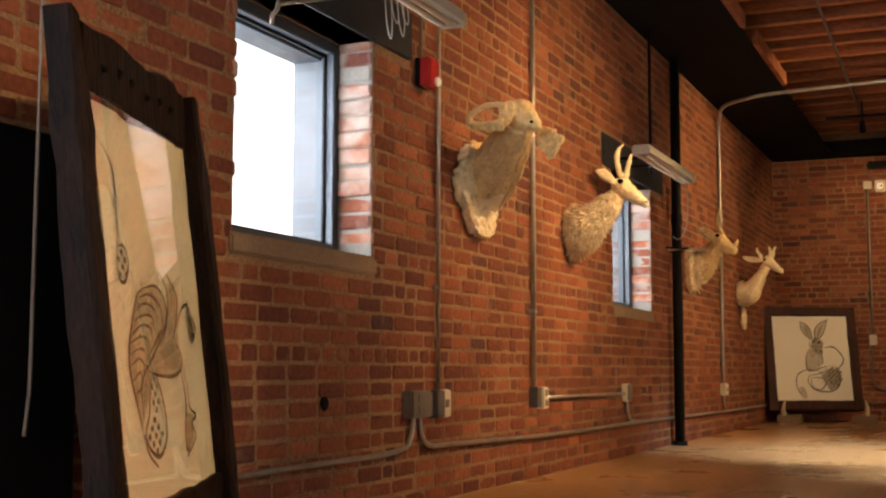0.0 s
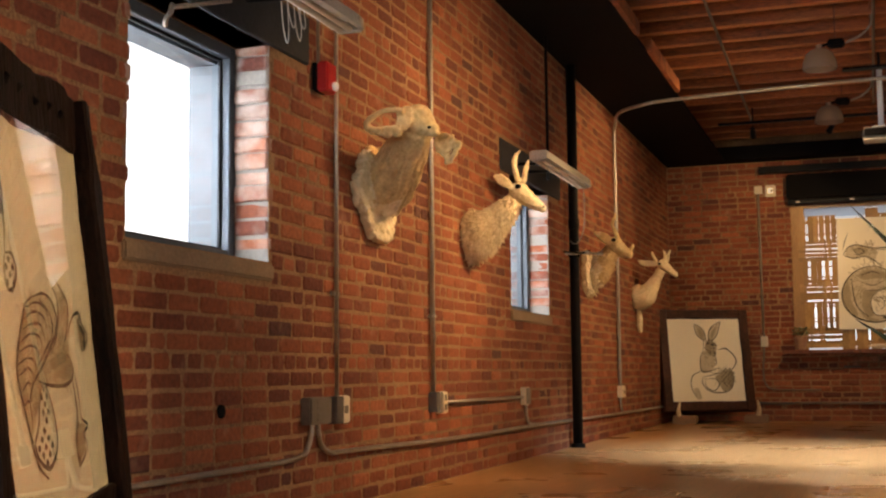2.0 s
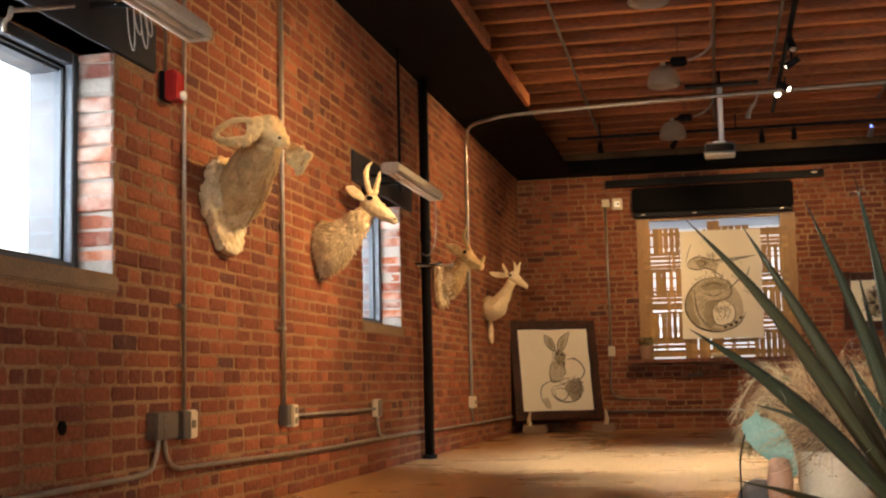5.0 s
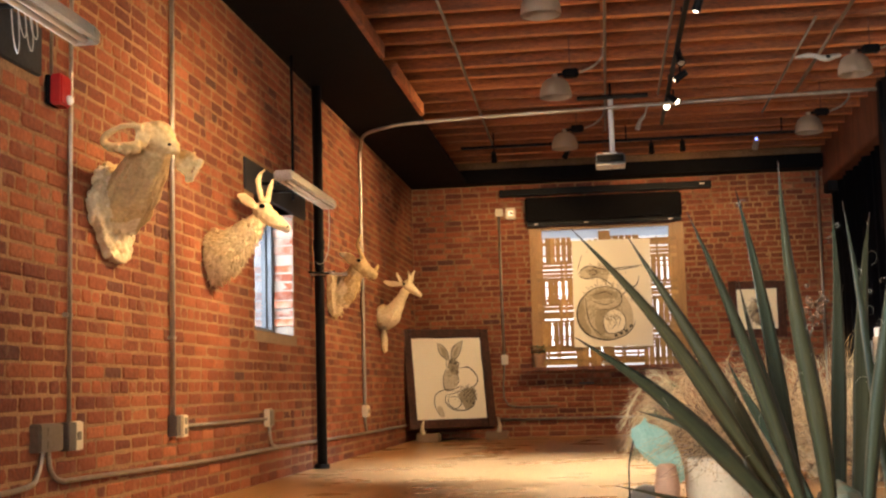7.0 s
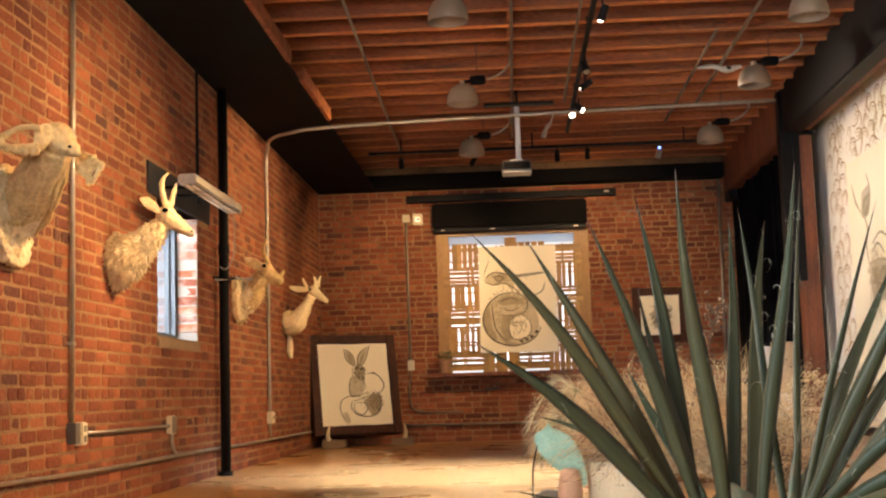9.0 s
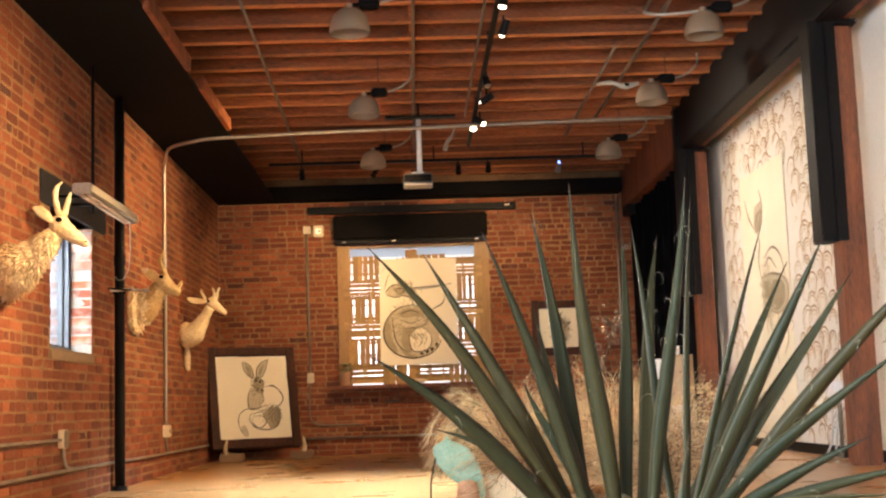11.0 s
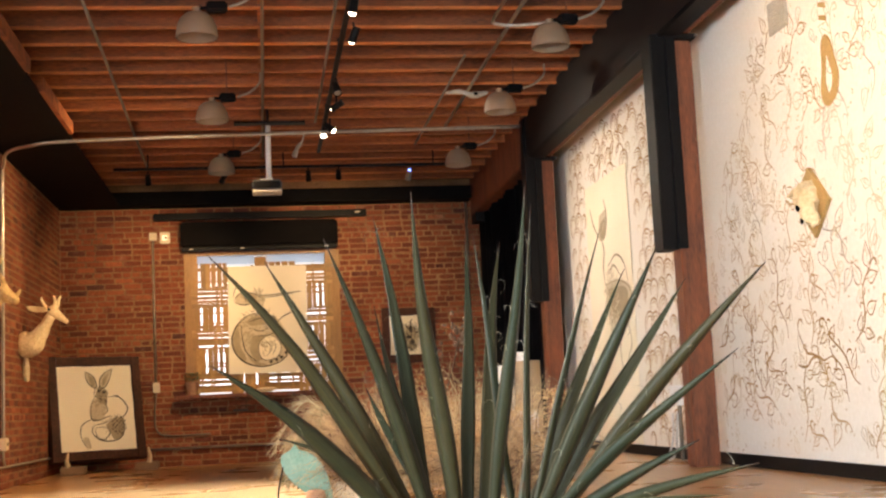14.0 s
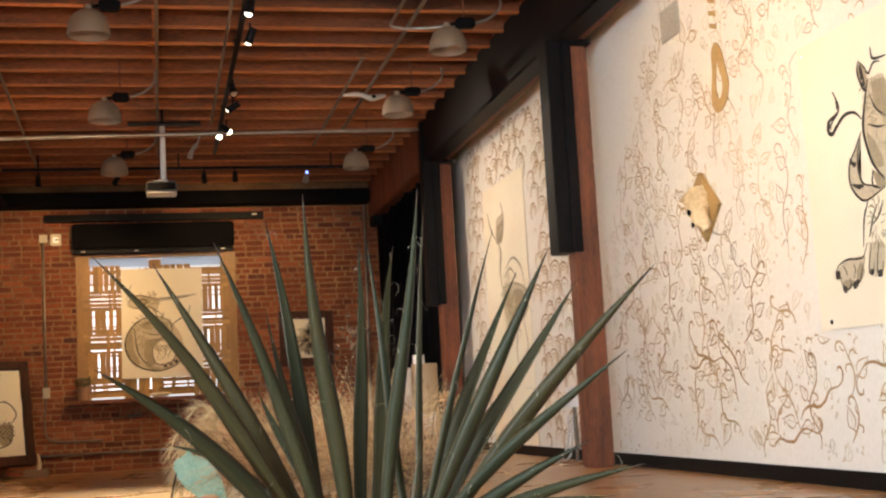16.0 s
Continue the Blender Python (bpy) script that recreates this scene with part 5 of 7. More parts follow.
def trophy(name, label, mat, chest, muzzle, horns, plates, rough, eyes=(), tubes=(), spikes=0, fine=0.0065, pale=None):
    """One mesh: chest plate, neck, skull, horns and ears fused and roughened, dark blobs for eyes."""
    bm = B()
    for line in (chest, muzzle) + tuple(tubes):
        k = 5
        sweep(bm, smooth_line([p[:3] for p in line], k), list(np.interp(np.linspace(0, len(line) - 1, (len(line) - 1) * k + 1), range(len(line)), [p[3] for p in line])), 16, up=(0, 1, 0))
    blob(bm, muzzle[0][:3], muzzle[0][3] * 1.08, (1, 1, 1), 3)
    blob(bm, muzzle[-1][:3], muzzle[-1][3] * 1.0, (1, 1, 1), 2)
    for h in horns:
        n = len(h)
        sweep(bm, smooth_line(h, 5), list(np.interp(np.linspace(0, 1, (n - 1) * 5 + 1), [0, 0.6, 1], [0.019, 0.015, 0.006])), 8)
    for outline, thick, way in plates:
        slab(bm, [Vector(p) for p in outline], thick, way)
    bmesh.ops.recalc_face_normals(bm, faces=bm.faces)
    ob = part(name, bm, mat, smooth=True)
    re = ob.modifiers.new("fuse", "REMESH")
    re.mode, re.voxel_size, re.use_smooth_shade = "VOXEL", fine, True
    sm = ob.modifiers.new("soften", "SMOOTH")
    sm.iterations, sm.factor = 3, 0.5
    me = bpy.data.meshes.new_from_object(ob.evaluated_get(bpy.context.evaluated_depsgraph_get()))
    ob.modifiers.clear()
    neck = (Vector(chest[-1][:3]) - Vector(chest[0][:3])).normalized()
    top = Vector(muzzle[0][:3])
    for v in me.vertices:
        p = v.co
        away = min(1.0, max(0.12, ((p - top).length - 0.06) / 0.16)) * (1.0 if p.z < top.z - 0.06 else 0.15)
        q = p - neck * (p.dot(neck)) * 0.78          # stretched along the neck: drapes and locks
        fold = abs(noise.noise(q * 27)) * 2 - 0.5 + 0.5 * noise.noise(q * 60)
        d = rough * away * (fold * 0.8 + 0.5 * noise.noise(p * 12 + Vector((4, 0, 7)))) + 0.0045 * noise.noise(p * 55)
        v.co = p + v.normal * d
    bm = bmesh.new()
    bm.from_mesh(me)
    rng = random.Random(int(chest[0][1] * 100))
    seats = [v for v in bm.verts if v.co.z < top.z - 0.05 and 0.02 < v.co.x < top.x - 0.01]
    for v in rng.sample(seats, min(spikes, len(seats))):
        d = (v.normal * 0.9 - neck * 0.7 + Vector((0, 0, -0.25)) + Vector((rng.gauss(0, 0.25), rng.gauss(0, 0.25), rng.gauss(0, 0.25)))).normalized()
        ln = rng.uniform(0.020, 0.048)
        sweep(bm, [v.co - d * 0.008, v.co + d * ln * 0.5, v.co + d * ln], [0.0075, 0.0055, 0.001], 5)
    for f in bm.faces:
        if pale and pale(f.calc_center_median()):
            f.material_index = 2
    first = len(bm.faces)
    for c, r in eyes:
        blob(bm, c, r, (1, 1, 0.8), 2)
    bm.faces.ensure_lookup_table()
    for f in bm.faces[first:]:
        f.material_index = 1
    me.materials.clear()
    me.materials.append(M[mat]), me.materials.append(M["soot"]), me.materials.append(M["plaster_pale"])
    bm.to_mesh(me)
    bm.free()
    ob.data = me
    me.polygons.foreach_set("use_smooth", [True] * len(me.polygons))
    tagged(ob, label, "sculpture", "plaster heads along the brick wall")
    return ob


def on_wall(pts, x=0.03):
    return [(x, y, z) for y, z in pts]


SEEN = (-0.35, 0.93, 0.12)
trophy("plaster_head", "tan plaster cow-like head with looped ears on a ragged pale base", "plaster",
       [(0.04, 5.61, 1.40, 0.10), (0.09, 5.57, 1.48, 0.122), (0.16, 5.50, 1.55, 0.122), (0.24, 5.42, 1.615, 0.105), (0.31, 5.33, 1.67, 0.088), (0.35, 5.27, 1.71, 0.072)],
       [(0.372, 5.25, 1.738, 0.064), (0.412, 5.25, 1.705, 0.050), (0.440, 5.25, 1.684, 0.034)], [],
       [(on_wall([(5.62, 1.69), (5.45, 1.655), (5.365, 1.54), (5.325, 1.44), (5.40, 1.36), (5.46, 1.29), (5.54, 1.235), (5.67, 1.23), (5.76, 1.29), (5.79, 1.42), (5.80, 1.56), (5.74, 1.66)]), 0.05, (1, 0, 0)),
        ([(0.30, 5.165, 1.77), (0.36, 5.18, 1.785), (0.36, 5.18, 1.70), (0.32, 5.17, 1.665), (0.30, 5.165, 1.70)], 0.03, SEEN),
        ([(0.41, 5.385, 1.695), (0.474, 5.392, 1.684), (0.498, 5.395, 1.64), (0.47, 5.397, 1.60), (0.455, 5.397, 1.55), (0.43, 5.393, 1.585), (0.40, 5.386, 1.62)], 0.014, SEEN)], 0.020,
       [((0.343, 5.190, 1.720), 0.016), ((0.437, 5.213, 1.690), 0.009)],
       [[(0.342, 5.14, 1.756, 0.016), (0.292, 5.13, 1.765, 0.012), (0.25, 5.12, 1.760, 0.012), (0.20, 5.115, 1.735, 0.014), (0.176, 5.115, 1.708, 0.018), (0.185, 5.12, 1.682, 0.020), (0.238, 5.13, 1.670, 0.022), (0.328, 5.15, 1.674, 0.028)],
        [(0.442, 5.38, 1.692, 0.008), (0.490, 5.39, 1.668, 0.009), (0.512, 5.40, 1.63, 0.010), (0.482, 5.40, 1.570, 0.011), (0.455, 5.40, 1.552, 0.008)]],
       pale=lambda c: c.z < 1.385 + 0.03 * math.sin(c.y * 31) or (c.x < 0.075 and c.y < 5.48))
trophy("plaster_head", "cream plaster goat-like head with two horns and shaggy neck", "plaster_pale",
       [(0.04, 7.12, 1.385, 0.105), (0.08, 7.09, 1.405, 0.125), (0.13, 7.07, 1.435, 0.108), (0.20, 7.06, 1.485, 0.080), (0.26, 7.05, 1.54, 0.064), (0.315, 7.05, 1.60, 0.054)],
       [(0.346, 7.05, 1.648, 0.056), (0.42, 7.06, 1.590, 0.043), (0.482, 7.065, 1.546, 0.025)],
       [[(0.355, 7.0, 1.70), (0.336, 6.99, 1.805), (0.349, 6.99, 1.858), (0.377, 7.0, 1.890)], [(0.377, 7.03, 1.70), (0.397, 7.03, 1.779), (0.413, 7.03, 1.834)]],
       [(on_wall([(7.12, 1.565), (7.02, 1.49), (6.99, 1.40), (7.03, 1.30), (7.13, 1.255), (7.25, 1.30), (7.32, 1.42), (7.27, 1.54)]), 0.05, (1, 0, 0)),
        ([(0.322, 6.99, 1.70), (0.262, 6.98, 1.752), (0.213, 6.975, 1.742), (0.247, 6.98, 1.692), (0.315, 6.99, 1.655)], 0.016, SEEN)], 0.010,
       [((0.356, 6.994, 1.674), 0.019), ((0.494, 7.045, 1.553), 0.007)], spikes=1300)
trophy("plaster_head", "tan plaster head with one wavy horn and a pale scaly collar", "plaster",
       [(0.04, 10.42, 1.39, 0.10), (0.08, 10.42, 1.42, 0.118), (0.13, 10.41, 1.47, 0.108), (0.19, 10.40, 1.545, 0.085), (0.235, 10.39, 1.605, 0.070)],
       [(0.262, 10.38, 1.650, 0.067), (0.325, 10.39, 1.598, 0.054), (0.375, 10.40, 1.568, 0.036)],
       [[(0.302, 10.35, 1.700), (0.262, 10.345, 1.786), (0.252, 10.345, 1.843), (0.277, 10.345, 1.895), (0.271, 10.345, 1.925)]],
       [(on_wall([(10.45, 1.57), (10.27, 1.595), (10.20, 1.43), (10.27, 1.275), (10.40, 1.235), (10.60, 1.28), (10.72, 1.42), (10.66, 1.55)]), 0.05, (1, 0, 0)),
        ([(0.240, 10.33, 1.712), (0.192, 10.32, 1.754), (0.095, 10.31, 1.762), (0.135, 10.315, 1.708), (0.190, 10.32, 1.655), (0.231, 10.33, 1.664)], 0.022, SEEN),
        ([(0.368, 10.39, 1.586), (0.412, 10.40, 1.606), (0.418, 10.40, 1.662), (0.393, 10.39, 1.635)], 0.022, SEEN)], 0.013,
       [((0.264, 10.313, 1.688), 0.019)], pale=lambda c: c.x < 0.145 + 0.02 * math.sin(c.z * 40), spikes=160)
trophy("plaster_head", "white plaster deer-like head with short antlers on a blocky chest", "plaster_pale",
       [(0.03, 12.66, 1.335, 0.118), (0.08, 12.63, 1.342, 0.132), (0.135, 12.60, 1.362, 0.112), (0.19, 12.58, 1.43, 0.078), (0.25, 12.56, 1.515, 0.054), (0.30, 12.55, 1.60, 0.048)],
       [(0.322, 12.55, 1.652, 0.052), (0.390, 12.555, 1.594, 0.038), (0.448, 12.56, 1.547, 0.024)],
       [[(0.345, 12.53, 1.69), (0.345, 12.53, 1.766), (0.326, 12.53, 1.802)], [(0.363, 12.57, 1.69), (0.378, 12.57, 1.765), (0.404, 12.57, 1.806)], [(0.275, 12.46, 1.68), (0.238, 12.45, 1.745), (0.235, 12.45, 1.785)]],
       [([(0.270, 12.51, 1.685), (0.170, 12.50, 1.702), (0.080, 12.495, 1.703), (0.120, 12.50, 1.655), (0.197, 12.505, 1.640), (0.268, 12.51, 1.648)], 0.022, SEEN)], 0.008,
       [((0.296, 12.495, 1.663), 0.016)],
       [[(0.03, 12.74, 1.23, 0.022), (0.03, 12.78, 1.126, 0.034), (0.03, 12.79, 1.048, 0.034), (0.04, 12.80, 0.988, 0.020)]])


# ================= ceiling: lamps and services =================
def dome_lamp(x, y):
    d = thing("dome_lamp", "unlit frosted dome lamp with a black ballast under the joists", "lamp", (x, y, 0), group="dome lamps in two rows")
    prof = [(0.125, 2.885), (0.128, 2.90), (0.122, 2.95), (0.10, 3.005), (0.065, 3.035), (0.03, 3.045), (0.028, 3.04), (0.06, 3.028), (0.095, 2.998), (0.116, 2.948), (0.121, 2.90), (0.119, 2.885)]
    part("shade", lathe(B(), prof, 28), "shade", d, "frosted glass shade", True)
    part("ballast", box(B(), 0.06, 0.19, -0.04, 0.04, 3.045, 3.11, 0.012), "soot", d, "black ballast box")
    part("socket", rod(B(), (0, 0, 2.97), (0, 0, 3.075), 0.026, 14), "shade", d)
    part("yoke", rod(B(), (0, 0, 3.07), (0.09, 0, 3.075), 0.012), "soot", d)
    part("stem", rod(B(), (0.12, 0, 3.10), (0.12, 0, CEIL + 0.212), 0.006), "beam", d)
    part("whip", sweep(B(), smooth_line([(0.20, 0, 3.08), (0.30, 0.0, 3.12), (0.38, 0.02, 3.20), (0.39, 0.05, CEIL - 0.01)], 5), 0.009, 7), "steel", d, "flexible metal feed")
    return d


for y in (3.2, 5.35, 7.60, 9.86, 12.06):
    dome_lamp(1.985, y)
for y in (5.5, 7.85, 9.66, 11.88):
    dome_lamp(4.27, y)
for x, y0, y1, r in ((1.33, -2, 8, 0.012), (1.24, 8.0, 13.8, 0.012), (2.39, -2, 13.2, 0.012), (2.88, 4.0, 11.64, 0.011), (4.02, 3.0, 8.5, 0.012), (4.16, 2.0, 12.0, 0.014), (3.96, 9.4, 12.7, 0.011)):
    c = conduit("thin conduit along the joists", [(x, y0, CEIL - 0.02), (x - (0.1 if x < 1.3 else 0), y1, CEIL - 0.02)], r, mat="box")
conduit("bent conduit feeding a dome lamp", smooth_line([(4.02, 8.5, CEIL - 0.02), (4.04, 8.53, 3.26), (4.2, 8.5, 3.24), (4.5, 8.4, 3.24)], 5), 0.012)
fit2 = thing("junction_fitting", "brass-coloured conduit fitting beside a dome lamp", "fitting", (4.05, 9.64, 3.02))
part("body", sweep(B(), smooth_line([(-0.22, 0.0, 0.02), (-0.1, 0, 0.03), (0.0, 0, 0.0), (0.12, 0, 0.02)], 4), [0.008, 0.012, 0.016, 0.018, 0.018, 0.017, 0.018, 0.022, 0.026, 0.026, 0.022, 0.018, 0.012], 10), "vent", fit2)
part("eye", blob(B(), (0.02, -0.018, 0.005), 0.02, (1.3, 0.5, 0.8)), "soot", fit2)

track = thing("lighting_track", "black lighting track along the joists", "track")
part("rail", box(B(), 2.93, 2.965, 3.5, 12.55, 3.17, 3.20, 0.003), "black", track)
for y in (5.0, 7.0, 9.0, 11.0):
    part("hanger", rod(B(), (2.948, y, 3.20), (2.948, y, CEIL), 0.008), "black", track)
track2 = thing("lighting_track", "black cross track near the end wall", "track")
part("rail", box(B(), 0.85, 4.55, 13.10, 13.135, 3.13, 3.16, 0.003), "black", track2)
for x in (1.2, 2.6, 4.2):
    part("hanger", rod(B(), (x, 13.12, 3.16), (x, 13.12, CEIL), 0.008), "black", track2)


def track_head(x, y, z, aim, lit, label, power=0, degrees=45, mat="black", hue=WARM):
    """A small can on a stem that points at aim; lit sets its lens, power its beam."""
    h = thing("spot_head", label, "lamp", group="track spotlights")
    at, d = Vector((x, y, z)), (Vector(aim) - Vector((x, y, z))).normalized()
    part("stem", rod(B(), (x, y, z + 0.09), (x, y, z), 0.008), mat, h)
    part("can", sweep(B(), [at - d * 0.06, at - d * 0.055, at + d * 0.03, at + d * 0.05], [0.016, 0.026, 0.030, 0.034], 14, cap=False), mat, h, "black can")
    part("rear", sweep(B(), [at - d * 0.062, at - d * 0.058], 0.028, 12), mat, h)
    part("lens", blob(B(), at + d * 0.034, 0.027, sub=2), "lamp_on" if lit else "shade", h, "glowing lamp face" if lit else "dark lamp face")
    if power:
        spot("spotlight", at + d * 0.075, aim, power, degrees, hue)
    return h


LIT = "lit black track spotlight with a warm glow"
OFF = "unlit black track spotlight"
# aimed at the brick wall and its heads, the floor, the grasses and the panels
# these four are out of view, added to brighten the wall, heads and grasses
track_head(2.948, 4.6, 3.08, (0.18, 5.45, 1.52), True, LIT, 240, 22)
track_head(2.948, 5.9, 3.08, (0.12, 5.9, 1.35), True, LIT, 430, 62)
track_head(2.948, 6.2, 3.08, (2.98, 6.3, 0.4), True, LIT, 470, 46, hue=(1.0, 0.77, 0.52))
track_head(2.948, 6.6, 3.08, (0.1, 7.15, 1.45), True, LIT, 540, 64)
# strong cool beam added here, standing in for window daylight on the floor
track_head(3.0, 8.21, 3.08, (1.85, 9.3, 0.0), True, LIT, 2150, 58, hue=(0.80, 0.91, 1.0))
# cool hue and power added to make the bluish patch on the floor
track_head(2.955, 7.60, 3.08, (2.3, 7.5, 0.0), True, "lit black track spotlight with an added cool beam", 1100, 36, hue=(0.76, 0.88, 1.0))
track_head(2.994, 10.19, 3.08, (0.1, 11.3, 1.5), True, LIT, 580, 80)
track_head(2.983, 11.02, 3.08, (5.26, 9.9, 1.0), True, LIT, 230, 110, hue=(1.0, 0.82, 0.62))
track_head(2.938, 11.25, 3.08, (2.2, 8.0, 0.9), True, LIT)
# out of view, added to brighten the panel
track_head(2.948, 5.4, 3.08, (5.26, 5.9, 2.1), True, LIT, 180, 75)
track_head(2.964, 9.64, 3.08, (3.4, 8.2, 0.6), False, OFF)
# out of view, added for the panel; the next two for picture and goat
track_head(2.948, 3.9, 3.08, (5.26, 4.6, 1.7), True, LIT, 110, 65)
track_head(2.948, 3.6, 3.08, (0.35, 2.7, 0.8), True, LIT, 440, 36)
track_head(2.948, 5.0, 3.08, (0.2, 7.06, 1.50), True, LIT, 480, 17)
track_head(1.20, 13.117, 3.03, (1.2, 14.9, 0.7), False, OFF)
track_head(1.97, 13.117, 3.03, (0.9, 15.0, 1.5), True, LIT, 175, 92)
track_head(2.86, 13.117, 3.04, (3.0, 15.0, 1.4), False, OFF)
# an unlit head given a beam to brighten the end wall
track_head(3.18, 13.117, 3.05, (3.3, 15.0, 1.8), False, "black track spotlight with a dark face and an added beam", 130, 104)
blue = track_head(3.93, 13.117, 3.03, (3.6, 14.9, 1.5), False, "small steel spotlight with a blue indicator", mat="steel")
part("indicator", blob(B(), (3.93, 13.05, 3.075), 0.014, sub=1), "blue_led", blue, "small blue indicator lamp")
clamp = thing("silver_clamp_lamp", "small silver lamp clamped under the ceiling pipe", "lamp", (2.70, 11.17, 2.955))
part("arm", sweep(B(), smooth_line([(0.06, 0, 0.12), (0.03, 0, 0.03), (-0.01, 0, -0.02), (-0.04, 0, -0.10)], 4), [0.008] * 5 + [0.018] * 5 + [0.024] * 3, 10), "steel", clamp)

proj = thing("projector", "ceiling projector on a white drop pole", "projector", (2.41, 11.24, 2.6))
part("body", box(B(), -0.135, 0.135, -0.12, 0.12, -0.05, 0.045, 0.015), "projector", proj)
part("lower_shell", box(B(), -0.13, 0.13, -0.115, 0.115, -0.062, -0.051, 0.004), "vent", proj, "cream lower shell")
part("front", box(B(), -0.12, 0.12, -0.128, -0.118, -0.035, 0.03, 0.004), "soot", proj, "dark front grille")
part("lens", sweep(B(), [(0.05, -0.14, 0.0), (0.05, -0.11, 0.0)], 0.03, 14), "soot", proj)
part("mount_plate", box(B(), -0.06, 0.06, -0.06, 0.06, 0.05, 0.065, 0.004), "white_card", proj)
part("drop_pole", rod(B(), (0.02, 0, 0.06), (0.02, 0, 0.56), 0.024, 14), "white_card", proj, "white drop pole", True)
part("ceiling_plate", box(B(), -0.28, 0.36, -0.05, 0.05, 0.575, 0.595, 0.004), "black", proj, "black ceiling plate")
part("hanger", rod(B(), (0.02, 0, 0.60), (0.02, 0, CEIL - 2.6 + 0.02), 0.012), "black", proj)

# ================= end wall: small things =================
em = thing("emergency_light", "small cream emergency lamp unit on the end wall", "lamp", (1.215, LEN_Y, 2.69))
part("body", box(B(), -0.06, 0.06, -0.06, 0.0, -0.065, 0.07, 0.01), "cream", em)
part("lens", box(B(), -0.03, 0.03, -0.07, -0.061, -0.03, 0.03, 0.004), "unit_face", em, "lit cream lamp face")
part("lamp", rod(B(), (0.012, -0.075, 0.0), (0.012, -0.069, 0.0), 0.014, 10), "soot", em, "dark lamp eye")
jb = thing("wall_box", "cream junction box on the end wall", "socket", (1.075, LEN_Y, 2.71))
part("back_box", box(B(), -0.045, 0.045, -0.05, 0, -0.045, 0.045, 0.005), "cream", jb)
jb = thing("wall_box", "cream switch box on the end wall", "socket", (1.085, LEN_Y, 0.925))
part("back_box", box(B(), -0.04, 0.04, -0.05, 0, -0.06, 0.06, 0.005), "cream", jb)
yy = LEN_Y - 0.02
conduit("conduit down the end wall", [(1.07, yy, 2.67), (1.08, yy, 0.98)], 0.012)
conduit("conduit bending along the end wall", smooth_line([(1.08, yy, 0.87), (1.06, yy, 0.55), (1.09, yy, 0.42), (1.2, yy, 0.365), (1.7, yy, 0.36)], 6), 0.010, mat="box")
conduit("low conduit along the end wall", [(1.0, yy, 0.21), (4.9, yy, 0.21)], 0.014)
conduit("conduit in the far corner", [(4.83, yy, 0.2), (4.86, yy, 3.04)], 0.014)
pt = thing("potted_plant", "small green plant in a clay pot on the window sill", "plant", (1.50, LEN_Y - 0.09, FARWIN[2] - 0.002))
part("pot", lathe(B(), [(0.0, 0.0), (0.05, 0.0), (0.072, 0.13), (0.078, 0.13), (0.078, 0.155), (0.066, 0.155), (0.06, 0.12), (0.0, 0.12)], 18), "clay", pt)
rng = random.Random(3)
bm = B()
for k in range(60):
    a, r, z = rng.uniform(0, 6.28), rng.uniform(0.01, 0.10), rng.uniform(0.14, 0.26)
    c = Vector((r * math.cos(a), r * math.sin(a), z))
    d = Vector((math.cos(a), math.sin(a), rng.uniform(-0.3, 0.9))).normalized() * 0.035
    s = d.cross(Vector((rng.uniform(-1, 1), rng.uniform(-1, 1), 1))).normalized() * 0.012
    bm.faces.new([bm.verts.new(c + q) for q in (-d, s, d, -s)])
part("foliage", bm, "moss", pt)
sg = thing("sill_ornament", "low pale boat-shaped ornament on the window sill", "ornament", (2.36, LEN_Y - 0.09, FARWIN[2] - 0.002))
part("hull", sweep(B(), smooth_line([(-0.13, 0, 0.03), (-0.05, 0, 0.03), (0.05, 0, 0.03), (0.13, 0, 0.035)], 4), [0.004, 0.012, 0.02, 0.026, 0.028, 0.028, 0.03, 0.028, 0.028, 0.026, 0.02, 0.012, 0.004], 10), "plaster_pale", sg, smooth=True)
bar = thing("sill_plate", "blank metal plate under the window sill", "plate", (2.05, LEN_Y, 0.62))
part("plate", box(B(), -0.09, 0.09, -0.012, -0.004, -0.012, 0.012, 0.002), "stone", bar)


# ================= painted panels =================
def leaf_outline(c, a, size, rng):
    """A pointed, slightly lopsided leaf in wall coordinates: two edges that overshoot, a mid-rib and a side vein."""
    tip = (math.cos(a), math.sin(a))
    nx = (-tip[1], tip[0])
    w, b, k = rng.uniform(0.24, 0.36), rng.uniform(-0.08, 0.08), rng.uniform(0.95, 1.12)
    f = lambda u, v: (c[0] + size * (u * tip[0] + (v + b * u * u) * nx[0]), c[1] + size * (u * tip[1] + (v + b * u * u) * nx[1]))
    return [[f(0.02, 0.02), f(0.12, w * 0.75), f(0.36, w), f(0.66, w * 0.62), f(k, -0.02)], [f(0, 0), f(0.10, -w * 0.7), f(0.34, -w * 0.92), f(0.62, -w * 0.62), f(1.04, 0.04)],
            [f(0.05, 0), f(0.4, 0.03), f(0.80, 0.0)], [f(0.38, 0.02), f(0.52, w * 0.5), f(0.60, w * 0.55)]]


def curl(c, a, r, turn, n=7):
    """A tendril that winds in on itself."""
    out, x, y, k = [], c[0], c[1], a
    for i in range(n):
        out.append((x, y))
        st = r * 0.62 * (1 - i / (n + 2))
        x, y = x + st * math.cos(k), y + st * math.sin(k)
        k += turn * (0.38 + 0.075 * i)
    return out


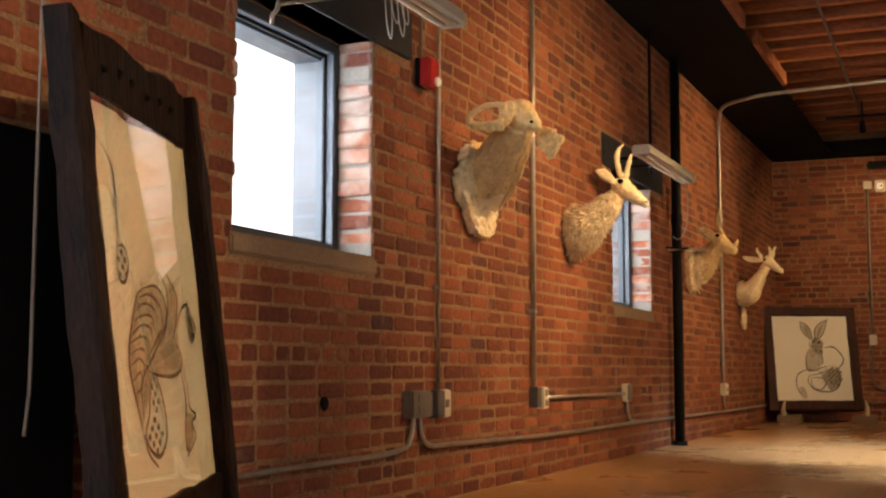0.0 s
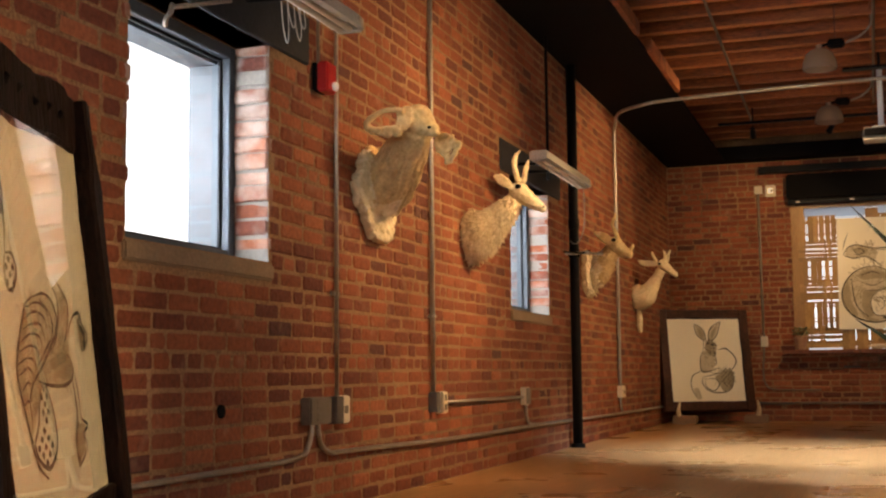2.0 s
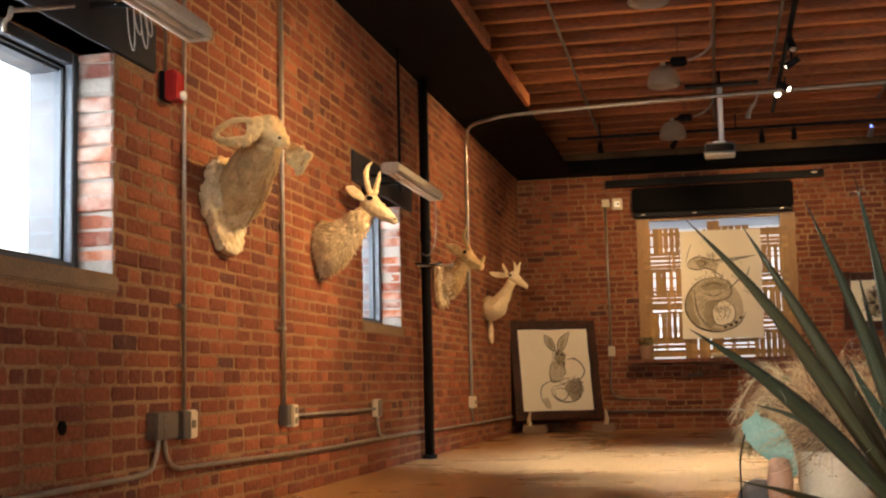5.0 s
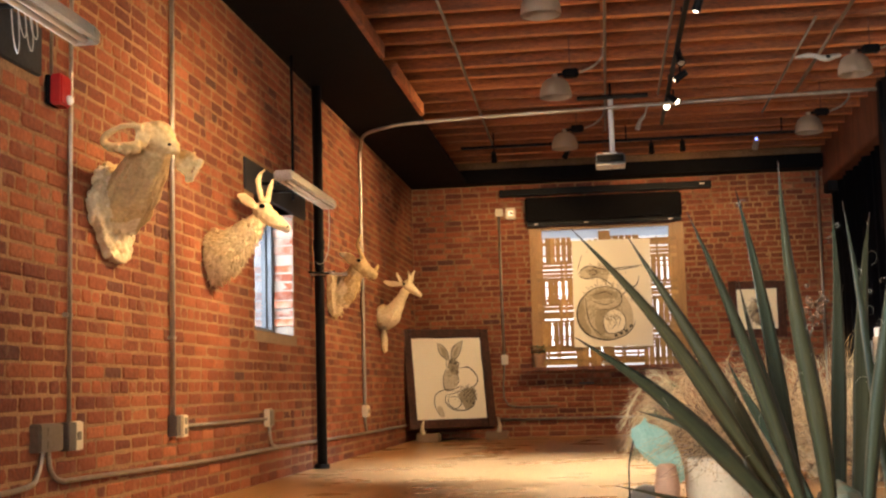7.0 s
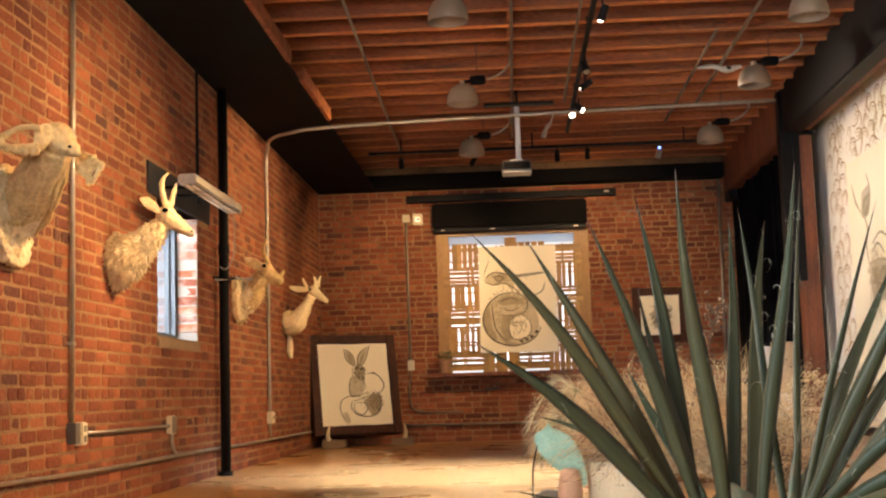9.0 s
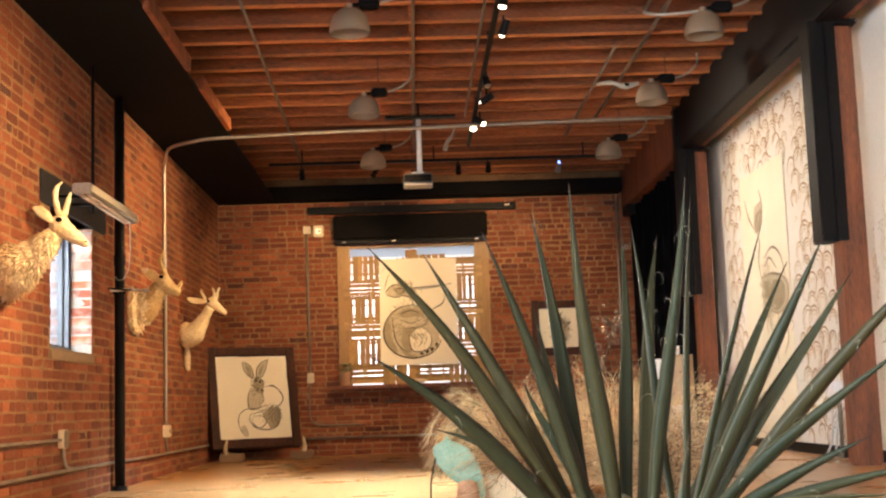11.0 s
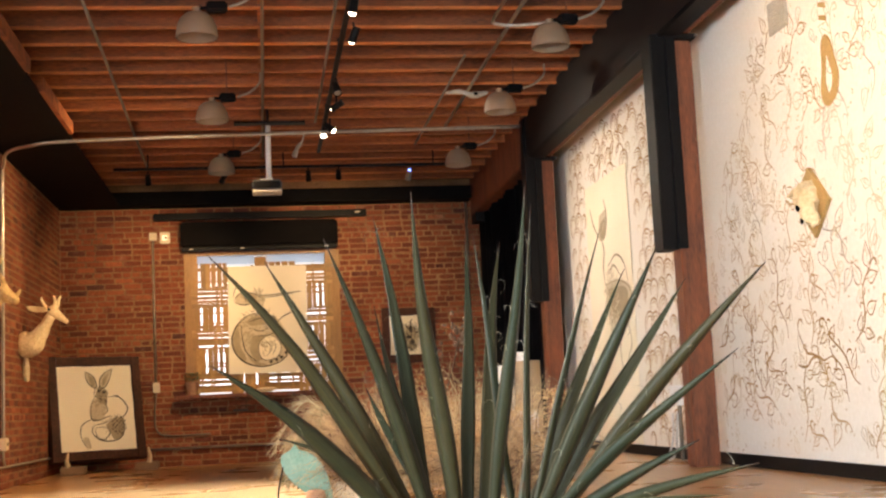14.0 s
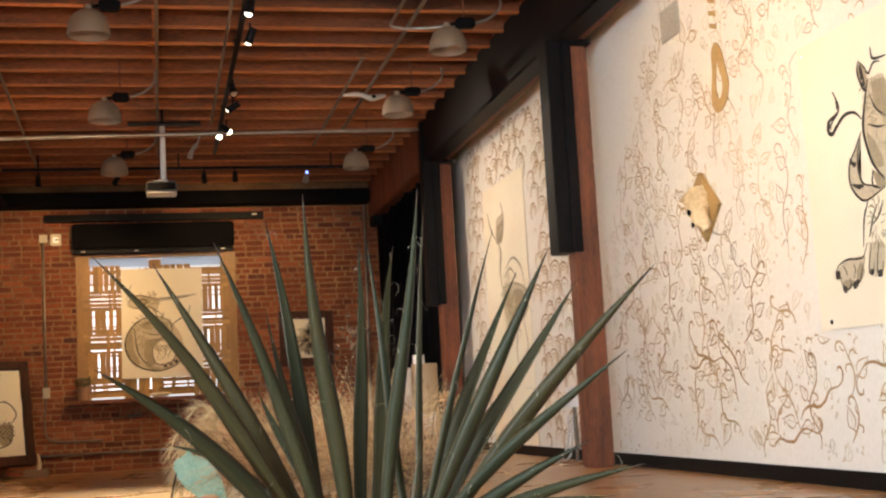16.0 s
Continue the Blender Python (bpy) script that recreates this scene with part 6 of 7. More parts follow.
def vines(region, seed, keep, size=(0.06, 0.115), stems=(7, 16)):
    """Strokes of wandering vines on the plane x = RIGHT_X; region: y0, y1, z0, z1."""
    rng = random.Random(seed)
    kinds = {"vine_dark": B(), "vine_mid": B(), "vine_pale": B(), "grey_vine": B()}
    lift = [0]

    def draw(kind, line, wide):
        line = [p for p in line]
        if len(line) < 2 or not all(keep(*p) for p in line):
            return
        lift[0] = (lift[0] + 1) % 40
        pts = smooth_line([(RIGHT_X, p[0], p[1]) for p in line], 4)
        n = len(pts)
        ribbon(kinds[kind], pts, [wide * (0.5 + 0.7 * math.sin(math.pi * (i + 0.3) / n)) for i in range(n)], (-1, 0, 0), 0.0015 + lift[0] * 0.00004)

    y0, y1, z0, z1 = region

    def leaf(c, a, size, kind, bold):
        for k, l in enumerate(leaf_outline(c, a, size, rng)):
            draw(kind if k < 2 else "vine_pale", l, bold if k < 2 else bold * 0.55)

    taken = {}

    def free(c, owner, grid=0.062):
        """True where no other stem or leaf has been painted yet; marks the spot."""
        key = (int(c[0] / grid), int(c[1] / grid))
        if taken.get(key, owner) != owner:
            return False
        taken[key] = owner
        return True

    # climbing stems on a loose grid, each with leaves and tendrils to either side
    nu, nv = int((y1 - y0) / 0.21), int((z1 - z0) / 0.25)
    order = list(range(nu * nv))
    rng.shuffle(order)
    for cell in order:
        y = y0 + (cell % nu + rng.uniform(0.1, 0.9)) * (y1 - y0) / nu
        z = z0 + (cell // nu + rng.uniform(0.0, 0.9)) * (z1 - z0) / nv
        low = z < z0 + 0.75
        kind = rng.choice(("vine_dark", "vine_mid", "vine_mid") if low else ("vine_mid", "vine_pale", "vine_mid", "grey_vine"))
        a, ph, amp = rng.gauss(1.57, 0.8), rng.uniform(0, 6), rng.uniform(0.25, 0.6)
        bold = rng.uniform(0.0062, 0.0092) + (0.002 if low else 0)
        line = [(y, z)]
        if not free((y, z), cell):
            continue
        for i in range(rng.randint(*stems)):
            a += amp * math.sin(ph + i * 0.8) + (1.57 - a) * 0.05
            p = (y + 0.046 * math.cos(a), z + 0.046 * math.sin(a))
            if not free(p, cell):
                break
            y, z = p
            line.append(p)
            sd = 1 if i % 2 else -1
            what = rng.random()
            if what < 0.42:
                b, big = a + sd * rng.uniform(0.6, 1.3), rng.uniform(*size)
                c = (y + 0.030 * math.cos(b), z + 0.030 * math.sin(b))
                if free((c[0] + big * 0.6 * math.cos(b), c[1] + big * 0.6 * math.sin(b)), cell):
                    draw(kind, [(y, z), ((y + c[0]) / 2 + 0.006 * sd, (z + c[1]) / 2), c], bold * 0.7)
                    leaf(c, b + rng.uniform(-0.3, 0.3), big, kind, 0.0062)
            elif what < 0.62:
                draw(kind, curl((y, z), a + sd * 0.7, rng.uniform(0.022, 0.040), sd, 8), bold * 0.8)
            elif what < 0.74:
                draw(kind, [(y, z), (y + 0.03 * math.cos(a + sd), z + 0.03 * math.sin(a + sd)), (y + 0.05 * math.cos(a + 0.6 * sd), z + 0.05 * math.sin(a + 0.6 * sd))], bold * 0.7)
        if len(line) > 2:
            draw(kind, line, bold)
            draw(kind, curl(line[-1], a, rng.uniform(0.026, 0.045), rng.choice((-1, 1)), 9), bold)
    # heavier runners near the foot of the panel
    for k in range(9):
        y, z, a = y0 + 0.2 + (y1 - y0 - 0.6) * (k + rng.random() * 0.6) / 9, z0 + rng.uniform(0.05, 0.55), rng.choice((0.3, 2.8)) + rng.uniform(-0.4, 0.4)
        line = [(y, z)]
        for i in range(6):
            a += 0.75 * math.cos(1.6 * i + k)
            y, z = y + 0.070 * math.cos(a), z + 0.055 * math.sin(a)
            line.append((y, z))
        draw("vine_dark", line, 0.0125)
        draw("vine_dark", curl(line[-1], a, 0.048, rng.choice((-1, 1)), 9), 0.010)
    # loose leaves, buds and flecks between the stems
    nu, nv = int((y1 - y0) / 0.15), int((z1 - z0) / 0.15)
    for cell in range(nu * nv):
        y, z = y0 + (cell % nu + rng.random()) * (y1 - y0) / nu, z0 + (cell // nu + rng.random()) * (z1 - z0) / nv
        lk = rng.choice(("vine_pale", "grey_vine", "vine_pale"))
        if rng.random() < 0.7 and free((y, z), -1 - cell):
            leaf((y, z), rng.choice((1.57, -1.57)) + rng.uniform(-0.7, 0.7), rng.uniform(*size) * 0.85, lk, 0.0045)
        for _ in range(2):
            y, z, a = rng.uniform(y0, y1), rng.uniform(z0, z1), rng.uniform(0, 6.28)
            draw("vine_pale", [(y, z), (y + 0.012 * math.cos(a), z + 0.012 * math.sin(a)), (y + 0.02 * math.cos(a + 0.6), z + 0.02 * math.sin(a + 0.6))], 0.008)
    for kind, bm in kinds.items():
        tagged(part("painted_vine", bm, kind, wall_right), "hand-painted vine strokes and leaves", kind="stuff")


def keep_near(y, z):
    if not (STEP + 0.09 < z < 3.0 and 3.0 < y < 7.92):
        return False
    if z > 1.62 and y > 7.75 - (z - 1.68) * 0.82:      # bare upper corner beside the post
        return False
    if y < 5.17 and 0.80 < z < 2.10:                  # behind the pinned sheet
        return False
    return True


vines((3.2, 7.85, STEP + 0.1, 2.95), 31, keep_near, size=(0.080, 0.140), stems=(5, 11))


def scrolls():
    """Rows of hooked scrolls on the farther panel."""
    rng = random.Random(12)
    kinds = {"vine_dark": B(), "vine_mid": B(), "vine_pale": B()}
    k = 0
    for row in range(21):
        z = STEP + 0.14 + row * 0.135
        y = 7.92 + (row % 2) * 0.08
        while y < 11.5:
            y += rng.uniform(0.13, 0.24)
            zz = z + rng.uniform(-0.03, 0.03)
            if (9.42 < y < 10.98 and zz < 2.42) or y > 11.45 or zz > 2.86:
                continue
            r, sd, tilt = rng.uniform(0.07, 0.13), rng.choice((-1, 1, 1)), rng.gauss(0, 0.6)
            end = rng.uniform(2.8, 4.6)
            for shrink, kind, wide in ((1.0, "vine_dark", 0.013), (0.72, "vine_mid", 0.010), (0.45, "vine_pale", 0.010)):
                if rng.random() < 0.2:
                    continue
                line = [(RIGHT_X, y + sd * r * shrink * (math.cos(t) * 1.15 + 0.12 * t), zz + r * shrink * 0.95 * math.sin(t)) for t in np.linspace(-0.3 + tilt, end + tilt, 9)]
                pts = smooth_line(line, 2)
                n = len(pts)
                ribbon(kinds[kind], pts, [wide * (0.4 + 0.8 * math.sin(math.pi * (i + 0.4) / n)) for i in range(n)], (-1, 0, 0), 0.0015 + (k % 40) * 0.00004)
                k += 1
    for kind, bm in kinds.items():
        tagged(part("painted_scroll", bm, kind, wall_right), "hand-painted brown scroll strokes", kind="stuff")


scrolls()

# tail, haunch, bent limb and two clawed feet
E_OUTLINE_a = [
    (0.022, [(-0.56, 0.59), (-0.50, 0.48), (-0.53, 0.43), (-0.64, 0.40), (-0.66, 0.34), (-0.61, 0.31), (-0.54, 0.35), (-0.43, 0.40), (-0.31, 0.39), (-0.23, 0.33)]),
    (0.012, [(-0.53, 0.42), (-0.61, 0.38), (-0.62, 0.34)]),
    (0.014, [(-0.20, 0.71), (-0.23, 0.64), (-0.18, 0.52), (-0.13, 0.49)]),
    (0.014, [(-0.05, 0.76), (-0.03, 0.68), (0.12, 0.66)]),
    (0.012, [(-0.20, 0.70), (-0.15, 0.66), (-0.10, 0.60), (-0.03, 0.65), (0.05, 0.64)])]
E_OUTLINE_b = [
    (0.018, [(-0.11, 0.57), (-0.19, 0.38), (-0.22, 0.25), (-0.17, 0.07), (-0.10, -0.03), (-0.02, -0.10)]),
    (0.014, [(-0.25, 0.25), (-0.34, 0.15), (-0.43, 0.06), (-0.44, -0.06), (-0.36, -0.16), (-0.25, -0.20), (-0.03, -0.15)]),
    (0.011, [(-0.27, 0.21), (-0.32, 0.10), (-0.32, -0.02), (-0.27, -0.09), (-0.12, -0.13)]),
    (0.02, [(-0.42, 0.10), (-0.37, 0.05), (-0.35, 0.07)]),
    (0.02, [(-0.41, -0.07), (-0.34, -0.10), (-0.29, -0.10)])]
E_OUTLINE_c = [
    (0.012, [(-0.11, 0.47), (-0.05, 0.36), (0.05, 0.29)]),
    (0.011, [(-0.16, 0.28), (-0.05, 0.24), (0.04, 0.23)]),
    (0.013, [(-0.15, -0.02), (-0.17, -0.11), (-0.09, -0.15)]),
    (0.011, [(-0.24, -0.20), (-0.31, -0.31), (-0.35, -0.49)]),
    (0.009, [(-0.14, -0.24), (-0.21, -0.33), (-0.27, -0.44)])]
E_OUTLINE_d = [
    (0.009, [(-0.07, -0.23), (-0.14, -0.32), (-0.23, -0.37)])]
E_PALE = [
    [(-0.11, 0.57), (0.09, 0.50), (-0.02, -0.10), (-0.10, -0.03), (-0.17, 0.07), (-0.22, 0.25), (-0.19, 0.38)],
    [(-0.25, 0.25), (-0.34, 0.15), (-0.43, 0.06), (-0.44, -0.06), (-0.36, -0.16), (-0.25, -0.20), (-0.03, -0.15), (-0.12, -0.13), (-0.27, -0.09), (-0.33, 0.02)]]
E_WASH = [
    [(-0.08, 0.54), (0.09, 0.51), (0.05, 0.28), (-0.06, 0.37)],
    [(-0.19, 0.69), (-0.14, 0.65), (-0.13, 0.51), (-0.18, 0.52), (-0.23, 0.64)],
    [(-0.17, -0.01), (-0.07, -0.07), (-0.02, -0.11), (-0.03, -0.15), (-0.12, -0.14)],
    [(-0.19, 0.24), (-0.09, 0.14), (-0.02, 0.00), (-0.10, -0.01), (-0.17, 0.09)]]
E_INK = [
    [(-0.55, 0.58), (-0.50, 0.49), (-0.53, 0.46), (-0.54, 0.53)],
    [(-0.66, 0.39), (-0.63, 0.38), (-0.65, 0.33), (-0.67, 0.35)],
    [(-0.21, 0.69), (-0.17, 0.64), (-0.15, 0.51), (-0.19, 0.53)],
    [(-0.43, 0.11), (-0.36, 0.06), (-0.36, 0.04), (-0.42, 0.07)],
    [(-0.42, -0.07), (-0.29, -0.09), (-0.30, -0.11), (-0.40, -0.09)]]
E2_OUTLINE_a = [
    (0.014, [(-0.71, -0.59), (-0.63, -0.56), (-0.54, -0.55), (-0.44, -0.56), (-0.36, -0.55), (-0.30, -0.47)]),
    (0.012, [(-0.71, -0.59), (-0.73, -0.63), (-0.71, -0.66), (-0.66, -0.66)]),
    (0.012, [(-0.67, -0.65), (-0.65, -0.72), (-0.60, -0.75), (-0.55, -0.72), (-0.56, -0.67)]),
    (0.012, [(-0.55, -0.72), (-0.49, -0.73), (-0.43, -0.70), (-0.40, -0.65), (-0.36, -0.59)]),
    (0.01, [(-0.63, -0.58), (-0.59, -0.63), (-0.59, -0.66)])]
E2_OUTLINE_b = [
    (0.012, [(-0.25, -0.48), (-0.29, -0.58), (-0.31, -0.66), (-0.26, -0.67), (-0.24, -0.60)]),
    (0.012, [(-0.17, -0.49), (-0.20, -0.60), (-0.21, -0.67), (-0.16, -0.68), (-0.13, -0.61)]),
    (0.009, [(-0.49, -0.58), (-0.48, -0.63), (-0.50, -0.68)])]
E2_PALE = [
    [(-0.71, -0.59), (-0.54, -0.55), (-0.36, -0.55), (-0.36, -0.59), (-0.43, -0.70), (-0.55, -0.73), (-0.65, -0.72), (-0.71, -0.66)],
    [(-0.29, -0.47), (-0.11, -0.50), (-0.15, -0.68), (-0.31, -0.67)]]
E2_WASH = [
    [(-0.41, -0.58), (-0.37, -0.65), (-0.45, -0.72), (-0.47, -0.65)],
    [(-0.63, -0.68), (-0.50, -0.70), (-0.58, -0.75), (-0.67, -0.72)]]
E2_INK = [
    [(-0.74, -0.61), (-0.69, -0.61), (-0.68, -0.65), (-0.73, -0.67)],
    [(-0.66, -0.71), (-0.60, -0.73), (-0.62, -0.77), (-0.66, -0.75)],
    [(-0.53, -0.71), (-0.45, -0.69), (-0.47, -0.74), (-0.52, -0.75)],
    [(-0.30, -0.64), (-0.26, -0.65), (-0.27, -0.68), (-0.30, -0.68)],
    [(-0.21, -0.66), (-0.16, -0.66), (-0.16, -0.70), (-0.21, -0.70)]]
DRAW_E = dict(
    fills=[("pale_wash", E_PALE + E2_PALE), ("wash", E_WASH + E2_WASH), ("ink", E_INK + E2_INK)],
    strokes=[("ink", thinner(E_OUTLINE_a + E_OUTLINE_b + E_OUTLINE_c + E_OUTLINE_d, 0.8) + thinner(E2_OUTLINE_a + E2_OUTLINE_b, 0.6)),
             ("wash", hatch(R, -0.12, 0.50, 0.08, 0.12, 40, 0.04, 0.003)),
             ("wash", hatch(R, -0.02, 0.3, 0.10, 0.2, 50, 0.06, 0.004) + hatch(R, -0.16, -0.35, 0.06, 0.16, 40, 0.06, 0.004))])
FACE = pose(0, 0, 0, 0, 0, -90)
sheet("pinned_drawing", "large cream sheet with a bold ink drawing, pinned up", 1.25, 1.30, Matrix.Translation((RIGHT_X - 0.012, 4.50, 1.455)) @ FACE, **DRAW_E)
for y, z in ((5.03, 0.84), (5.09, 2.06)):
    tk = thing("tack", "small dark tack holding the sheet", "tack", (RIGHT_X - 0.016, y, z))
    part("head", blob(B(), (0, 0, 0), 0.010, (0.5, 1, 1), 2), "soot" if z < 1 else "white_card", tk)
F_OUTLINE_a = [
    (0.03, [(-0.77, 0.82), (-0.63, 0.68), (-0.40, 0.57)]),
    (0.03, [(-0.07, 0.84), (0.01, 0.70), (-0.31, 0.57)]),
    (0.035, [(-0.31, 0.57), (-0.18, 0.45), (-0.26, 0.32), (-0.20, 0.18)]),
    (0.022, [(-0.03, 0.32), (0.36, 0.38), (0.70, 0.29), (0.84, 0.12)]),
    (0.022, [(-0.05, 0.26), (0.22, 0.31), (0.49, 0.22)])]
F_OUTLINE_b = [
    (0.03, [(-0.20, 0.18), (0.32, 0.19), (0.82, 0.12), (0.90, -0.01), (0.47, -0.10), (-0.11, -0.01)]),
    (0.024, [(0.47, -0.10), (0.32, -0.29), (0.36, -0.46)]),
    (0.02, [(0.68, -0.09), (0.82, -0.28), (0.62, -0.40)])]
F_PALE = [
    [(-0.34, 0.73), (0.04, 0.74), (-0.08, 0.55), (-0.41, 0.55)],
    [(-0.19, 0.20), (0.83, 0.14), (0.89, -0.03), (0.44, -0.11), (-0.16, -0.02)]]
F_WASH = [
    [(-0.29, 0.67), (0.03, 0.69), (-0.11, 0.54), (-0.35, 0.56)],
    [(-0.05, 0.15), (0.69, 0.12), (0.74, -0.02), (0.38, -0.08), (-0.03, 0.01)]]
DRAW_F = dict(
    fills=[("pale_wash", F_PALE), ("wash", F_WASH)],
    strokes=[("pale_wash", F_OUTLINE_a + F_OUTLINE_b), ("wash", thinner(F_OUTLINE_a + F_OUTLINE_b, 0.5) + hatch(R, 0.05, 0.02, 0.14, 0.10, 60, 0.10, 0.008)), ("ink", thinner(F_OUTLINE_a, 0.28)), ("pale_wash", hatch(R, 0.05, 0.05, 0.25, 0.2, 70, 0.12, 0.012))])
sheet("scroll_drawing", "tall cream paper scroll with a faint drawing on the far panel", 1.30, 2.25, Matrix.Translation((RIGHT_X - 0.012, 10.25, 1.32)) @ FACE, **DRAW_F)

vent = thing("wall_vent", "beige square grille high on the painted panel", "vent", (RIGHT_X, 6.52, 2.68))
part("frame", box(B(), -0.012, 0, -0.125, 0.125, -0.095, 0.095, 0.003), "vent", vent)
for k in range(9):
    part("slat", box(B(), -0.017, -0.011, -0.11, 0.11, -0.082 + k * 0.0185, -0.070 + k * 0.0185), "vent", vent)


def plate_shape(name, label, outline, hole, thick, mat, category):
    """A flat cut board on the panel wall from an outline in (y, z)."""
    t = thing(name, label, category)
    bm = B()
    loop = smooth_line([(0, *p) for p in outline] + [(0, *outline[0])], 6)[:-1]
    inner = smooth_line([(0, *p) for p in hole] + [(0, *hole[0])], 6)[:-1] if hole else None
    if inner:
        a = [bm.verts.new(p) for p in loop]
        n = len(a)
        b = [bm.verts.new(inner[int(i * len(inner) / n) % len(inner)]) for i in range(n)]
        for i in range(n):
            bm.faces.new((a[i], a[(i + 1) % n], b[(i + 1) % n], b[i]))
    else:
        bm.faces.new([bm.verts.new((0, *p)) for p in outline])
    g2 = bmesh.ops.extrude_face_region(bm, geom=bm.faces[:])
    bmesh.ops.translate(bm, vec=(-thick, 0, 0), verts=[v for v in g2["geom"] if isinstance(v, bmesh.types.BMVert)])
    bmesh.ops.recalc_face_normals(bm, faces=bm.faces)
    bmesh.ops.translate(bm, vec=(RIGHT_X - 0.003, 0, 0), verts=bm.verts)
    part("board", bm, mat, t)
    return t


plate_shape("teardrop_ring", "ochre teardrop ring painted board high on the panel",
            [(5.97, 2.40), (6.02, 2.36), (6.03, 2.24), (6.06, 2.12), (6.04, 2.05), (5.98, 2.02), (5.89, 2.06), (5.85, 2.15), (5.88, 2.25), (5.92, 2.36)],
            [(5.975, 2.28), (5.99, 2.22), (6.0, 2.15), (5.985, 2.10), (5.96, 2.09), (5.93, 2.12), (5.92, 2.17), (5.94, 2.23), (5.955, 2.27), (5.965, 2.29)], 0.004, "ochre", "ornament")
for zz in (2.46, 2.53, 2.60):
    plate_shape("ochre_bar", "short slanted ochre mark above the teardrop", [(5.94, zz), (6.02, zz + 0.03), (6.02, zz + 0.055), (5.94, zz + 0.03)], None, 0.003, "ochre", "ornament")
plq = plate_shape("shield_plaque", "ochre diamond board with a small pale skull-like cast", [(6.266, 1.75), (6.047, 1.542), (6.243, 1.366), (6.46, 1.60)], None, 0.02, "ochre", "plaque")
bm = B()
sweep(bm, smooth_line([(-0.02, 6.40, 1.62), (-0.06, 6.37, 1.57), (-0.09, 6.32, 1.50), (-0.10, 6.26, 1.42), (-0.10, 6.23, 1.385)], 4), [0.04, 0.06, 0.07, 0.074, 0.075, 0.074, 0.07, 0.066, 0.06, 0.054, 0.048, 0.042, 0.038, 0.033, 0.028, 0.022, 0.014], 12)
sweep(bm, smooth_line([(-0.06, 6.41, 1.60), (-0.10, 6.46, 1.60), (-0.12, 6.49, 1.57)], 4), [0.02, 0.02, 0.018, 0.016, 0.014, 0.012, 0.01, 0.008, 0.005], 8)
for v in bm.verts:
    v.co += Vector((RIGHT_X + 0.025, -0.12, 0.03)) + Vector((noise.noise(v.co * 22), noise.noise(v.co * 25 + Vector((3, 1, 2))), noise.noise(v.co * 21))) * 0.026 + v.normal * noise.noise(v.co * 60) * 0.012
# solid black blobs put the shade of the cast's hollows in as colour
for at, r in (((RIGHT_X - 0.118, 6.215, 1.525), 0.016), ((RIGHT_X - 0.135, 6.14, 1.44), 0.010), ((RIGHT_X - 0.11, 6.19, 1.455), 0.012)):
    part("socket", blob(B(), at, r, (0.7, 1, 1.3), 2), "soot", plq, "black blob for the shade of a hollow in the cast")
part("cast", bm, "plaster_pale", plq, "pale rough plaster cast", True)
sx = thing("floor_socket", "grey conduit stub with a white box and cables beside the post", "socket", (5.17, 8.50, STEP))
part("box", box(B(), -0.02, 0.07, -0.05, 0.05, 0.38, 0.52, 0.006), "white_card", sx)
part("stub", rod(B(), (0.03, 0, 0.0), (0.03, 0, 0.38), 0.014, 14), "box", sx)
for k in (0, 1):
    part("cable", sweep(B(), smooth_line([(0.0 - 0.03 * k, -0.03, 0.33), (-0.02 - 0.03 * k, -0.05, 0.15), (-0.05 - 0.05 * k, -0.09, 0.05), (-0.10 - 0.06 * k, -0.1, 0.012)], 5), 0.008, 6), "cable", sx)


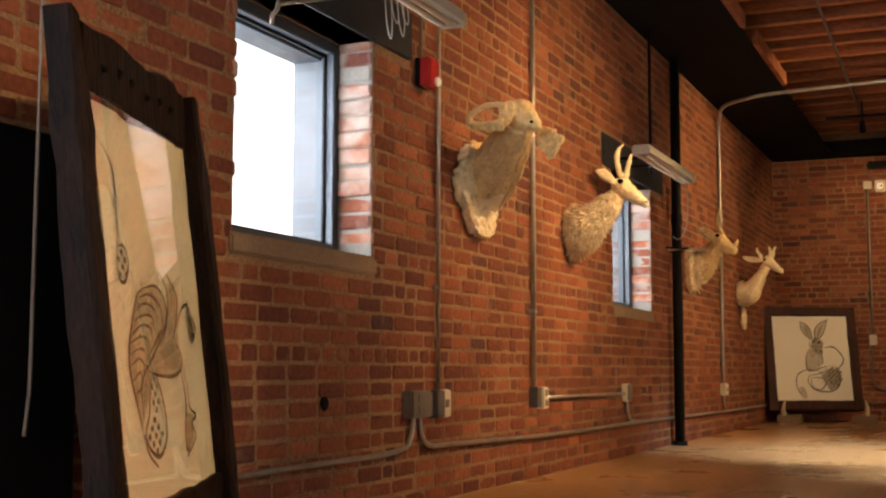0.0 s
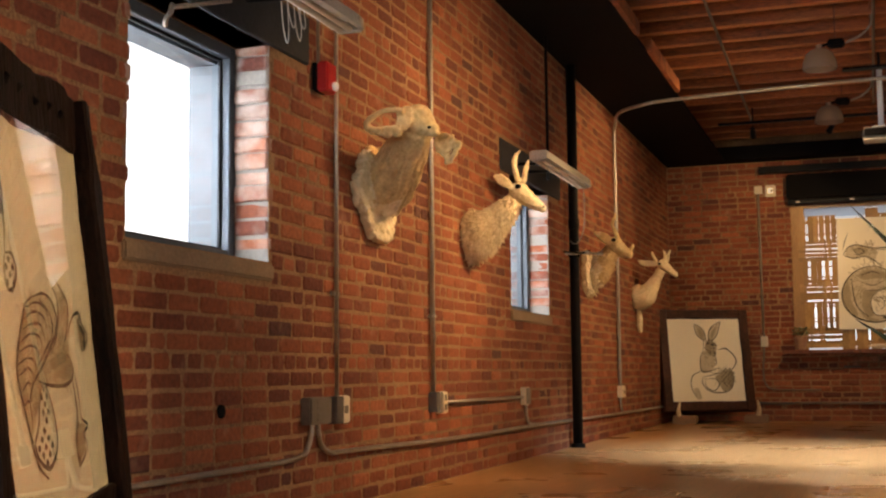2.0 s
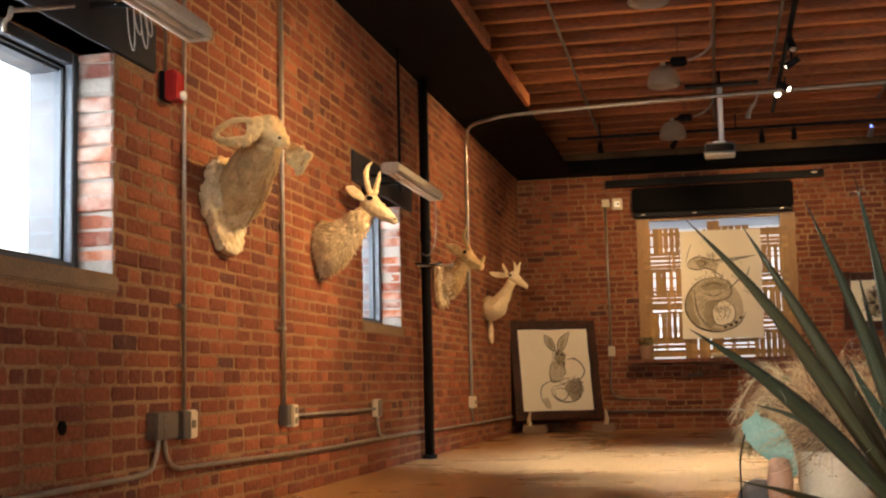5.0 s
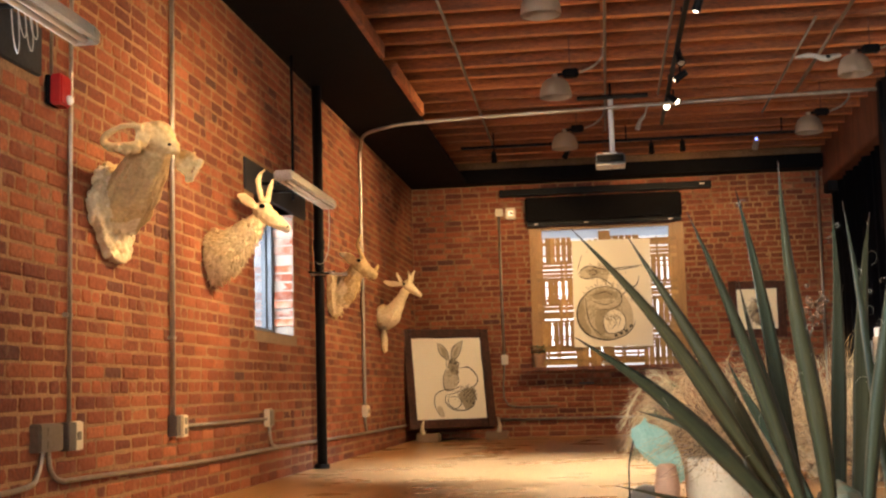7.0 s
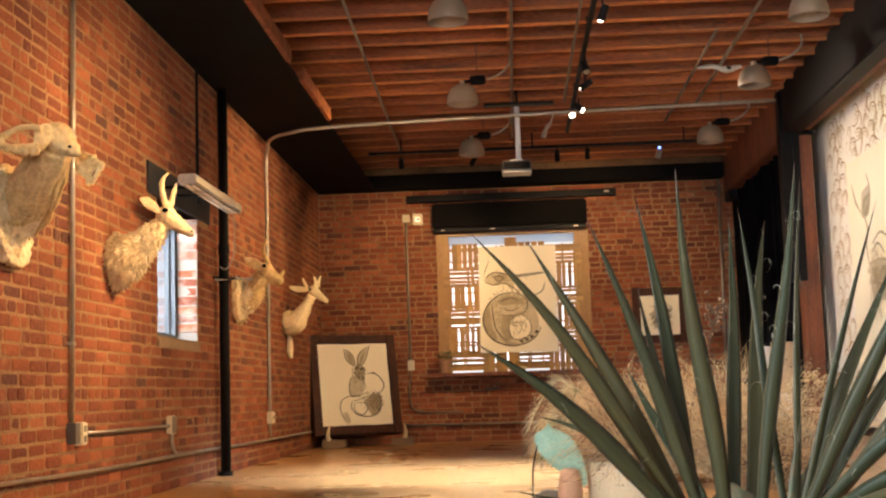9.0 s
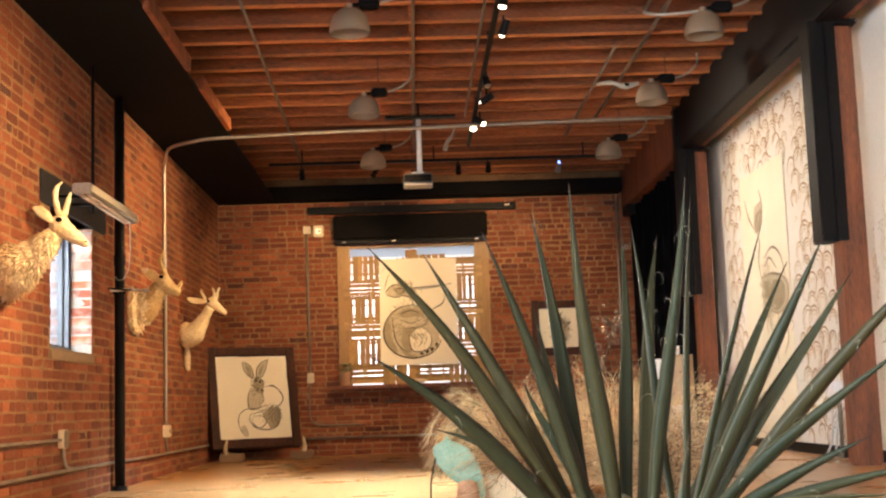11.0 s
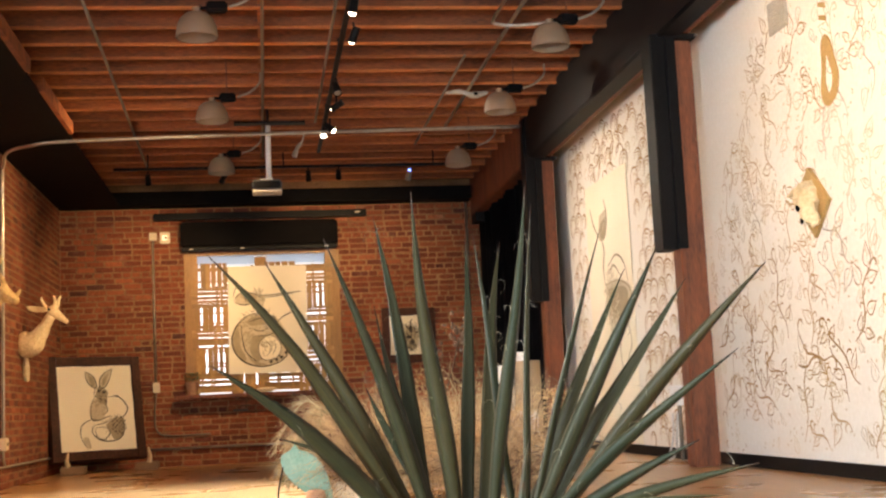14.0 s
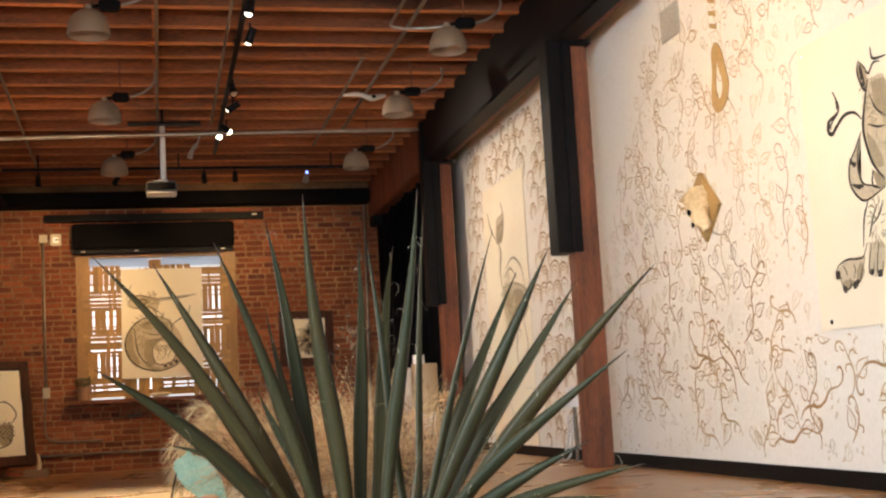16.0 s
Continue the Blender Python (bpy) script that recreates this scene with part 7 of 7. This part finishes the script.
# ================= planted group =================
def yucca():
    p = thing("yucca", "spiky dark green yucca with curling pale fibres in a clay tub", "plant", (2.63, 1.91, 0.0))
    core = Vector((0, 0, 0.33))
    tub = part("tub", lathe(B(), [(0.0, 0.0), (0.12, 0.0), (0.15, 0.26), (0.16, 0.26), (0.16, 0.29), (0.14, 0.29), (0.135, 0.25), (0.0, 0.25)], 24), "clay", p)
    part("stem", lathe(B(), [(0.05, 0.24), (0.055, 0.30), (0.05, 0.36), (0.03, 0.42), (0.0, 0.44)], 14), "leaf_old", p)
    # direction, rise and length of each leaf; the last value bends it down
    leaves = [(-151.4, 48.2, 0.63, 0.03), (-166.7, 57.7, 0.56, 0.02), (-140.4, 61.0, 0.56, 0.02), (151.9, 76.5, 0.57, 0.0), (-114.0, 68.9, 0.59, 0.0), (-150.8, 37.2, 0.53, 0.03),
              (166.5, 72.7, 0.43, 0.0), (76.4, 65.4, 0.60, 0.0), (-5.7, 86.6, 0.52, 0.0), (65.7, 59.9, 0.62, 0.01), (-65.2, 71.0, 0.59, 0.01), (-12.6, 77.5, 0.57, 0.0),
              (-24.1, 65.6, 0.56, 0.01), (17.7, 55.8, 0.56, 0.02), (-30.5, 55.8, 0.57, 0.01), (2.6, 49.2, 0.58, 0.02), (-26.9, 42.9, 0.64, 0.02), (-39.5, 35.2, 0.54, 0.03)]
    old = [(-42.4, 26.4, 0.43, 0.02), (-50.0, 18.2, 0.52, 0.03), (-57.6, 14.6, 0.51, 0.04), (37.3, 35.4, 0.44, 0.02), (-27.8, 62.2, 0.23, 0.0), (-135.3, 16.0, 0.475, 0.01), (110.0, 40.0, 0.45, 0.02), (140, 30, 0.42, 0.05)]
    rng = random.Random(17)
    for k, (az, el, ln, sag) in enumerate(leaves + old):
        a, e = radians(az), radians(el)
        d = Vector((math.cos(a) * math.cos(e), math.sin(a) * math.cos(e), math.sin(e)))
        out = Vector((math.cos(a), math.sin(a), 0))
        root = core + out * (0.045 + 0.045 * max(0.0, math.cos(a))) - d * 0.03
        tip = core + d * ln
        side = d.cross(Vector((0, 0, 1))).normalized()
        lean = d.cross(Vector((0, 1, 0))).normalized()
        side = (side + lean * (1.0 if lean.dot(side) >= 0 else -1.0) * 0.9).normalized()
        up = side.cross(d).normalized()
        tw = rng.uniform(-0.9, 0.9)
        n, bm, rows = 18, B(), []
        uv = bm.loops.layers.uv.new("leaf")
        wide = (0.0142 if k < len(leaves) else 0.0124) * rng.uniform(0.85, 1.10)
        wave = rng.uniform(-0.006, 0.006)
        sec = ((-1, 0), (-0.5, 0), (0, 0), (0.5, 0), (1, 0), (0.5, -0.0026), (0, -0.0042), (-0.5, -0.0026))
        for i in range(n + 1):
            t = i / n
            c = root.lerp(tip, t) + Vector((0, 0, 1)) * sag * math.sin(math.pi * t) * 0.9 + side * wave * math.sin(2 * math.pi * t)
            w = wide * (0.48 + 1.24 * t) if t < 0.42 else wide * (1 - ((t - 0.42) / 0.58) ** 1.45)
            w = max(w, 0.0005)
            r = tw * t
            a, u = side * math.cos(r) + up * math.sin(r), up * math.cos(r) - side * math.sin(r)
            thin = min(1.0, w / 0.008)
            rows.append([bm.verts.new(c + a * q * w + u * (abs(q) * 0.28 * w + h * thin)) for q, h in sec])
        for i, (ra, rb) in enumerate(zip(rows, rows[1:])):
            for j in range(8):
                f = bm.faces.new((ra[j], ra[(j + 1) % 8], rb[(j + 1) % 8], rb[j]))
                us = [sec[j][0], sec[(j + 1) % 8][0], sec[(j + 1) % 8][0], sec[j][0]]
                for lp, u_, v_ in zip(f.loops, us, (i, i, i + 1, i + 1)):
                    lp[uv].uv = (u_ * 0.5 + 0.5, v_ / n)
        bm.faces.new(rows[0]), bm.faces.new(rows[-1])
        bmesh.ops.recalc_face_normals(bm, faces=bm.faces)
        lf = part("leaf", bm, "leaf" if k < len(leaves) or k not in (21, 22) else "leaf_old", p, "" if k < len(leaves) else "low bent leaf", True)
        fb = B()
        for _ in range(5 if k < len(leaves) else 2):
            t = rng.uniform(0.30, 0.97)
            c = root.lerp(tip, t) + Vector((0, 0, 1)) * sag * math.sin(math.pi * t) * 0.9
            sd, w, q = rng.choice((-1, 1)), wide * (1 - t) * 1.1, rng.uniform(0, 6.28)
            rr, tight, pts = rng.uniform(0.004, 0.009), rng.uniform(0.02, 0.06), []
            for i in range(14):
                th, r2 = i * 0.36, rr * (1 - tight * i)
                pts.append(c + side * sd * (w + r2 * (1 - math.cos(th))) + d * r2 * math.sin(th) * 1.4 + up * 0.0025 * i * math.cos(q))
            sweep(fb, pts, list(np.linspace(0.00032, 0.00014, 14)), 4)
        tagged(part("fibre", fb, "fibre", lf, "pale curled fibre threads"), kind="stuff")
    return p


yucca()


def tangle(name, label, category, at, mats, n, height, spread, seed, droop, thick=(0.0012, 0.0024), lean=(0, 0), wild=0.3, fluff=0.25):
    """A clump of many thin bent stems from one root."""
    t = thing(name, label, category, at)
    rng = random.Random(seed)
    for m in mats:
        bm = B()
        for _ in range(n // len(mats)):
            a, r0 = rng.uniform(0, 6.28), rng.uniform(0, 0.05)
            r1 = spread * rng.uniform(0.15, 1.0)
            h = height * rng.uniform(0.55, 1.0)
            dx, dy = math.cos(a), math.sin(a)
            up, side = rng.uniform(0.75, 1.25), rng.uniform(0.2, 1.1)
            d = Vector((dx * side, dy * side, up)).normalized()
            c, p = Vector((dx * r0, dy * r0, 0)), []
            for i in range(7):
                p.append(c.copy())
                c = c + d * h * 0.21 + Vector((lean[0], lean[1], 0)) * 0.16
                d = (d + Vector((rng.gauss(0, wild), rng.gauss(0, wild), rng.gauss(0, wild))) + Vector((dx * r1, dy * r1, -droop * i * 0.55)) * 0.5).normalized()
            sweep(bm, smooth_line(p, 2), list(np.linspace(rng.uniform(*thick), 0.0006, 13)), 4, cap=False)
            if fluff and rng.random() < fluff:
                for q in p[4:]:
                    for _k in range(5):
                        e = q + Vector((rng.gauss(0, 0.014), rng.gauss(0, 0.014), rng.gauss(0, 0.014)))
                        bm.faces.new([bm.verts.new(e + Vector((rng.uniform(-1, 1), rng.uniform(-1, 1), rng.uniform(-1, 1))) * 0.007) for _j in range(3)])
        tagged(part("dry_stem", bm, m, t), kind="stuff")
    return t


pz = STEP
pl = thing("stoneware_planter", "tall cream stoneware planter on the raised floor", "planter", (2.83, 6.18, 0.0))
part("body", lathe(B(), [(0.0, 0.0), (0.16, 0.0), (0.175, 0.05), (0.18, 0.22), (0.185, 0.235), (0.17, 0.235), (0.165, 0.2), (0.0, 0.19)], 28), "pot", pl, smooth=True)
tangle("dry_grass_clump", "tangle of dry tan grass and twigs in the planter", "grass", (2.86, 6.2, 0.19), ("straw", "twig", "straw"), 1500, 0.50, 0.30, 41, 0.12, wild=0.38)
tangle("dry_grass_clump", "airy clump of dry tan seed heads", "grass", (3.30, 6.15, 0.13), ("straw", "plume", "straw"), 1900, 0.58, 0.42, 42, 0.16)
tangle("dry_grass_clump", "bleached dry grass leaning among the pots", "grass", (3.50, 6.0, 0.117), ("straw", "twig"), 620, 0.50, 0.26, 43, 0.18, wild=0.36)


def plumes(name, label, at, n, seed):
    """Soft grass plumes: each an arching spine with a coat of fine hairs combed along it."""
    t = thing(name, label, "grass", at)
    rng = random.Random(seed)
    for k in range(n):
        a = rng.gauss(math.pi, 0.75)                       # most fall towards the open floor
        reach, rise = rng.uniform(0.16, 0.42), rng.uniform(0.26, 0.52)
        dx, dy = math.cos(a), math.sin(a) * 0.7
        spine = smooth_line([(0, 0, 0), (dx * reach * 0.18, dy * reach * 0.18, rise * 0.62), (dx * reach * 0.5, dy * reach * 0.5, rise), (dx * reach * 0.85, dy * reach * 0.85, rise * rng.uniform(0.62, 0.85)), (dx * reach, dy * reach, rise * rng.uniform(0.25, 0.5))], 5)
        bm = B()
        sweep(bm, spine, list(np.linspace(0.0022, 0.0008, len(spine))), 5, cap=False)
        for _ in range(120):
            i = rng.randint(8, len(spine) - 2)
            p, d = spine[i], (spine[i + 1] - spine[i - 1]).normalized()
            q, h, r = p, [p], rng.uniform(0.05, 0.13)
            d = (d + Vector((rng.gauss(0, 0.28), rng.gauss(0, 0.28), rng.gauss(0, 0.22)))).normalized()
            for _j in range(3):
                q = q + d * r / 3
                d = (d + Vector((dx * 0.08, dy * 0.08, -0.22))).normalized()
                h.append(q)
            sweep(bm, h, [0.0010, 0.0009, 0.0006, 0.0003], 3, cap=False)
        tagged(part("plume", bm, ("plume", "plume", "moss", "straw")[k % 4], t), kind="stuff")
    return t


plumes("feather_grass", "feathery pale plume grass arching over the planter's side", (2.76, 6.80, 0.12), 26, 44)
base = thing("plant_base", "low dark tray holding the dry grasses", "tray", (3.2, 6.15, 0))
part("tray", box(B(), -0.16, 0.55, -0.10, 0.75, 0.0, 0.10, 0.02), "stone", base)
seed = thing("seed_head_stem", "dry brown stem with a knobbly seed head", "dry flower", (3.12, 6.1, 0.10))
part("stem", sweep(B(), smooth_line([(0, 0, 0), (0.03, 0, 0.35), (0.12, 0, 0.62), (0.17, 0.0, 0.80)], 5), 0.004, 6), "twig", seed)
bm = B()
rng = random.Random(6)
for _ in range(60):
    blob(bm, (0.17 + rng.gauss(0, 0.03), rng.gauss(0, 0.03), 0.83 + rng.gauss(0, 0.035)), rng.uniform(0.006, 0.014), sub=1)
tagged(part("head", bm, "twig", seed), kind="stuff")
seed2 = thing("seed_head_stem", "drooping dry fern-like seed spray", "dry flower", (3.60, 6.0, 0.117))
part("stem", sweep(B(), smooth_line([(0, 0, 0), (0.04, 0, 0.4), (0.12, 0, 0.52), (0.24, 0, 0.50)], 5), 0.003, 6), "twig", seed2)
bm = B()
for _ in range(160):
    u = rng.random()
    blob(bm, (0.08 + 0.2 * u + rng.gauss(0, 0.02), rng.gauss(0, 0.03), 0.50 - 0.24 * u * rng.random() + rng.gauss(0, 0.012)), rng.uniform(0.004, 0.009), sub=1)
tagged(part("spray", bm, "straw", seed2), kind="stuff")

bird = thing("verdigris_figure", "verdigris metal leaf-shaped figure on thin wire legs", "ornament", (2.40, 6.08, 0))
bm = B()
out = [(0.0, 0.345), (0.005, 0.375), (0.03, 0.39), (0.05, 0.40), (0.072, 0.43), (0.085, 0.40), (0.13, 0.385), (0.17, 0.36), (0.20, 0.32), (0.225, 0.26), (0.24, 0.20), (0.245, 0.14), (0.225, 0.115), (0.205, 0.15), (0.16, 0.175), (0.11, 0.20), (0.06, 0.24), (0.02, 0.29)]
bm.faces.new([bm.verts.new((x, -0.02 * math.sin(x * 12), z)) for x, z in out])
g3 = bmesh.ops.extrude_face_region(bm, geom=bm.faces[:])
bmesh.ops.translate(bm, vec=(0, 0.030, 0), verts=[v for v in g3["geom"] if isinstance(v, bmesh.types.BMVert)])
bmesh.ops.recalc_face_normals(bm, faces=bm.faces)
part("body", bm, "verdigris", bird)
part("leg", sweep(B(), smooth_line([(0.012, 0, 0.32), (-0.005, 0, 0.25), (-0.015, 0, 0.18), (-0.016, 0, 0.0)], 5), 0.004, 6), "soot", bird)
part("leg", sweep(B(), smooth_line([(0.15, 0.01, 0.24), (0.17, 0.02, 0.16), (0.18, 0.02, 0.0)], 5), 0.004, 6), "soot", bird)
fp = thing("clay_foot", "small dull brown clay pot beside the planter", "pot", (2.56, 6.05, 0))
part("pot", lathe(B(), [(0.0, 0.0), (0.05, 0.0), (0.06, 0.10), (0.045, 0.20), (0.03, 0.21), (0.0, 0.21)], 18), "clay", fp, smooth=True)
rk = thing("dark_stone", "rounded dark stone on the floor by the figure", "stone", (2.47, 6.2, 0.0))
bm = blob(B(), (0, 0, 0.0), 0.10, (1, 0.8, 1.05), 3)
for v in bm.verts:
    v.co *= 1 + 0.15 * noise.noise(v.co * 14)
    v.co.z = max(v.co.z, 0)
part("stone", bm, "stone", rk, smooth=True)

rl = thing("paper_roll", "rolls of white and kraft paper standing by the far post", "paper roll", (4.42, 10.3, STEP))
for nm, x, y, r, h, mat in (("kraft_roll", 0.09, 0.0, 0.108, 0.79, "kraft"), ("roll", -0.085, 0.02, 0.066, 0.76, "white_card"), ("roll", 0.08, 0.17, 0.05, 0.87, "white_card")):
    part(nm, lathe(B(), [(0.0, 0.0), (r, 0.0), (r, h), (r - 0.012, h), (r - 0.012, h - 0.08), (0.0, h - 0.08)], 24, (x, y, 0)), mat, rl, smooth=True)
part("card", box(B(), -0.05, 0.13, -0.17, -0.15, 0.0, 0.38, 0.002), "white_card", rl, "white card leaning on the rolls")

# ================= bricks =================
H1 = [W1, (W1[0] - 0.24, W1[1] + 0.35, W1[3] - 0.01, LINTEL_TOP), (W1[0] - 0.02, W1[1] + 0.02, W1[2] - 0.075, W1[2] + 0.01)]
H2 = [W2, (W2[0] - 0.24, W2[1] + 0.35, W2[3] - 0.01, LINTEL_TOP), (W2[0] - 0.02, W2[1] + 0.02, W2[2] - 0.075, W2[2] + 0.01)]
brick_wall(wall_left, (1.2, LEN_Y - 0.002), SOFFIT, H1 + H2, (3.3, 5.5, 0.1, 3.0), Matrix(), 1)
H0 = [W0, (W0[0] - 0.24, W0[1] + 0.35, W0[3] - 0.01, LINTEL_TOP), (W0[0] - 0.02, W0[1] + 0.02, W0[2] - 0.075, W0[2] + 0.01)]
brick_wall(wall_left, (BACK_Y + 0.002, 1.19), SOFFIT, H0, (9, 9, 9, 9), Matrix(), 6)
brick_wall(wall_far, (0.003, 5.27), SOFFIT, [FARWIN], (0.0, 5.0, 0.1, 3.0), FAR, 2)
